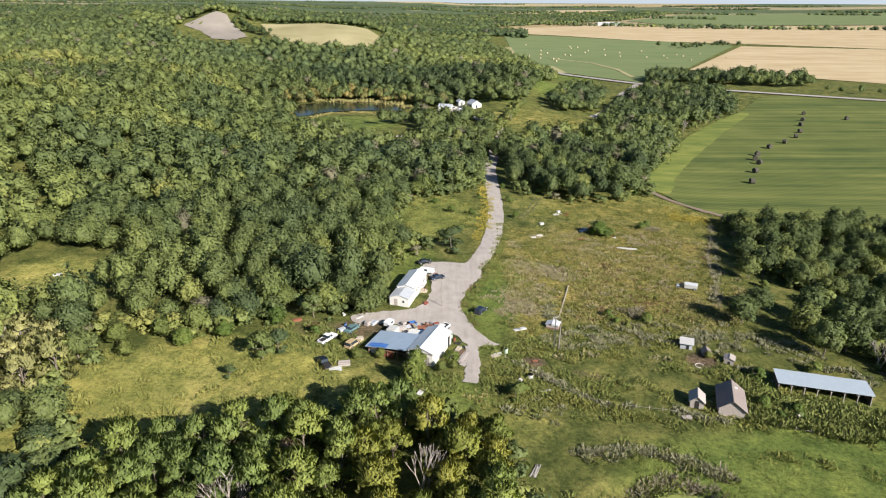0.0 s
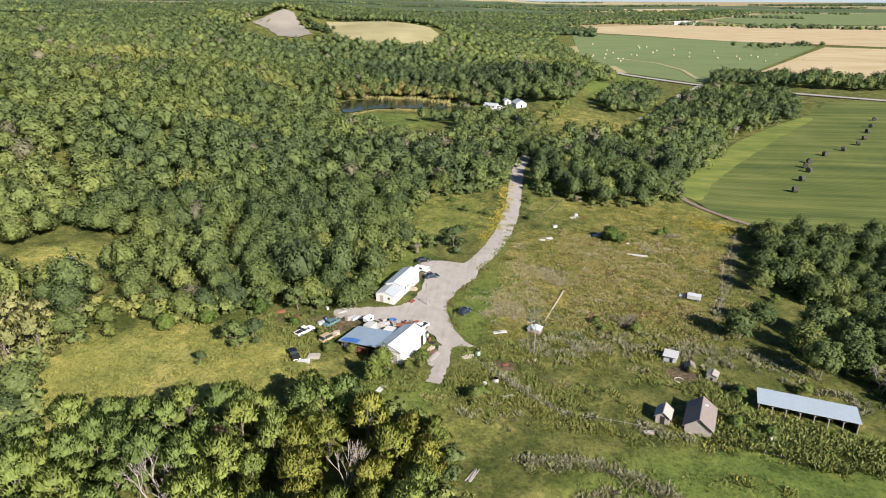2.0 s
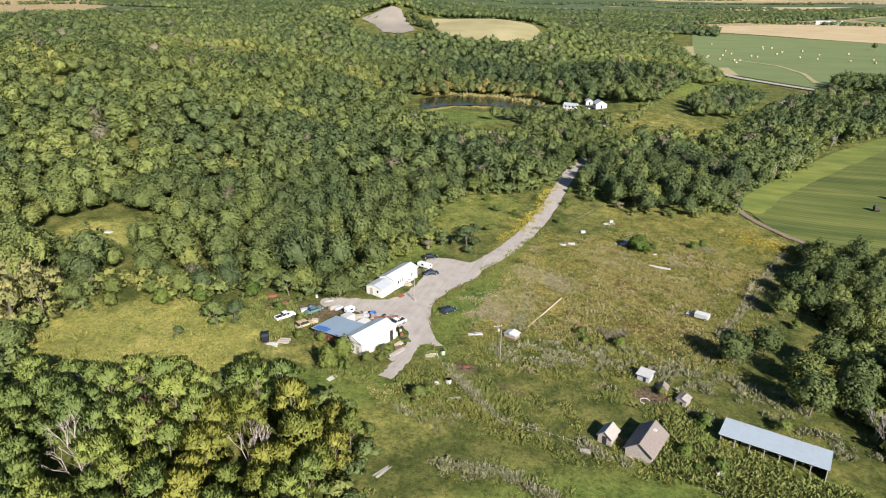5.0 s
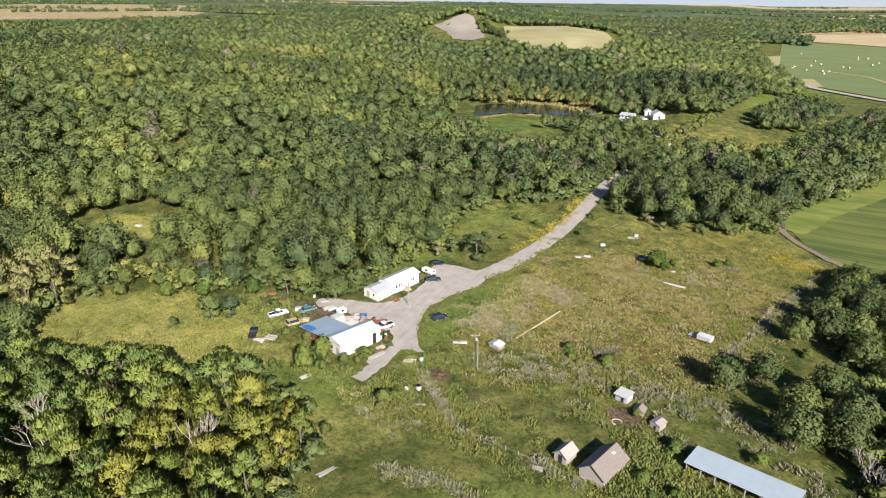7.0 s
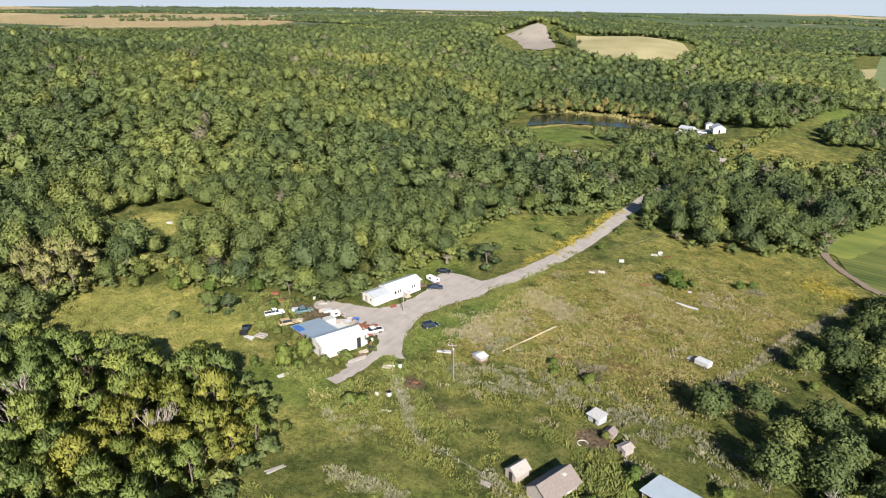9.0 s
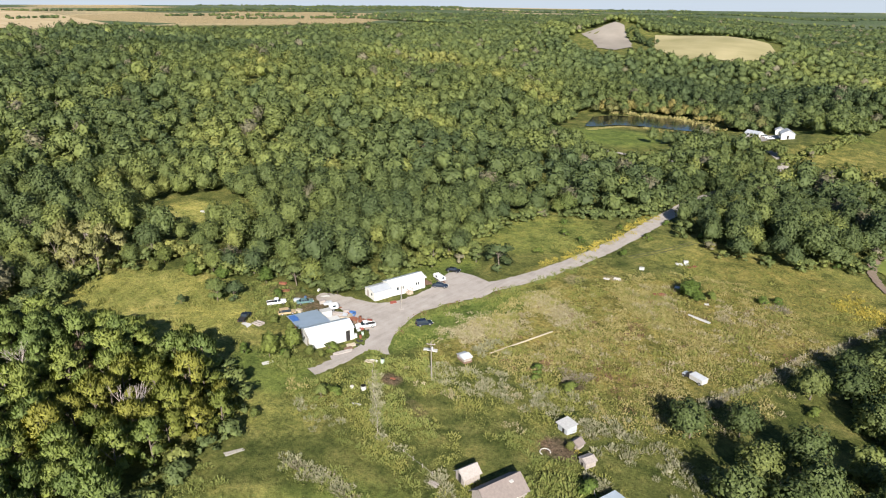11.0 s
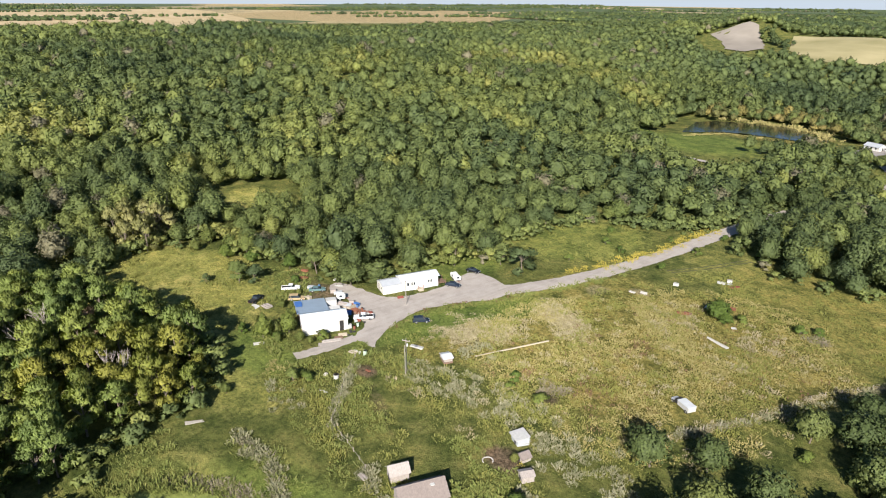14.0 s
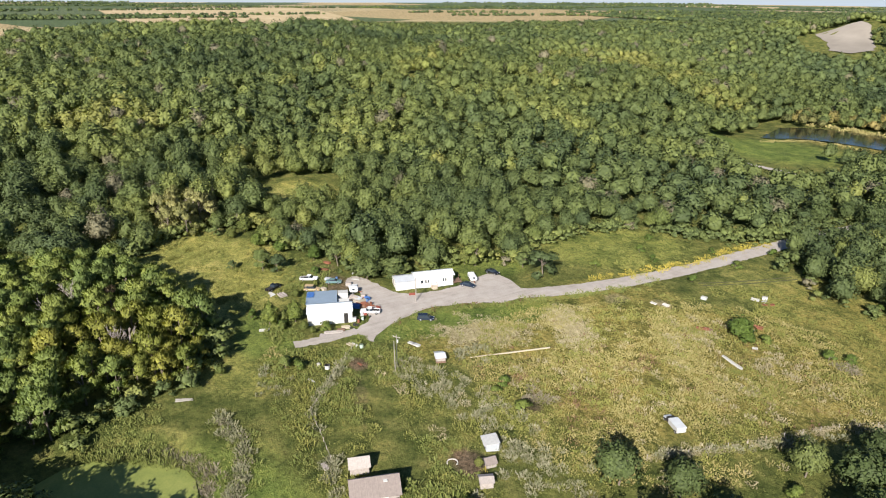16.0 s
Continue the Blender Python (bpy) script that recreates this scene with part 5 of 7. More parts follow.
def car(name, m, paint, label, kind="sedan"):
    """A vehicle, front to +x."""
    t = thing(name, m @ Matrix.Scale(0.88, 4), label, "car" if kind != "pickup" else "pickup truck")
    if kind == "pickup":
        hl, hw, hood = 2.75, 0.95, 1.05
        body = prism([(-hl, 0.45), (-hl, 1.0), (-0.55, 1.0), (-0.5, 1.08), (1.15, 1.1), (hl - 0.1, 1.02), (hl, 0.85), (hl, 0.42)], -hw, hw)
        cab, roof = (-0.75, -0.5, 0.6, 1.25), (-0.52, 0.62)
        z0, z1 = 1.06, 1.72
    else:
        hl, hw = (2.4, 0.9) if kind == "sedan" else (2.35, 0.93)
        body = prism([(-hl, 0.4), (-hl, 0.85), (-hl + 0.15, 0.97), (-1.2, 1.0), (1.0, 0.98), (hl - 0.25, 0.82), (hl, 0.66), (hl, 0.36)], -hw, hw)
        cab, roof = ((-1.7, -1.1, 0.35, 1.15), (-1.12, 0.37)) if kind == "sedan" else ((-2.25, -2.0, 0.4, 1.2), (-2.02, 0.42))
        z0, z1 = 0.96, 1.42 if kind == "sedan" else 1.72
    bmesh.ops.bevel(body, geom=body.edges[:], offset=0.05, segments=2, affect="EDGES", profile=0.5)
    b = part("body", body, paint, t)
    part("cab_glass", cabin(*cab, hw - 0.04, z0, z1), MAT_GLASS, t, "dark window glass")
    rf = boxes((roof[0] - 0.06, roof[1] + 0.06, -hw + 0.14, hw - 0.14, z1, z1 + 0.06), bevel=0.025)
    part("roof", rf, paint, t)
    for x in (cab[0] + 0.55 if kind != "pickup" else 0.2,):
        for s in (-1, 1):
            bm = bmesh.new()
            rod(bm, (x, s * (hw - 0.03), z0), (x, s * (hw - 0.18), z1), 0.05, 0.05, 4)
            part("pillar", bm, paint, t)
    for x in (-hl + 0.95, hl - 0.9):
        for y in (-hw + 0.1, hw - 0.1):
            wheel(t, x, y, 0.34 if kind == "sedan" else 0.4)
    part("bumper", boxes((hl - 0.02, hl + 0.1, -hw + 0.05, hw - 0.05, 0.42, 0.6), bevel=0.03), MAT_CHROME if kind == "pickup" else paint, t)
    part("bumper", boxes((-hl - 0.1, -hl + 0.02, -hw + 0.05, hw - 0.05, 0.42, 0.6), bevel=0.03), MAT_CHROME if kind == "pickup" else paint, t)
    for y in (-hw + 0.22, hw - 0.22):
        part("headlight", boxes((hl - 0.06, hl + 0.03, y - 0.14, y + 0.14, 0.66, 0.8)), MAT_LAMP, t, "clear headlight")
        part("tail_light", boxes((-hl - 0.03, -hl + 0.05, y - 0.1, y + 0.1, 0.66, 0.82)), MAT_RED, t, "red tail light")
    if kind == "pickup":
        part("bed", boxes((-hl + 0.1, -0.78, -hw + 0.12, hw - 0.12, 1.0, 1.03)), MAT_DARK, b, "dark open load bed")
        for y in (-hw + 0.03, hw - 0.13):
            part("bed_side", boxes((-hl + 0.02, -0.72, y, y + 0.1, 1.0, 1.12), bevel=0.02), paint, b)
        part("tailgate", boxes((-hl - 0.02, -hl + 0.08, -hw + 0.1, hw - 0.1, 0.98, 1.12), bevel=0.02), paint, b)
    return t


car("car", here(8.3, 145.2, 58, lift=0.1), MAT_NAVY, "dark blue car parked on the grass by the yard", "suv")
car("pickup_truck", here(-25.6, 117.6, 122, lift=0.05), MAT_BLACK, "black pickup truck parked in the meadow", "pickup")
car("pickup_truck", here(-26.6, 127.9, 58, lift=0.05), MAT_WHITEPAINT, "white pickup truck parked in rough grass", "pickup")
car("car", here(-21.8, 133.2, 60, lift=0.05), MAT_TEAL, "faded teal car among scrap", "sedan")
car("car", here(-20.8, 126.6, 58, lift=0.05), MAT_OCHRE, "faded ochre car behind the workshop", "suv")
car("pickup_truck", here(-1.2, 134.6, 238, lift=0.15), MAT_WHITEPAINT, "white pickup truck parked beside the workshop", "pickup")
car("car", here(-6.5, 175.4, 20, lift=0.15), MAT_BLACK, "black car at the end of the yard", "sedan")
car("car", here(-2.6, 164.6, 30, lift=0.15), MAT_NAVY, "dark car parked by the mobile home", "sedan")


def box_trailer(m, label):
    """White box body of an old truck with its rusted cab."""
    t = thing("derelict_truck", m, label, "truck")
    part("box_body", boxes((-1.7, 1.7, -0.95, 0.95, 0.45, 1.5), bevel=0.06), MAT_GREYWHITE, t, "dirty white box body")
    part("box_roof", prism([(-1.75, 1.5), (1.75, 1.5), (1.7, 1.6), (-1.7, 1.6)], -1.0, 1.0), MAT_WHITEROOF, t, "pale sheet roof")
    part("cab", cabin(1.8, 1.95, 2.6, 3.0, 0.85, 0.5, 1.4), MAT_DARK, t, "burnt-out dark cab")
    part("hood", boxes((3.0, 3.8, -0.78, 0.78, 0.4, 0.9), bevel=0.08), MAT_OLDPAINT, t, "chalky pale bonnet")
    part("bumper", boxes((3.8, 3.92, -0.8, 0.8, 0.35, 0.5), bevel=0.02), MAT_RUST, t)
    for x in (-1.0, 3.2):
        for y in (-0.9, 0.9):
            wheel(t, x, y, 0.38)
    return t


box_trailer(here(68.0, 166.6, 160, lift=-0.1), "derelict truck with a white box body in dry grass")


def camper(m, label, L=4.0, W=2.0, H=2.2):
    t = thing("camper_trailer", m, label, "trailer")
    part("body", boxes((-L / 2, L / 2, -W / 2, W / 2, 0.5, H), bevel=0.22), MAT_WHITEPAINT, t, "white rounded body")
    window(t, 0, -W / 2, 1.1, 0.9, 0.6, "s", MAT_GREYROOF)
    window(t, L / 2, 0, 1.1, 0.8, 0.6, "e", MAT_GREYROOF)
    part("chassis", boxes((-L / 2, L / 2 + 1.0, -0.1, 0.1, 0.35, 0.5)), MAT_RUST, t)
    for y in (-W / 2 + 0.1, W / 2 - 0.1):
        wheel(t, -0.2, y, 0.33)


camper(here(-13.6, 135.6, 60, lift=0.1), "small white camper trailer beside the workshop", 2.3, 1.7, 1.8)
camper(here(-5.6, 168.0, -20, lift=0.15), "low white camper trailer beside the mobile home", 4.2, 1.9, 1.65)


# small sheds, boards, poles and scrap
def shack():
    t = thing("shack", here(25.2, 139.2, -20), "small shack with a white sheet roof and red base", "shed")
    part("wall", boxes((-1.4, 1.5, -0.9, 1.1, -0.2, 1.0)), MAT_OLDWOOD, t)
    part("base", boxes((-1.45, 1.55, -0.95, 1.15, -0.3, 0.35)), MAT_BROWNWOOD, t, "weathered brown base boards")
    part("roof", prism([(-0.1, 1.05), (1.75, 1.15), (1.75, 1.25), (-0.1, 1.6)], -1.15, 1.3), MAT_WHITEROOF, t, "white sheet roof")
    part("roof", prism([(-1.6, 1.05), (-0.15, 1.45), (-0.15, 1.52), (-1.6, 1.12)], -1.1, 1.2), MAT_GREYROOF, t, "grey torn roof half")


shack()


def pole(m, h, label, arms=True, lean=0.0):
    t = thing("utility_pole", m @ pose(0, 0, 0, lean, 0, 0), label, "pole")
    bm = bmesh.new()
    rod(bm, (0, 0, -0.5), (0, 0, h), 0.115, 0.08, 8)
    part("post", bm, MAT_POLE, t)
    if arms:
        part("crossarm", boxes((-0.9, 0.9, -0.06, 0.06, h - 0.7, h - 0.56)), MAT_OLDWOOD, t)
        bm = bmesh.new()
        rod(bm, (0.28, 0.0, h - 1.9), (0.28, 0.0, h - 1.25), 0.16, 0.16, 10)
        part("transformer", bm, MAT_WHITEROOF, t, "grey-white transformer can")
        for x in (-0.8, 0.8):
            bm = bmesh.new()
            rod(bm, (x, 0, h - 0.56), (x, 0, h - 0.36), 0.05, 0.03, 6)
            part("insulator", bm, MAT_LAMP, t)
    return t


pole(here(24.0, 129.3, 30), 8.2, "weathered utility pole with a transformer in the weeds")
pole(here(24.9, 128.4, 30), 7.4, "bare weathered pole beside the utility pole", False, 2.0)
yp = pole(here(-1.4, 147.7, 10), 6.8, "bare timber yard pole with a stone ring at its foot", False)
bm = bmesh.new()
for i in range(9):
    a = i * 0.7
    bmesh.ops.create_icosphere(bm, subdivisions=1, radius=0.2, matrix=pose(0.5 * math.cos(a), 0.6 * math.sin(a), 0.1, 0, 0, i * 40))
part("stone_ring", bm, MAT_CONCRETE, yp)
bm = bmesh.new()
rod(bm, (0, 0, 6.2), (-1.6, 1.8, 0.0), 0.03, 0.03, 5)
part("guy_wire", bm, MAT_RIM, yp)


def plank_pile(x, y, turn, l, w, h, mat, label, name="board", n=3, seed=1):
    t = thing(name, here(x, y, turn), label, "boards")
    rng = random.Random(seed)
    for i in range(n):
        bm = boxes((-l / 2 * rng.uniform(0.8, 1), l / 2 * rng.uniform(0.85, 1), -w / 2 + w * i / n, -w / 2 + w * (i + 0.9) / n, -0.05, h * rng.uniform(0.6, 1)), bevel=0.015)
        part("plank", bm, mat, t)


plank_pile(57.6, 196.5, -12, 7.0, 0.7, 0.45, MAT_GREYWHITE, "long pale beam lying in dry grass", "beam", 2)
plank_pile(30.4, 154.2, 73.5, 21.0, 0.3, 0.3, MAT_LOG, "long pale row of logs edging the garden", "log_row", 2)
plank_pile(17.0, 137.2, 25, 3.6, 1.0, 0.35, MAT_GREYWHITE, "white boat-shaped panel lying in the grass", "white_panel", 2)
plank_pile(10.4, 124.3, 20, 2.2, 1.2, 0.3, MAT_PALEWOOD, "pale boards lying by the track", "board_pile", 4)
plank_pile(3.3, 123.0, 68, 4.6, 1.2, 0.5, MAT_CONCRETE, "low pale boards and slabs along the wall", "board_pile", 5, 4)
plank_pile(2.4, 126.5, 68, 2.2, 1.0, 0.45, MAT_PALEWOOD, "pale boards beside the workshop", "board_pile", 4, 6)
plank_pile(18.9, 122.8, 15, 1.3, 0.5, 0.45, MAT_RUST, "small red harrow frame on bare soil", "harrow", 4, 7)
plank_pile(24.0, 115.0, -40, 2.4, 0.5, 0.2, MAT_PALEWOOD, "grey boards lying in weeds", "board_pile", 3, 8)
fallen = thing("fallen_log", here(14.6, 87.2, 62), "bleached broken tree trunk lying beside the grove", "log")
rnd = random.Random(9)
for i in range(6):
    bm = bmesh.new()
    y0 = rnd.uniform(-0.5, 0.5)
    rod(bm, (rnd.uniform(-2.0, -0.6), y0, 0.12), (rnd.uniform(0.4, 2.2), y0 + rnd.uniform(-0.5, 0.5), rnd.uniform(0.15, 0.5)), rnd.uniform(0.12, 0.26), 0.08, 7)
    part("limb", bm, MAT_BLEACHED, fallen)
plank_pile(45.5, 104.4, 0, 2.0, 0.9, 0.4, MAT_OLDWOOD, "grey timber pallet beside the hut", "pallet", 5, 10)
plank_pile(33.2, 217.3, 20, 1.6, 1.2, 0.7, MAT_GREYWHITE, "white chest dumped by the lane", "chest", 1, 11)
plank_pile(49.8, 213.0, 10, 3.0, 1.6, 0.5, MAT_PALEWOOD, "pale scrap timber beside a tree", "scrap_timber", 5, 12)
plank_pile(50.5, 216.0, 20, 2.6, 1.2, 0.6, MAT_RUST, "rusty scrap beside a bush in the field", "scrap", 3, 13)
plank_pile(28.6, 203.0, 10, 1.8, 1.0, 0.3, MAT_STONE, "pale rubble in the grass", "rubble", 3, 14)
plank_pile(-21.6, 118.6, 10, 2.6, 1.8, 0.5, MAT_OLDWOOD, "burnt timber pile in the meadow", "scrap_timber", 6, 15)
plank_pile(-99.5, 153, 10, 2.2, 1.2, 0.5, MAT_GREYWHITE, "white tank lid in a forest glade", "tank", 1, 16)
plank_pile(-17.5, 137.0, 60, 2.4, 1.6, 0.6, MAT_OLDPAINT, "grey scrap sheets beside parked cars", "scrap", 4, 17)
plank_pile(-31.0, 134.0, 30, 2.6, 1.2, 0.5, MAT_RUST, "rusty implement at the edge of the trees", "implement", 4, 18)
plank_pile(-6.3, 133.0, 50, 2.4, 1.6, 0.9, MAT_TARP, "scrap under blue sheeting behind the workshop", "scrap", 4, 19)
plank_pile(-9.0, 133.4, 20, 3.0, 1.4, 0.7, MAT_PALEWOOD, "stack of pale lumber behind the workshop", "lumber", 6, 20)
plank_pile(-4.0, 136.2, 80, 2.0, 1.0, 0.6, MAT_RUST, "rusty scrap behind the workshop", "scrap", 5, 21)
plank_pile(-5.4, 148.8, 70, 1.8, 1.0, 0.6, MAT_RED, "faded red planter beside the house steps", "board_pile", 4, 22)


def stone(x, y, r, label, seed):
    bm = bmesh.new()
    bmesh.ops.create_icosphere(bm, subdivisions=2, radius=r)
    rng = random.Random(seed)
    for v in bm.verts:
        v.co *= rng.uniform(0.82, 1.1)
        v.co.z *= 0.7
    ob = part("boulder", bm, MAT_STONE, None)
    ob.matrix_world = here(x, y, seed * 31, lift=r * 0.3)
    tagged(ob, label, "boulder")


stone(14.9, 114.8, 0.55, "pale boulder in the pasture", 1)
stone(18.2, 119.0, 0.35, "small pale boulder in weeds", 2)
stone(12.6, 126.4, 0.4, "small pale boulder by the track", 3)


# loose scrap: drums, tyres, crates and sheets, each lying for itself
MAT_TYRE = plain("old_tyre_rubber", (0.03, 0.03, 0.03), 0.9, vary=0.3, scale=5)
MAT_BLUEDRUM = plain("faded_blue_drum", (0.10, 0.18, 0.34), 0.5, vary=0.2, scale=4)
MAT_GREENDRUM = plain("pale_green_tank", (0.42, 0.52, 0.42), 0.6, vary=0.12, scale=4)


def drum(x, y, mat, label, r=0.3, h=0.88, lying=False, lift=0.0):
    m = here(x, y, x * 50, lift=lift)
    t = thing("drum", m @ pose(0, 0, r, 90, 0, 0) if lying else m, label, "drum")
    bm = bmesh.new()
    rod(bm, (0, 0, -0.04), (0, 0, h), r, r, 12)
    part("barrel", bm, mat, t)
    for z in (0.0, h * 0.34, h * 0.67, h - 0.04):
        bm = bmesh.new()
        rod(bm, (0, 0, z), (0, 0, z + 0.04), r + 0.02, r + 0.02, 12)
        part("hoop", bm, mat, t)


def tyre(x, y, lift=0.0):
    t = thing("tyre", here(x, y, 0, lift=lift), "worn black tyre lying flat", "tyre")
    prof = [(0.2, 0.0), (0.33, 0.02), (0.36, 0.1), (0.33, 0.2), (0.2, 0.22), (0.19, 0.11)]
    bm = bmesh.new()
    rings = [[bm.verts.new((p * math.cos(a), p * math.sin(a), z)) for p, z in prof] for a in (k * math.pi / 7 for k in range(14))]
    for a, b in zip(rings, rings[1:] + rings[:1]):
        for i in range(6):
            bm.faces.new((a[i], b[i], b[(i + 1) % 6], a[(i + 1) % 6]))
    part("tread", bm, MAT_TYRE, t, smooth=True)


def crate(x, y, turn, w, d, h, mat, label, lift=0.0):
    t = thing("crate", here(x, y, turn, lift=lift), label, "crate")
    part("body", boxes((-w / 2, w / 2, -d / 2, d / 2, -0.05, h), bevel=0.02), mat, t)
    part("lid", boxes((-w / 2 - 0.03, w / 2 + 0.03, -d / 2 - 0.03, d / 2 + 0.03, h, h + 0.05), bevel=0.01), mat, t)


def sheet(x, y, turn, w, d, mat, label, tip=8.0, lift=0.0):
    t = thing("metal_sheet", here(x, y, turn, lift=lift + 0.12) @ pose(0, 0, 0, tip, 0, 0), label, "sheet")
    sheets("roof_sheet", 4, ((-w / 2, -d / 2, 0), (w / 2, -d / 2, 0), (w / 2, d / 2, 0.0), (-w / 2, d / 2, 0.0)), 0.03, mat, t)


for x, y in ((-6.2, 136.0), (-5.6, 135.6), (-11.2, 135.6), (2.6, 128.6), (1.9, 128.9), (2.9, 129.3)):
    tyre(x, y, 0.15)
drum(-5.0, 136.6, MAT_RUST, "rusty steel drum behind the workshop", lift=0.15)
drum(-7.4, 136.6, MAT_BLUEDRUM, "faded blue drum behind the workshop", lift=0.15)
drum(1.6, 130.2, MAT_RUST, "rusty drum by the workshop corner", lift=0.15)
drum(0.9, 131.6, MAT_GREENDRUM, "pale drum by the workshop corner", lift=0.15)
drum(12.9, 125.9, MAT_GREENDRUM, "pale green tank in the weeds", 0.42, 1.1)
drum(17.1, 116.0, MAT_GREYWHITE, "white round tank in the pasture", 0.55, 0.9)
drum(-23.6, 134.8, MAT_BLUEDRUM, "faded blue drum among the parked cars")
drum(-24.6, 140.0, MAT_GREYWHITE, "white drum lying under the oaks", lying=True)
crate(-12.4, 132.0, 68, 2.6, 2.0, 1.9, MAT_GREYWHITE, "white box annexe behind the workshop", 0.1)
crate(-8.2, 137.0, 20, 1.4, 0.9, 0.8, MAT_TARP, "chest under a blue tarpaulin", 0.15)
crate(-10.2, 136.8, 50, 1.2, 0.8, 0.7, MAT_OLDWOOD, "weathered grey timber crate on gravel", 0.15)
crate(0.4, 129.6, 68, 0.9, 0.7, 0.9, MAT_GREYWHITE, "white chest against the workshop corner", 0.1)
crate(-2.6, 137.4, 30, 1.2, 0.7, 0.5, MAT_RED, "red toolbox beside the pickup", 0.15)
crate(-1.2, 133.0, 60, 1.3, 0.6, 0.5, MAT_RED, "red toolbox behind the pickup", 0.15)
crate(-24.3, 153.5, 30, 1.6, 1.0, 0.8, MAT_GREYWHITE, "white chest at the edge of the trees")
crate(-22.6, 155.0, 60, 1.2, 0.9, 0.7, MAT_BLUEDRUM, "pale blue box at the edge of the trees")
crate(-24.0, 132.4, 40, 1.6, 1.1, 0.8, MAT_OLDPAINT, "grey cupboard among the parked cars")
crate(-18.6, 136.2, 60, 1.5, 1.0, 0.9, MAT_OLDWOOD, "weathered chest beside the teal car")
crate(-19.6, 129.4, 20, 1.4, 1.0, 0.6, MAT_PALEWOOD, "pale timber crate beside the ochre car")
sheet(-9.6, 135.0, 25, 2.4, 1.2, MAT_GREYROOF, "grey metal sheet on the scrap heap", 14, 0.5)
sheet(-6.6, 134.6, 70, 2.6, 1.1, MAT_RUST, "rusty metal sheet on the scrap heap", 18, 0.4)
sheet(-23.0, 116.0, 15, 2.6, 1.6, MAT_GREYWHITE, "pale bent sheet lying in the meadow", 10)
sheet(-20.6, 139.0, 50, 2.2, 1.2, MAT_GREYWHITE, "white bent sheet under the oak", 15)
sheet(3.6, 120.6, 60, 2.2, 1.4, MAT_OLDWOOD, "brown boards beside the workshop wall", 6)
sheet(11.1, 124.9, 20, 1.8, 0.9, MAT_GREYWHITE, "white panel leaning in the weeds", 35)
sheet(-5.2, 109.0, 70, 2.4, 1.0, MAT_GREYWHITE, "pale scrap lying below the bushes", 10)
plank_pile(19.7, 111.4, 20, 2.4, 0.5, 0.2, MAT_GREYWHITE, "white boards lying in the pasture", "board_pile", 2, 30)
plank_pile(-35.1, 136.5, 30, 2.2, 1.0, 0.7, MAT_RUST, "rusty implement at the edge of the trees", "implement", 4, 31)
plank_pile(-11.0, 134.4, 30, 3.2, 1.2, 0.8, MAT_OLDWOOD, "stack of grey lumber behind the workshop", "lumber", 7, 32)
plank_pile(-7.6, 135.2, 110, 2.8, 0.9, 0.9, MAT_LOG, "stack of poles behind the workshop", "lumber", 6, 33)
plank_pile(3.0, 125.0, 66, 2.0, 1.2, 0.5, MAT_BROWNWOOD, "brown planter boxes along the wall", "board_pile", 4, 34)
plank_pile(57.5, 112.0, 60, 2.2, 1.0, 0.8, MAT_GREYWHITE, "grey weathered panel in the nettles", "board_pile", 3, 35)


# junk heaped between the workshop and the yard
rnd = random.Random(77)
for i in range(16):
    kind = rnd.choice((("timber", MAT_OLDWOOD, "grey broken timber heaped behind the workshop"), ("scrap", MAT_RUST, "rusty scrap iron heaped behind the workshop"), ("scrap", MAT_OLDPAINT, "chalky grey scrap heaped behind the workshop"), ("timber", MAT_BROWNWOOD, "dark rotten boards heaped behind the workshop"), ("pipe_stack", MAT_POLE, "weathered poles heaped behind the workshop")))
    plank_pile(rnd.uniform(-11.5, -1.5), rnd.uniform(132.6, 137.6), rnd.uniform(0, 180), rnd.uniform(1.2, 2.8), rnd.uniform(0.4, 0.9), rnd.uniform(0.35, 0.8), kind[1], kind[2], kind[0], rnd.randint(3, 6), 60 + i)
for x, y in ((-3.4, 133.2), (-9.4, 137.8), (0.4, 133.8), (3.4, 127.4)):
    tyre(x, y, 0.15)

# dumped scrap in the field beside the lane
for x, y, turn, w, d, mat, label in ((40.2, 229.4, 20, 2.2, 1.3, MAT_GREYWHITE, "pale bent sheet on the field dump"), (42.4, 230.6, 75, 1.8, 1.1, MAT_OLDPAINT, "chalky blue-grey panel on the field dump"), (43.6, 228.8, 40, 1.6, 1.0, MAT_RUST, "rusty panel on the field dump"), (46.4, 212.0, 10, 1.8, 1.2, MAT_GREYWHITE, "white panel dumped beside the bush"), (47.2, 214.6, 60, 1.5, 1.1, MAT_OLDPAINT, "grey panel dumped beside the bush"), (56.4, 206.6, 30, 1.2, 0.8, MAT_GREYWHITE, "white panel lying in the grass"), (31.0, 205.0, 15, 2.0, 1.2, MAT_STONE, "pale slab lying in the grass")):
    sheet(x, y, turn, w, d, mat, label, 14)
crate(41.4, 231.8, 30, 1.3, 0.9, 0.8, MAT_GREYWHITE, "white appliance on the field dump")
crate(44.6, 230.2, 70, 1.1, 0.8, 0.5, MAT_RED, "faded red box on the field dump")
crate(48.0, 212.8, 15, 1.2, 0.9, 0.9, MAT_GREYWHITE, "white appliance dumped beside the bush")
plank_pile(44.2, 203.3, 40, 3.2, 1.3, 0.55, MAT_RUST, "rusty old harrow sunk in the grass", "harrow", 5, 41)
plank_pile(45.0, 204.4, 10, 2.2, 0.8, 0.4, MAT_BROWNWOOD, "dark rotten timber in the grass", "scrap_timber", 3, 42)


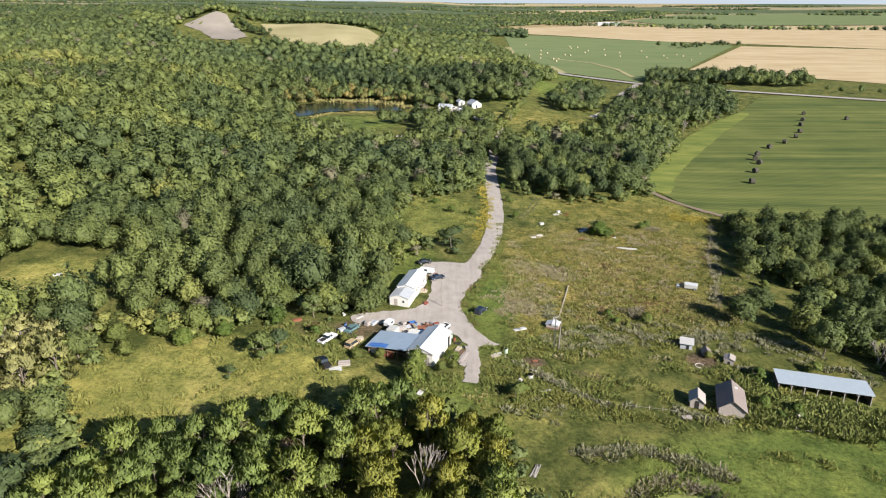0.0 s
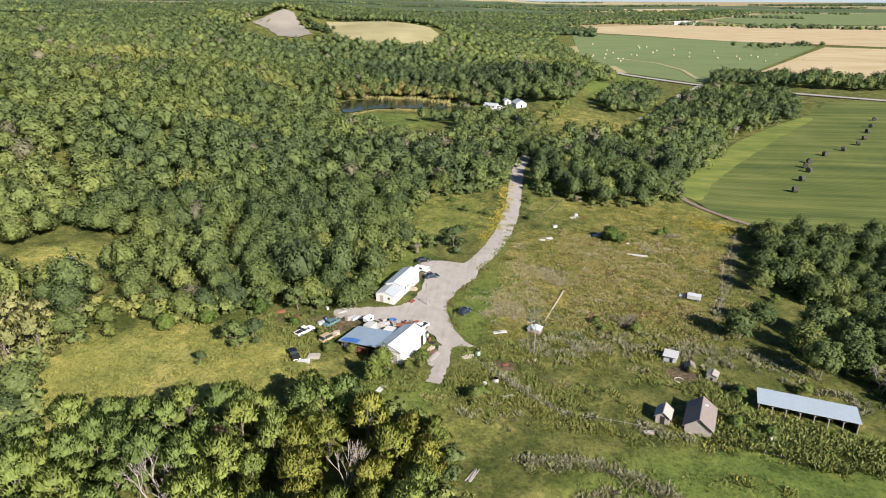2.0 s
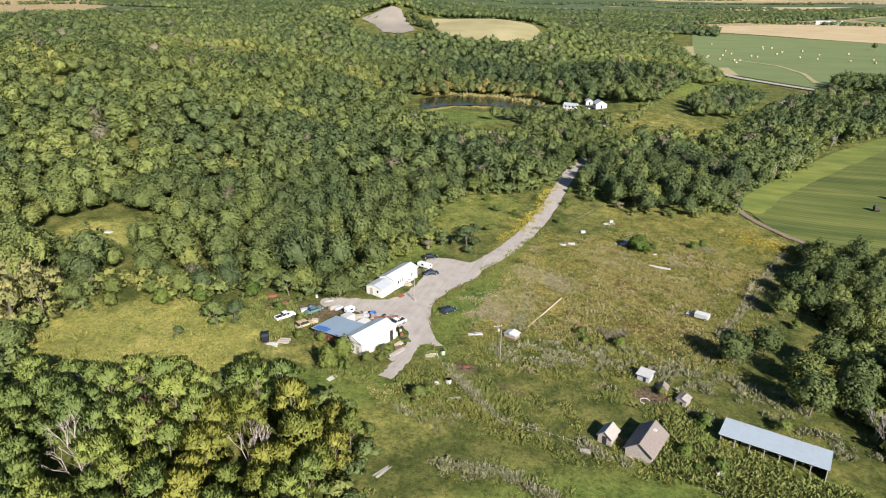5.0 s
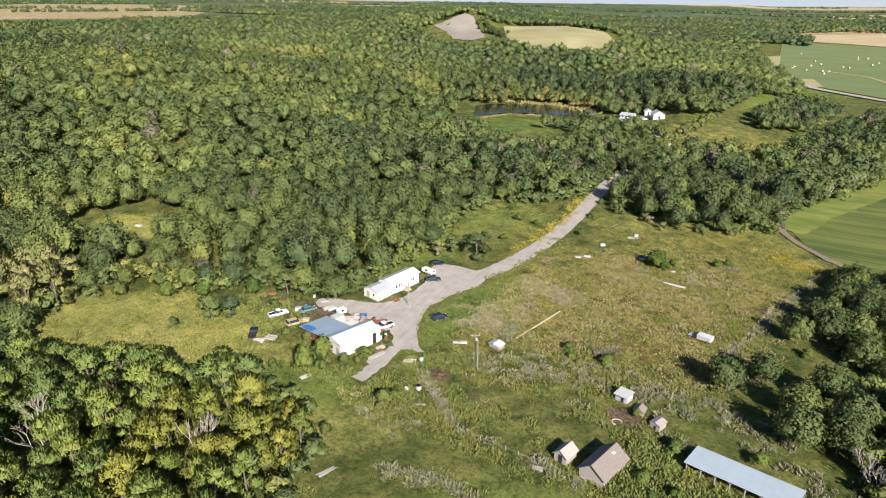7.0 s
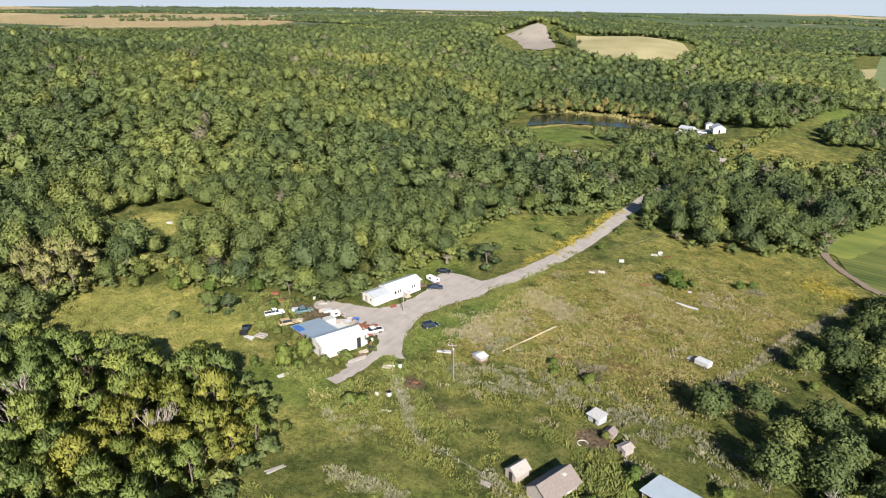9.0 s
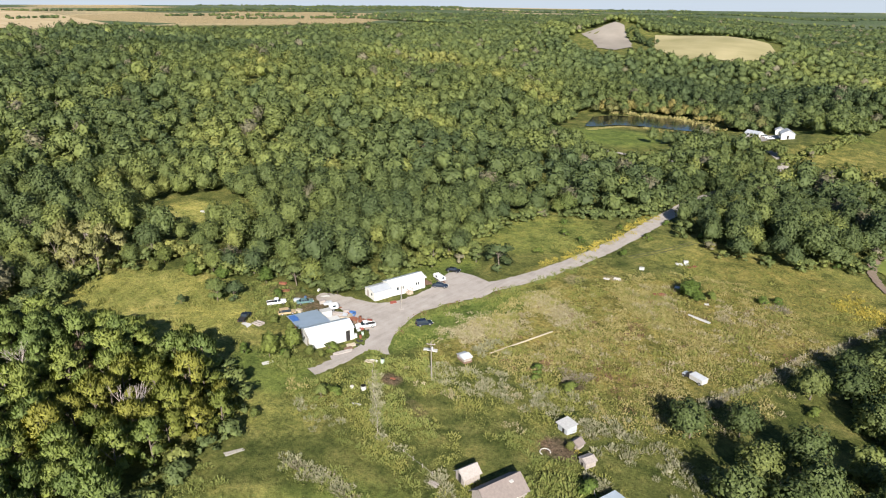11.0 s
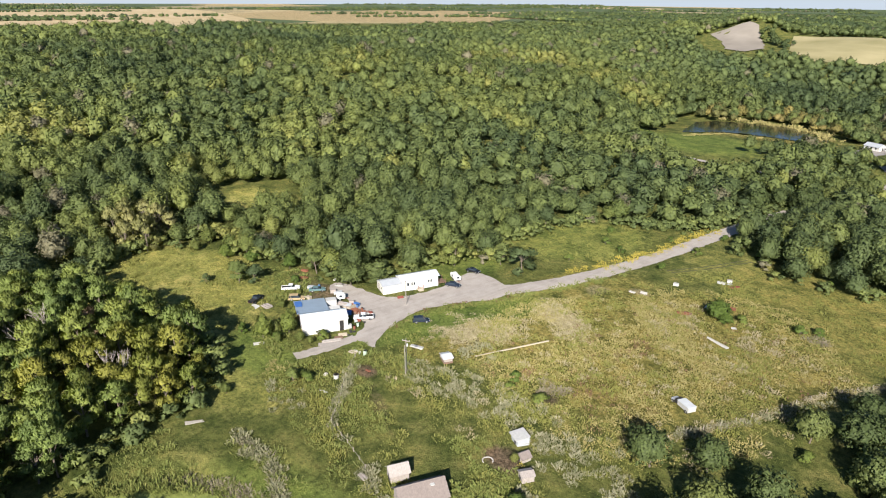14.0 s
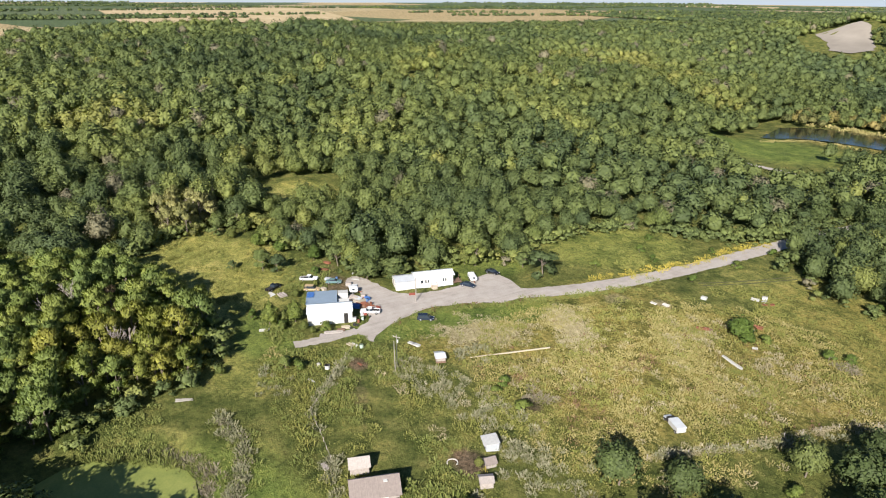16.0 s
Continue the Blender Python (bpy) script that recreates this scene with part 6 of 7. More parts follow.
hoop = thing("hoop", here(55.2, 124.2, 20, lift=0.05), "pale half-buried hoop on bare soil", "hoop")
bm = bmesh.new()
for i in range(12):
    rod(bm, (0.95 * math.cos(i * 0.36), 0.95 * math.sin(i * 0.36), 0.05), (0.95 * math.cos(i * 0.36 + 0.36), 0.95 * math.sin(i * 0.36 + 0.36), 0.05), 0.1, 0.1, 6)
part("ring", bm, MAT_STONE, hoop)


# fences
def fence(pts, gap, label, seed, rails=2, h=1.15):
    t = thing("fence", Matrix(), label, "fence")
    rng = random.Random(seed)
    p = np.array(pts, float)
    s = np.concatenate([[0], np.cumsum(np.hypot(*np.diff(p, axis=0).T))])
    n = int(s[-1] / gap)
    last = None
    for i in range(n + 1):
        k = s[-1] * i / n
        x, y = np.interp(k, s, p[:, 0]), np.interp(k, s, p[:, 1])
        z = ground(x, y)
        bm = bmesh.new()
        rod(bm, (x, y, z - 0.3), (x + rng.uniform(-0.08, 0.08), y + rng.uniform(-0.08, 0.08), z + h), 0.07, 0.06, 6)
        part("post", bm, MAT_OLDWOOD, t)
        if last:
            for j in range(rails):
                bm = bmesh.new()
                zz = h * (0.5 + 0.4 * j)
                rod(bm, (last[0], last[1], last[2] + zz), (x, y, z + zz), 0.012 if rails == 2 else 0.035, None, 4)
                part("rail", bm, MAT_POLE, t)
        last = (x, y, z)


fence([(71.4, 155), (75.6, 168), (79.1, 181), (82.6, 193), (88, 205), (96, 225)], 4.0, "old post and wire fence along the pasture", 1)
fence([(12.5, 123.5), (16, 119.5), (20, 116.0), (24.7, 112.3), (29.5, 107.5), (36, 107), (44, 106)], 2.4, "grey rail fence half sunk in weeds", 2, 1, 0.9)
fence([(60, 103.6), (64, 102.4), (68, 101.2), (73, 100)], 2.4, "grey rail fence beside the barn", 3, 1, 0.9)
fence([(63.5, 124.0), (66, 121.5), (68.5, 118.5)], 2.0, "grey rail fence between hut and shed", 4, 1, 0.9)


# round bales
def bale(x, y, r, mat, label, group, turn):
    bm = bmesh.new()
    rod(bm, (-r * 0.8, 0, r), (r * 0.8, 0, r), r, r, 14)
    bmesh.ops.bevel(bm, geom=[e for e in bm.edges if len(e.link_faces) == 2 and abs(e.link_faces[0].normal.dot(e.link_faces[1].normal)) < 0.3], offset=r * 0.12, segments=1, affect="EDGES")
    ob = part("hay_bale", bm, mat, None)
    ob.matrix_world = here(x, y, turn, lift=0.15)
    tagged(ob, label, "hay bale", group)


MAT_BALE = plain("straw", (0.42, 0.36, 0.22), 0.95, vary=0.2, scale=3)
MAT_OLDHAY = plain("old_hay", (0.06, 0.055, 0.04), 0.95, vary=0.3, scale=3)

for i, (x, y) in enumerate([(137.5, 286.4), (147.6, 306.0), (157.2, 323.3), (159, 332), (164.7, 342.3), (179.4, 360.6), (194.5, 374.4), (209.2, 390.8), (219.6, 406.8), (231.9, 430.0), (242.7, 449.1), (256.5, 474.7), (275.3, 453.7)]):
    bale(x, y, 1.3, MAT_OLDHAY, "dark old round bale in the green field", "bales of the crop field", i * 23)
rng = random.Random(12)
for i in range(30):
    k = rng.random()
    x, y = 115 + 260 * k + rng.uniform(-20, 20), 860 + 260 * rng.random() + 60 * k
    bale(x, y, 1.2, MAT_BALE, "pale round straw bale in the hay field", "bales of the hay field", rng.uniform(0, 180))

# ---- ponds ----
m = Mat("pond_water", 0.04, 0, 0.5)
m.colour((0.016, 0.017, 0.012)).bump(m.noise(1.2, 3), 0.3, 0.12)
MAT_WATER = m.m
m = Mat("duckweed", 0.6, 0, 0.3)
m.colour(m.ramp(m.mix(0.4, m.noise(0.25, 4), m.noise(3, 4)), [(0.3, (0.14, 0.175, 0.045)), (0.55, (0.22, 0.245, 0.065)), (0.75, (0.29, 0.29, 0.09))]))
MAT_DUCKWEED = m.m
MAT_MUD = plain("reddish_mud", (0.16, 0.09, 0.05), 0.9, vary=0.3, scale=0.4)
MAT_REEDBED = field_material("pale_reeds", [(0.3, (0.20, 0.15, 0.06)), (0.7, (0.34, 0.27, 0.11))], (0.1, 0.1, 0.1))


def flat_patch(name, poly, z, material, label, category, seed=1, rag=0.6):
    rng = random.Random(seed)
    bm = bmesh.new()
    vs = []
    for (x0, y0), (x1, y1) in zip(poly, poly[1:] + poly[:1]):
        n = max(1, int(math.hypot(x1 - x0, y1 - y0) / 3))
        for i in range(n):
            k = i / n
            vs.append(bm.verts.new((x0 + (x1 - x0) * k + rng.uniform(-rag, rag), y0 + (y1 - y0) * k + rng.uniform(-rag, rag), z)))
    bm.faces.new(vs)
    if bm.faces[:][0].normal.z < 0:
        bmesh.ops.reverse_faces(bm, faces=bm.faces[:])
    bmesh.ops.triangulate(bm, faces=bm.faces)
    return tagged(part(name, bm, material, None), label, category, kind="structure")


flat_patch("water", POND, POND_Z, MAT_WATER, "dark still pond reflecting the sky", "pond")
ALGAE = [(22.8, 62), (22, 70), (25.5, 77), (30.5, 82), (36, 84.5), (41, 84.5), (45, 81), (44, 71), (38, 62.5), (33, 57.5), (27, 56)]
flat_patch("water", ALGAE, -0.85, MAT_DUCKWEED, "pond covered with bright green duckweed", "pond", 2)


# ---- the neighbouring farm ----
def farm_house(m, label, w, l, eave, ridge, wall, roof):
    t = gable_hut("farm_house", m, label, w, l, eave, ridge, wall, roof, 0.4, "house", 1.0, 2.0, 6)
    for y in (2.0, l / 2, l - 2.0):
        window(t, w / 2, y, 1.0, 1.2, 1.2, "e")
        window(t, -w / 2, y, 1.0, 1.2, 1.2, "w")


farm_house(here(20.5, 446, 20, lift=0.1), "white farmhouse with a grey gabled roof", 7, 9, 2.8, 4.8, MAT_WHITE, MAT_GREYROOF)
farm_house(here(4, 456, 70, lift=0.0), "low white farm building among trees", 5, 9, 2.4, 3.8, MAT_WHITE, MAT_GREYROOF)
farm_house(here(11, 468, 15, lift=0.0), "low pale farm outbuilding among trees", 4.5, 6, 2.4, 3.6, MAT_WHITE, MAT_GREYROOF)
drape("yard", [(-4, 436), (-6, 458), (4, 466), (18, 462), (14, 448), (8, 434)], MAT_GRAVEL, 0.3, 4, "pale gravel yard of the neighbouring farm", "yard", 0.5)
car("pickup_truck", here(11, 447, 10, lift=0.3), MAT_WHITEPAINT, "white pickup in the neighbouring farmyard", "pickup")
car("car", here(6, 458, 60, lift=0.3), MAT_WHITEPAINT, "white car in the neighbouring farmyard", "suv")
ribbon("track", [(196, 706), (200, 790), (186, 868), (140, 930)], 5, MAT_PALE, 0.8, "pale trodden track across the hay field", 0.6, 16)
farm_house(here(494, 1978, 80, lift=0.5), "long white farm building far across the fields", 18, 60, 6, 9, MAT_WHITE, MAT_WHITEROOF)

# ---- distance: fields and tree belts to the horizon ----
BELT = [dome_arrays(np.random.RandomState(80 + i), 7.5, 9.5, 0.0, 6, 10, 1.4, 0, deep=0.3, soft=0.3, rough=0.25, inner=0.95) for i in range(5)]
nrng = np.random.RandomState(9)
spots = []
for i in range(60):
    az, r = radians(nrng.uniform(-36, 96)), nrng.uniform(1750, 4700)
    n, turn = nrng.randint(30, 110), nrng.uniform(-0.25, 0.25)
    cx, cy = -math.sin(az) * r, math.cos(az) * r
    ux, uy = math.cos(az + turn), math.sin(az + turn)
    n *= 2
    k = nrng.uniform(-1, 1, n) * n * 2.2
    j = nrng.uniform(-1, 1, n) * nrng.uniform(8, 40)
    spots.append(np.stack([cx + ux * k - uy * j, cy + uy * k + ux * j], -1))
spots.append(np.stack([nrng.uniform(-1910, -1830, 200), nrng.uniform(-60, 440, 200)], -1))
woods("far_woods", np.concatenate(spots), BELT, 18, "far belts of dark trees across the plain", 0.9, -0.2)
W_FARHILL = [(-60, 1300), (150, 1250), (160, 1500), (60, 1900), (-300, 2300), (-900, 2300), (-1400, 1500), (-700, 1350)]
woods("far_woods", in_view(scatter(W_FARHILL, 13.5, 33)), BELT, 19, "distant wooded hills", 1.1, -0.16)
woods("far_woods", scatter([(69, 1840), (275, 2025), (575, 2260), (899, 2800), (700, 2790), (462, 2760), (288, 2640), (0, 2500), (-200, 2200)], 14, 34), BELT, 35, "dark band of woods beyond the stubble", 1.1, -0.08)
drape("stubble_field", [(300, 2690), (480, 2800), (830, 3300), (220, 3220)], MAT_STUBBLE, 1.4, 90, "far golden stubble field beyond the woods")
hedge = np.concatenate([np.stack([np.linspace(-252, -206, 26), np.linspace(846, 788, 26)], -1) + nrng.normal(0, 6, (26, 2)), np.stack([np.linspace(368, 505, 40), np.linspace(1130, 1222, 40)], -1) + nrng.normal(0, 14, (40, 2)), np.stack([np.linspace(-680, -1250, 24), np.linspace(300, 330, 24)], -1) + nrng.normal(0, 16, (24, 2)), np.stack([np.linspace(345, 620, 25), np.linspace(600, 470, 25)], -1) + nrng.normal(0, 5, (25, 2))])
woods("far_woods", hedge, MID, 21, "scattered trees and scrub between fields", 0.8, -0.1)


# ---- weeds, brush and flowers ----
def leaf_stuff(name, c0, c1, c2):
    m = Mat(name, 0.8, 0, 0.15)
    isl = m.t.nodes.new("ShaderNodeNewGeometry").outputs["Random Per Island"]
    m.colour(m.mix(0.62, m.ramp(isl, [(0.0, c0), (0.5, c1), (1.0, c2)]), m.ramp(m.noise(0.8, 4), [(0.32, c0), (0.5, c1), (0.68, c2)])))
    return m.m


MAT_SILVER = leaf_stuff("silver_willow", (0.115, 0.125, 0.058), (0.20, 0.197, 0.11), (0.36, 0.34, 0.235))
MAT_WEED = leaf_stuff("green_weeds", (0.09, 0.118, 0.03), (0.15, 0.172, 0.046), (0.225, 0.225, 0.075))
MAT_DRYWEED = leaf_stuff("dry_weeds", (0.175, 0.156, 0.055), (0.265, 0.232, 0.087), (0.36, 0.312, 0.147))
MAT_PALEWEED = leaf_stuff("pale_weeds", (0.18, 0.155, 0.082), (0.28, 0.245, 0.145), (0.40, 0.35, 0.23))
MAT_RUSTWEED = leaf_stuff("rusty_weeds", (0.09, 0.05, 0.03), (0.15, 0.09, 0.05), (0.22, 0.15, 0.08))
MAT_OLIVEWEED = leaf_stuff("olive_weeds", (0.125, 0.138, 0.034), (0.178, 0.182, 0.047), (0.23, 0.218, 0.07))
MAT_GOLD = leaf_stuff("goldenrod", (0.14, 0.16, 0.035), (0.30, 0.25, 0.05), (0.46, 0.36, 0.07))
MAT_TWIGS = leaf_stuff("grey_twigs", (0.11, 0.095, 0.055), (0.19, 0.165, 0.11), (0.30, 0.265, 0.20))


# strips that are kept short: centre, half-widths, turn
MOWN = [(30.4, 154.2, 11.5, 1.3, 73.5), (57.6, 196.5, 4.5, 1.4, -12), (68, 166.6, 4.5, 3, -20), (25.2, 139.2, 3, 2.6, 0), (18.8, 122.6, 3.2, 2.4, 0), (56.6, 126.4, 4.2, 3.2, 0), (49.3, 146.6, 2.6, 2, 0), (33, 120.5, 17, 3.2, -9), (50, 118, 8, 4, 0), (10, 98, 12, 6, -35), (19, 88, 5, 9, 0), (40, 98, 22, 3.2, -6), (70, 96, 20, 4, -10)]


def tufts(name, spots, tall, wide, blades, material, label, seed, category="weeds", lean=0.5, thin=0.12, mosaic=0.0):
    """Many clumps of weeds as one mesh: each a spray of narrow leaf cards."""
    rng = np.random.RandomState(seed)
    spots = spots[~inside(YARD, spots[:, 0], spots[:, 1]) & ~inside(SPUR, spots[:, 0], spots[:, 1])]
    mown = sum(ell(spots[:, 0], spots[:, 1], *e) for e in MOWN)
    spots = spots[mown < rng.uniform(0.1, 0.9, len(spots))]
    if mosaic:
        spots = spots[rng.uniform(0, 1, len(spots)) < np.clip((fuzz(spots[:, 0], spots[:, 1], mosaic, seed) - 0.3) * 2.6, 0.1, 1)]
    n = len(spots) * blades
    base = np.repeat(spots, blades, 0)
    k = np.repeat(rng.uniform(0.55, 1.3, len(spots)), blades)[:, None]
    a = rng.uniform(0, 6.28, n)
    r = wide * np.sqrt(rng.uniform(0, 1, n))[:, None] * k
    x, y = base[:, 0:1] + np.cos(a)[:, None] * r, base[:, 1:2] + np.sin(a)[:, None] * r
    z = height(x, y) - 0.05
    p = np.concatenate([x, y, z], 1)
    tip = np.stack([np.cos(a) * lean + rng.normal(0, 0.3, n), np.sin(a) * lean + rng.normal(0, 0.3, n), np.ones(n)], -1) * tall * k * rng.uniform(0.5, 1.1, (n, 1)) * (1.1 - 0.5 * r / (wide * 1.3))
    side = np.cross(tip, rng.normal(size=(n, 3)))
    side *= (thin * k * rng.uniform(0.6, 1.3, (n, 1))) / np.linalg.norm(side, axis=1)[:, None]
    low, top = p + tip * rng.uniform(0.0, 0.5, (n, 1)), p + tip * rng.uniform(0.62, 1.0, (n, 1))
    v = np.stack([low - side * 0.6, low + side * 0.6, top + side, top - side * 0.7], 1).reshape(-1, 3)
    me = mesh_from(name, v, np.arange(n * 4).reshape(-1, 4), [material])
    return tagged(new(name, me), label, category, kind="stuff")


def along(pts, n, width, seed):
    rng = np.random.RandomState(seed)
    p = np.array(pts, float)
    s = np.concatenate([[0], np.cumsum(np.hypot(*np.diff(p, axis=0).T))])
    k = rng.uniform(0, s[-1], n)
    return np.stack([np.interp(k, s, p[:, 0]), np.interp(k, s, p[:, 1])], -1) + rng.normal(0, width / 2, (n, 2))


def blob(cx, cy, a, b, n, seed):
    rng = np.random.RandomState(seed)
    t, r = rng.uniform(0, 6.28, n), np.sqrt(rng.uniform(0, 1, n))
    return np.stack([cx + a * r * np.cos(t), cy + b * r * np.sin(t)], -1)


cat = np.concatenate
# brush ring round the duckweed pond and along the old fence rows
ring = [(18.4, 89.6), (22, 91.5), (27, 92.8), (33, 93.2), (38.5, 92.3), (43, 90), (47, 86.5)]
tufts("silver_brush", cat([along(ring, 84, 1.8, 1), along([(13.8, 122), (19.7, 116.8), (25, 112), (30, 107.5), (36, 106.5)], 46, 1.0, 2), blob(30, 132, 9, 6, 34, 3), blob(40, 137, 9, 6, 44, 4), along([(66, 140), (74, 136.5), (80, 131), (87, 125), (94, 120)], 60, 5.0, 5), blob(55, 139, 11, 6, 34, 6), blob(62, 134, 8, 5, 30, 50), blob(18, 104, 7, 5, 12, 7), along([(63, 124), (69, 122)], 14, 1.4, 8), along([(44, 106), (52, 103)], 18, 1.6, 9), along([(71, 155), (80, 178), (89, 204), (96, 225)], 60, 0.8, 72), blob(27, 147, 5, 4, 22, 51)]), 0.95, 0.85, 60, MAT_SILVER, "silvery grey-green brush in rows and clumps", 41, "brush", 0.45, 0.085)
tufts("twig_brush", cat([along([(25.5, 79), (30, 84), (36, 86.8), (42, 85.5), (45.5, 82.5)], 60, 1.8, 10), blob(47, 150, 4, 3, 22, 11), blob(72, 217, 3, 2, 16, 12), along(ring, 16, 1.8, 13), blob(48.5, 147, 2.5, 2.0, 16, 14)]), 1.0, 0.8, 40, MAT_TWIGS, "grey-brown half-bare brush and twigs", 42, "brush", 0.6, 0.07)
tufts("green_weeds", cat([blob(30, 113, 8, 4, 70, 15), blob(64, 108, 9, 5, 120, 16), along([(60, 108), (68, 112), (78, 110), (88, 108)], 110, 2.0, 17), along([(6, 137), (5.5, 150), (9, 164), (13, 178), (17, 195), (19.5, 215)], 110, 2.0, 18), blob(0, 112, 10, 4, 60, 19), blob(22, 125, 9, 8, 90, 20), along([(8, 128), (13, 121), (16, 112)], 40, 3, 21), blob(55, 122, 8, 6, 80, 22), blob(-30, 128, 12, 8, 90, 23), blob(36, 103, 12, 4, 40, 24), blob(15, 106, 6, 6, 40, 25), along(ring, 60, 3.4, 52), along([(23, 73), (26, 79), (31, 84), (37, 86)], 70, 2.4, 53), blob(18, 78, 6, 6, 60, 54)]), 0.8, 0.9, 44, MAT_WEED, "tall green weeds and thistles", 43, "weeds", 0.5, 0.09)
tufts("nettles", cat([along([(60, 107.5), (66, 110), (74, 108.5), (83, 105.5), (88, 104)], 150, 3.2, 55), blob(58.5, 111.5, 4, 4, 80, 56), blob(66, 106.5, 10, 4, 220, 59), blob(78, 103, 10, 4, 160, 45), blob(62, 116, 3, 5, 40, 57)]), 1.35, 1.0, 50, MAT_WEED, "head-high green nettles and weeds before the pole shed", 49, "weeds", 0.45, 0.11)
tufts("dry_weeds", cat([blob(21, 154, 6.5, 9, 200, 26), blob(28, 175, 8, 5, 160, 27), blob(50, 170, 34, 32, 3600, 28), blob(60, 205, 28, 22, 1500, 29), blob(8, 108, 6, 4, 40, 30), blob(40, 190, 20, 14, 260, 31), blob(62, 148, 12, 8, 120, 32)]), 0.6, 0.9, 18, MAT_DRYWEED, "pale dry seeding weeds", 44, "weeds", 0.6, 0.105, 14.0)
tufts("meadow_grass", cat([blob(-48, 100, 26, 18, 600, 33), blob(45, 120, 45, 34, 2400, 34), blob(80, 235, 40, 24, 1100, 35), blob(-2, 222, 16, 28, 400, 36), blob(70, 92, 30, 14, 500, 37), blob(50, 180, 40, 40, 1800, 38)]), 0.32, 0.9, 12, MAT_OLIVEWEED, "rough tufted meadow grass", 45, "grass", 0.6, 0.11, 16.0)
tufts("weed_clumps", cat([blob(50, 168, 34, 34, 420, 81), blob(60, 212, 34, 24, 260, 82), blob(40, 118, 34, 16, 260, 83), blob(-44, 106, 30, 20, 160, 84), blob(70, 98, 22, 10, 110, 85), blob(24, 145, 12, 14, 70, 86), blob(-4, 222, 14, 26, 90, 87)]), 0.9, 1.15, 40, MAT_OLIVEWEED, "rounded clumps of rank yellow-green weeds", 57, "weeds", 0.4, 0.11, 9.0)
tufts("seeding_weeds", cat([blob(52, 172, 34, 32, 200, 88), blob(60, 200, 26, 12, 120, 89), blob(34, 128, 16, 10, 40, 90)]), 0.9, 1.0, 40, MAT_PALEWEED, "pale clumps of seeding weeds", 58, "weeds", 0.4, 0.09, 8.0)
tufts("fence_grass", along([(71, 155), (76, 168), (79.5, 181), (83, 193), (88.5, 205), (96, 225)], 230, 0.9, 91), 0.5, 0.7, 30, MAT_PALEWEED, "pale uncut grass along the fence", 59, "grass", 0.5, 0.08)
tufts("pale_weeds", cat([along([(20, 178), (28, 175.5), (36, 171)], 340, 4.6, 73), along([(17, 147), (20, 153), (24, 161)], 340, 6.0, 74)]), 0.5, 1.0, 44, MAT_PALEWEED, "pale bleached weeds on the old garden plots", 53, "weeds", 0.5, 0.09)
tufts("rusty_weeds", cat([blob(44, 165, 22, 24, 170, 60), blob(58, 195, 24, 18, 90, 61), blob(52, 152, 14, 8, 90, 62), along([(6, 138), (5, 150), (8, 163), (12, 177)], 50, 1.6, 63)]), 0.65, 0.8, 18, MAT_RUSTWEED, "reddish-brown dock and dead weeds", 51, "weeds", 0.6, 0.1, 11.0)
tufts("olive_weeds", cat([blob(46, 172, 34, 34, 1200, 64), blob(70, 225, 40, 22, 800, 65), blob(-46, 104, 30, 20, 600, 66), blob(24, 118, 16, 14, 300, 67), blob(56, 140, 16, 8, 300, 68)]), 0.65, 0.9, 20, MAT_OLIVEWEED, "yellow-green meadow weeds in patches", 52, "weeds", 0.6, 0.11, 12.0)
tufts("goldenrod", cat([along([(9, 200), (12.5, 212), (14.5, 225), (15.5, 240), (14.5, 255), (16, 270)], 170, 2.6, 39), blob(90, 232, 8, 5, 90, 40), along([(84, 240), (92, 231), (99, 223)], 60, 4, 75), blob(59, 127.5, 1.2, 1.2, 10, 44)]), 0.8, 0.8, 22, MAT_GOLD, "yellow flowering goldenrod along the lane", 46, "flowers")
tufts("reeds", along([(20.5, 68), (22, 72), (25, 77), (28.5, 80.5), (31, 82)], 60, 1.5, 58), 1.9, 0.9, 30, MAT_WEED, "dark green rushes on the bank of the duckweed pond", 50, "reeds", 0.25, 0.07)
tufts("reeds", cat([along([(-108, 490), (-85, 496), (-60, 492), (-38, 482), (-20, 456)], 90, 6, 41), along([(-90, 418), (-83, 431), (-76, 445), (-60, 446), (-44, 437), (-24, 434)], 0, 2.0, 42)]), 2.4, 1.8, 14, MAT_DRYWEED, "tall pale reeds round the pond", 47, "reeds", 0.3, 0.45)
tufts("reeds", along([(-90, 418), (-83, 431), (-76, 445), (-60, 446), (-44, 437), (-24, 434)], 80, 2.4, 42), 0.7, 1.6, 14, MAT_DRYWEED, "low pale sedge on the near bank of the pond", 48, "reeds", 0.3, 0.4)
woods("willow_scrub", cat([along([(-124, 482), (-112, 500), (-85, 507), (-58, 505), (-32, 497), (-10, 476)], 62, 13, 43), along([(-108, 510), (-80, 516), (-50, 512)], 30, 6, 70)]), MID, 22, "yellow-brown willow trees behind the pond", 0.8, 0.1, MAT_WILLOW, 0.25)
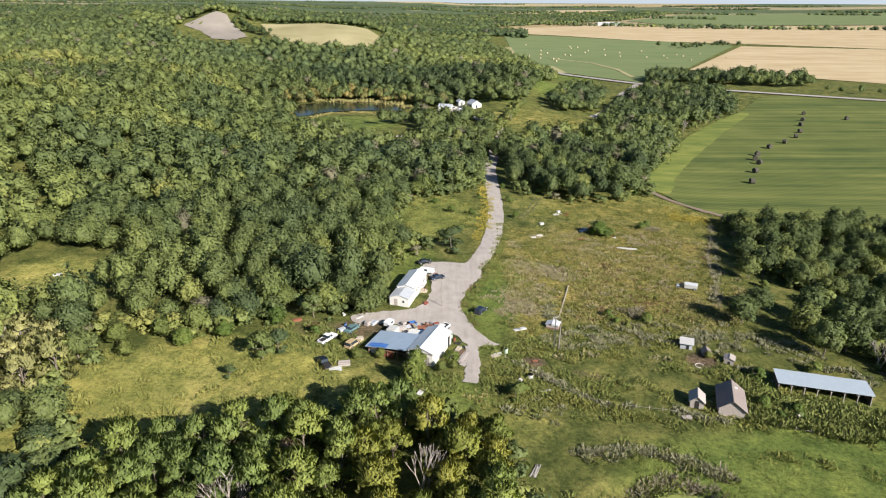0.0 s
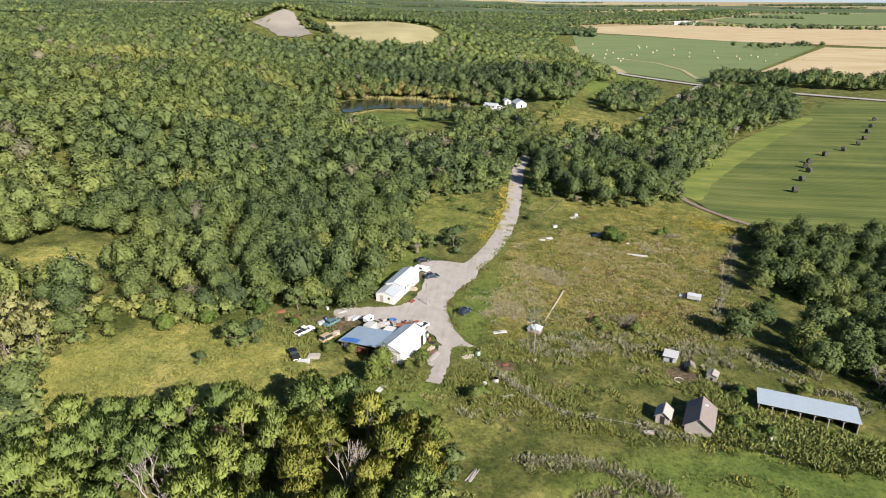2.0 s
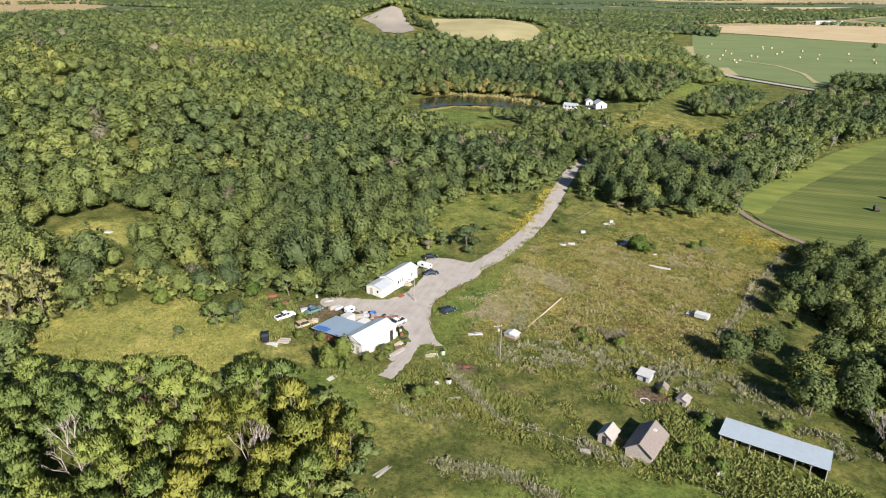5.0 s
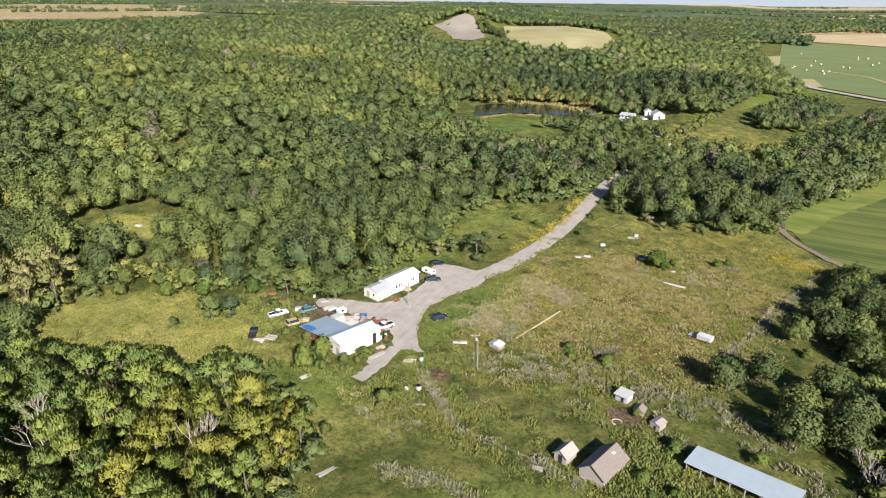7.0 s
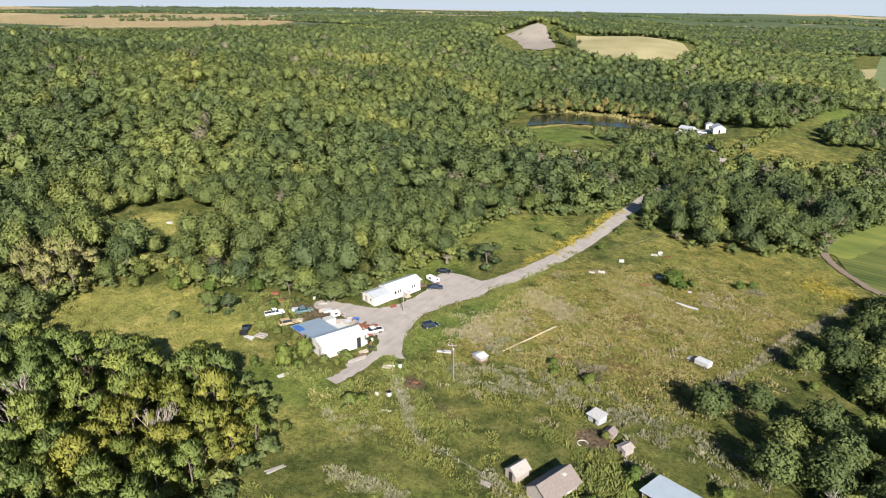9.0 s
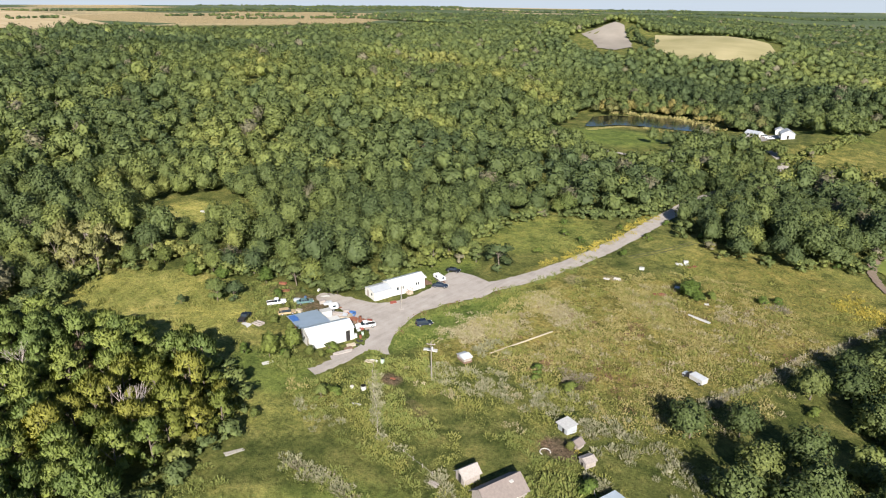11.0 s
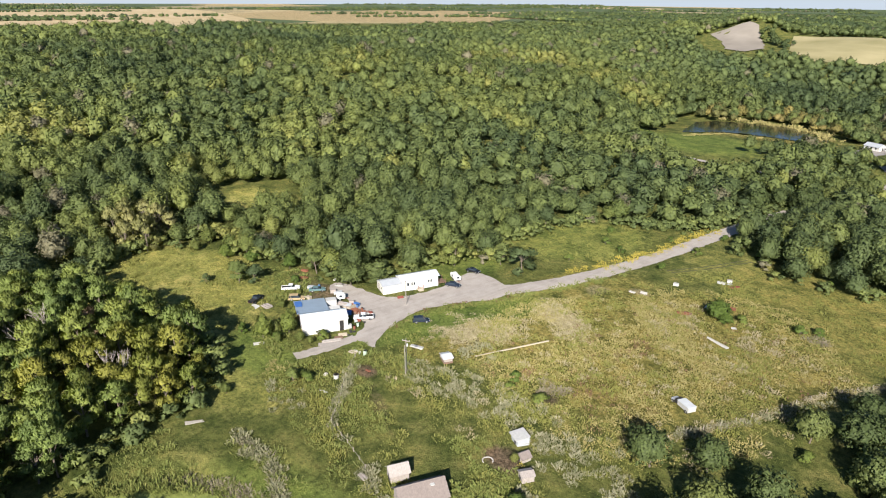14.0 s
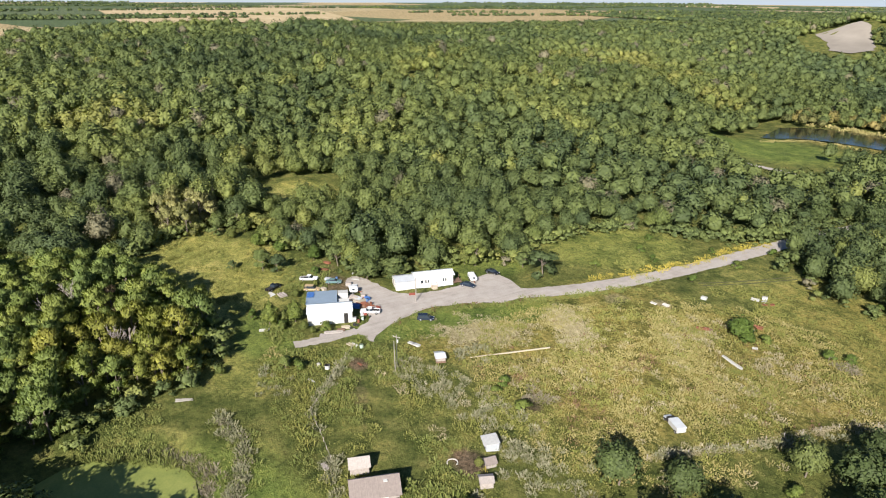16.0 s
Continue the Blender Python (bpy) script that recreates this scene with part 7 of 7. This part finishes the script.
woods("willow_scrub", cat([along([(-40, 395), (-25, 405), (-14, 415)], 14, 5, 44), along([(0, 400), (14, 410), (30, 402)], 10, 6, 46), along([(-20, 470), (-2, 474), (14, 480), (30, 474)], 26, 6, 71)]), MID, 23, "green willows round the neighbouring farm", 0.75, 0.1)


# ---- dead trees ----
def dead_tree(x, y, tall, seed, label, spread=0.5):
    t = thing("dead_tree", here(x, y, seed * 40), label, "tree")
    rng = random.Random(seed)
    bm = bmesh.new()
    def grow(p, d, ln, r, n):
        q = p + d * ln
        rod(bm, p, q, r, r * 0.65, 5)
        if n:
            for _ in range(3):
                e = (d + Vector((rng.uniform(-spread, spread), rng.uniform(-spread, spread), rng.uniform(-0.1, 0.35)))).normalized()
                grow(q, e, ln * rng.uniform(0.6, 0.85), r * 0.6, n - 1)
    for i in range(3):
        grow(Vector((rng.uniform(-0.5, 0.5), rng.uniform(-0.5, 0.5), -0.2)), Vector((rng.uniform(-0.35, 0.35), rng.uniform(-0.35, 0.35), 1)).normalized(), tall * 0.3, 0.13, 3)
    part("crown", bm, MAT_DEADWOOD, t)


dead_tree(96.5, 127.5, 8.0, 1, "bare bleached dead birch beside the oaks")
dead_tree(98, 125, 7.0, 2, "bare bleached dead birch beside the oaks")
dead_tree(-4, 78.5, 12.0, 3, "bare grey dead poplar within the grove", 0.35)
dead_tree(-31, 71.5, 12.0, 4, "bare grey dead poplar within the grove", 0.6)
dead_tree(-28, 68.5, 11.5, 5, "bare grey dead poplar within the grove", 0.6)
dead_tree(-82, 108, 10.5, 6, "bleached dead tree at the edge of the woods", 0.4)
dead_tree(-79, 105, 10.0, 7, "bleached dead tree at the edge of the woods", 0.4)
dead_tree(-86, 112, 10.0, 8, "bleached dead tree at the edge of the woods", 0.4)
dead_tree(106, 322, 9.5, 9, "bare grey dead tree at the edge of the lane woods", 0.45)
dead_tree(114, 340, 9.5, 10, "bare grey dead tree at the edge of the lane woods", 0.45)
dead_tree(119, 350, 9.5, 11, "bare grey dead tree at the edge of the lane woods", 0.45)
dead_tree(146, 404, 9.5, 12, "bare grey dead tree at the edge of the lane woods", 0.45)
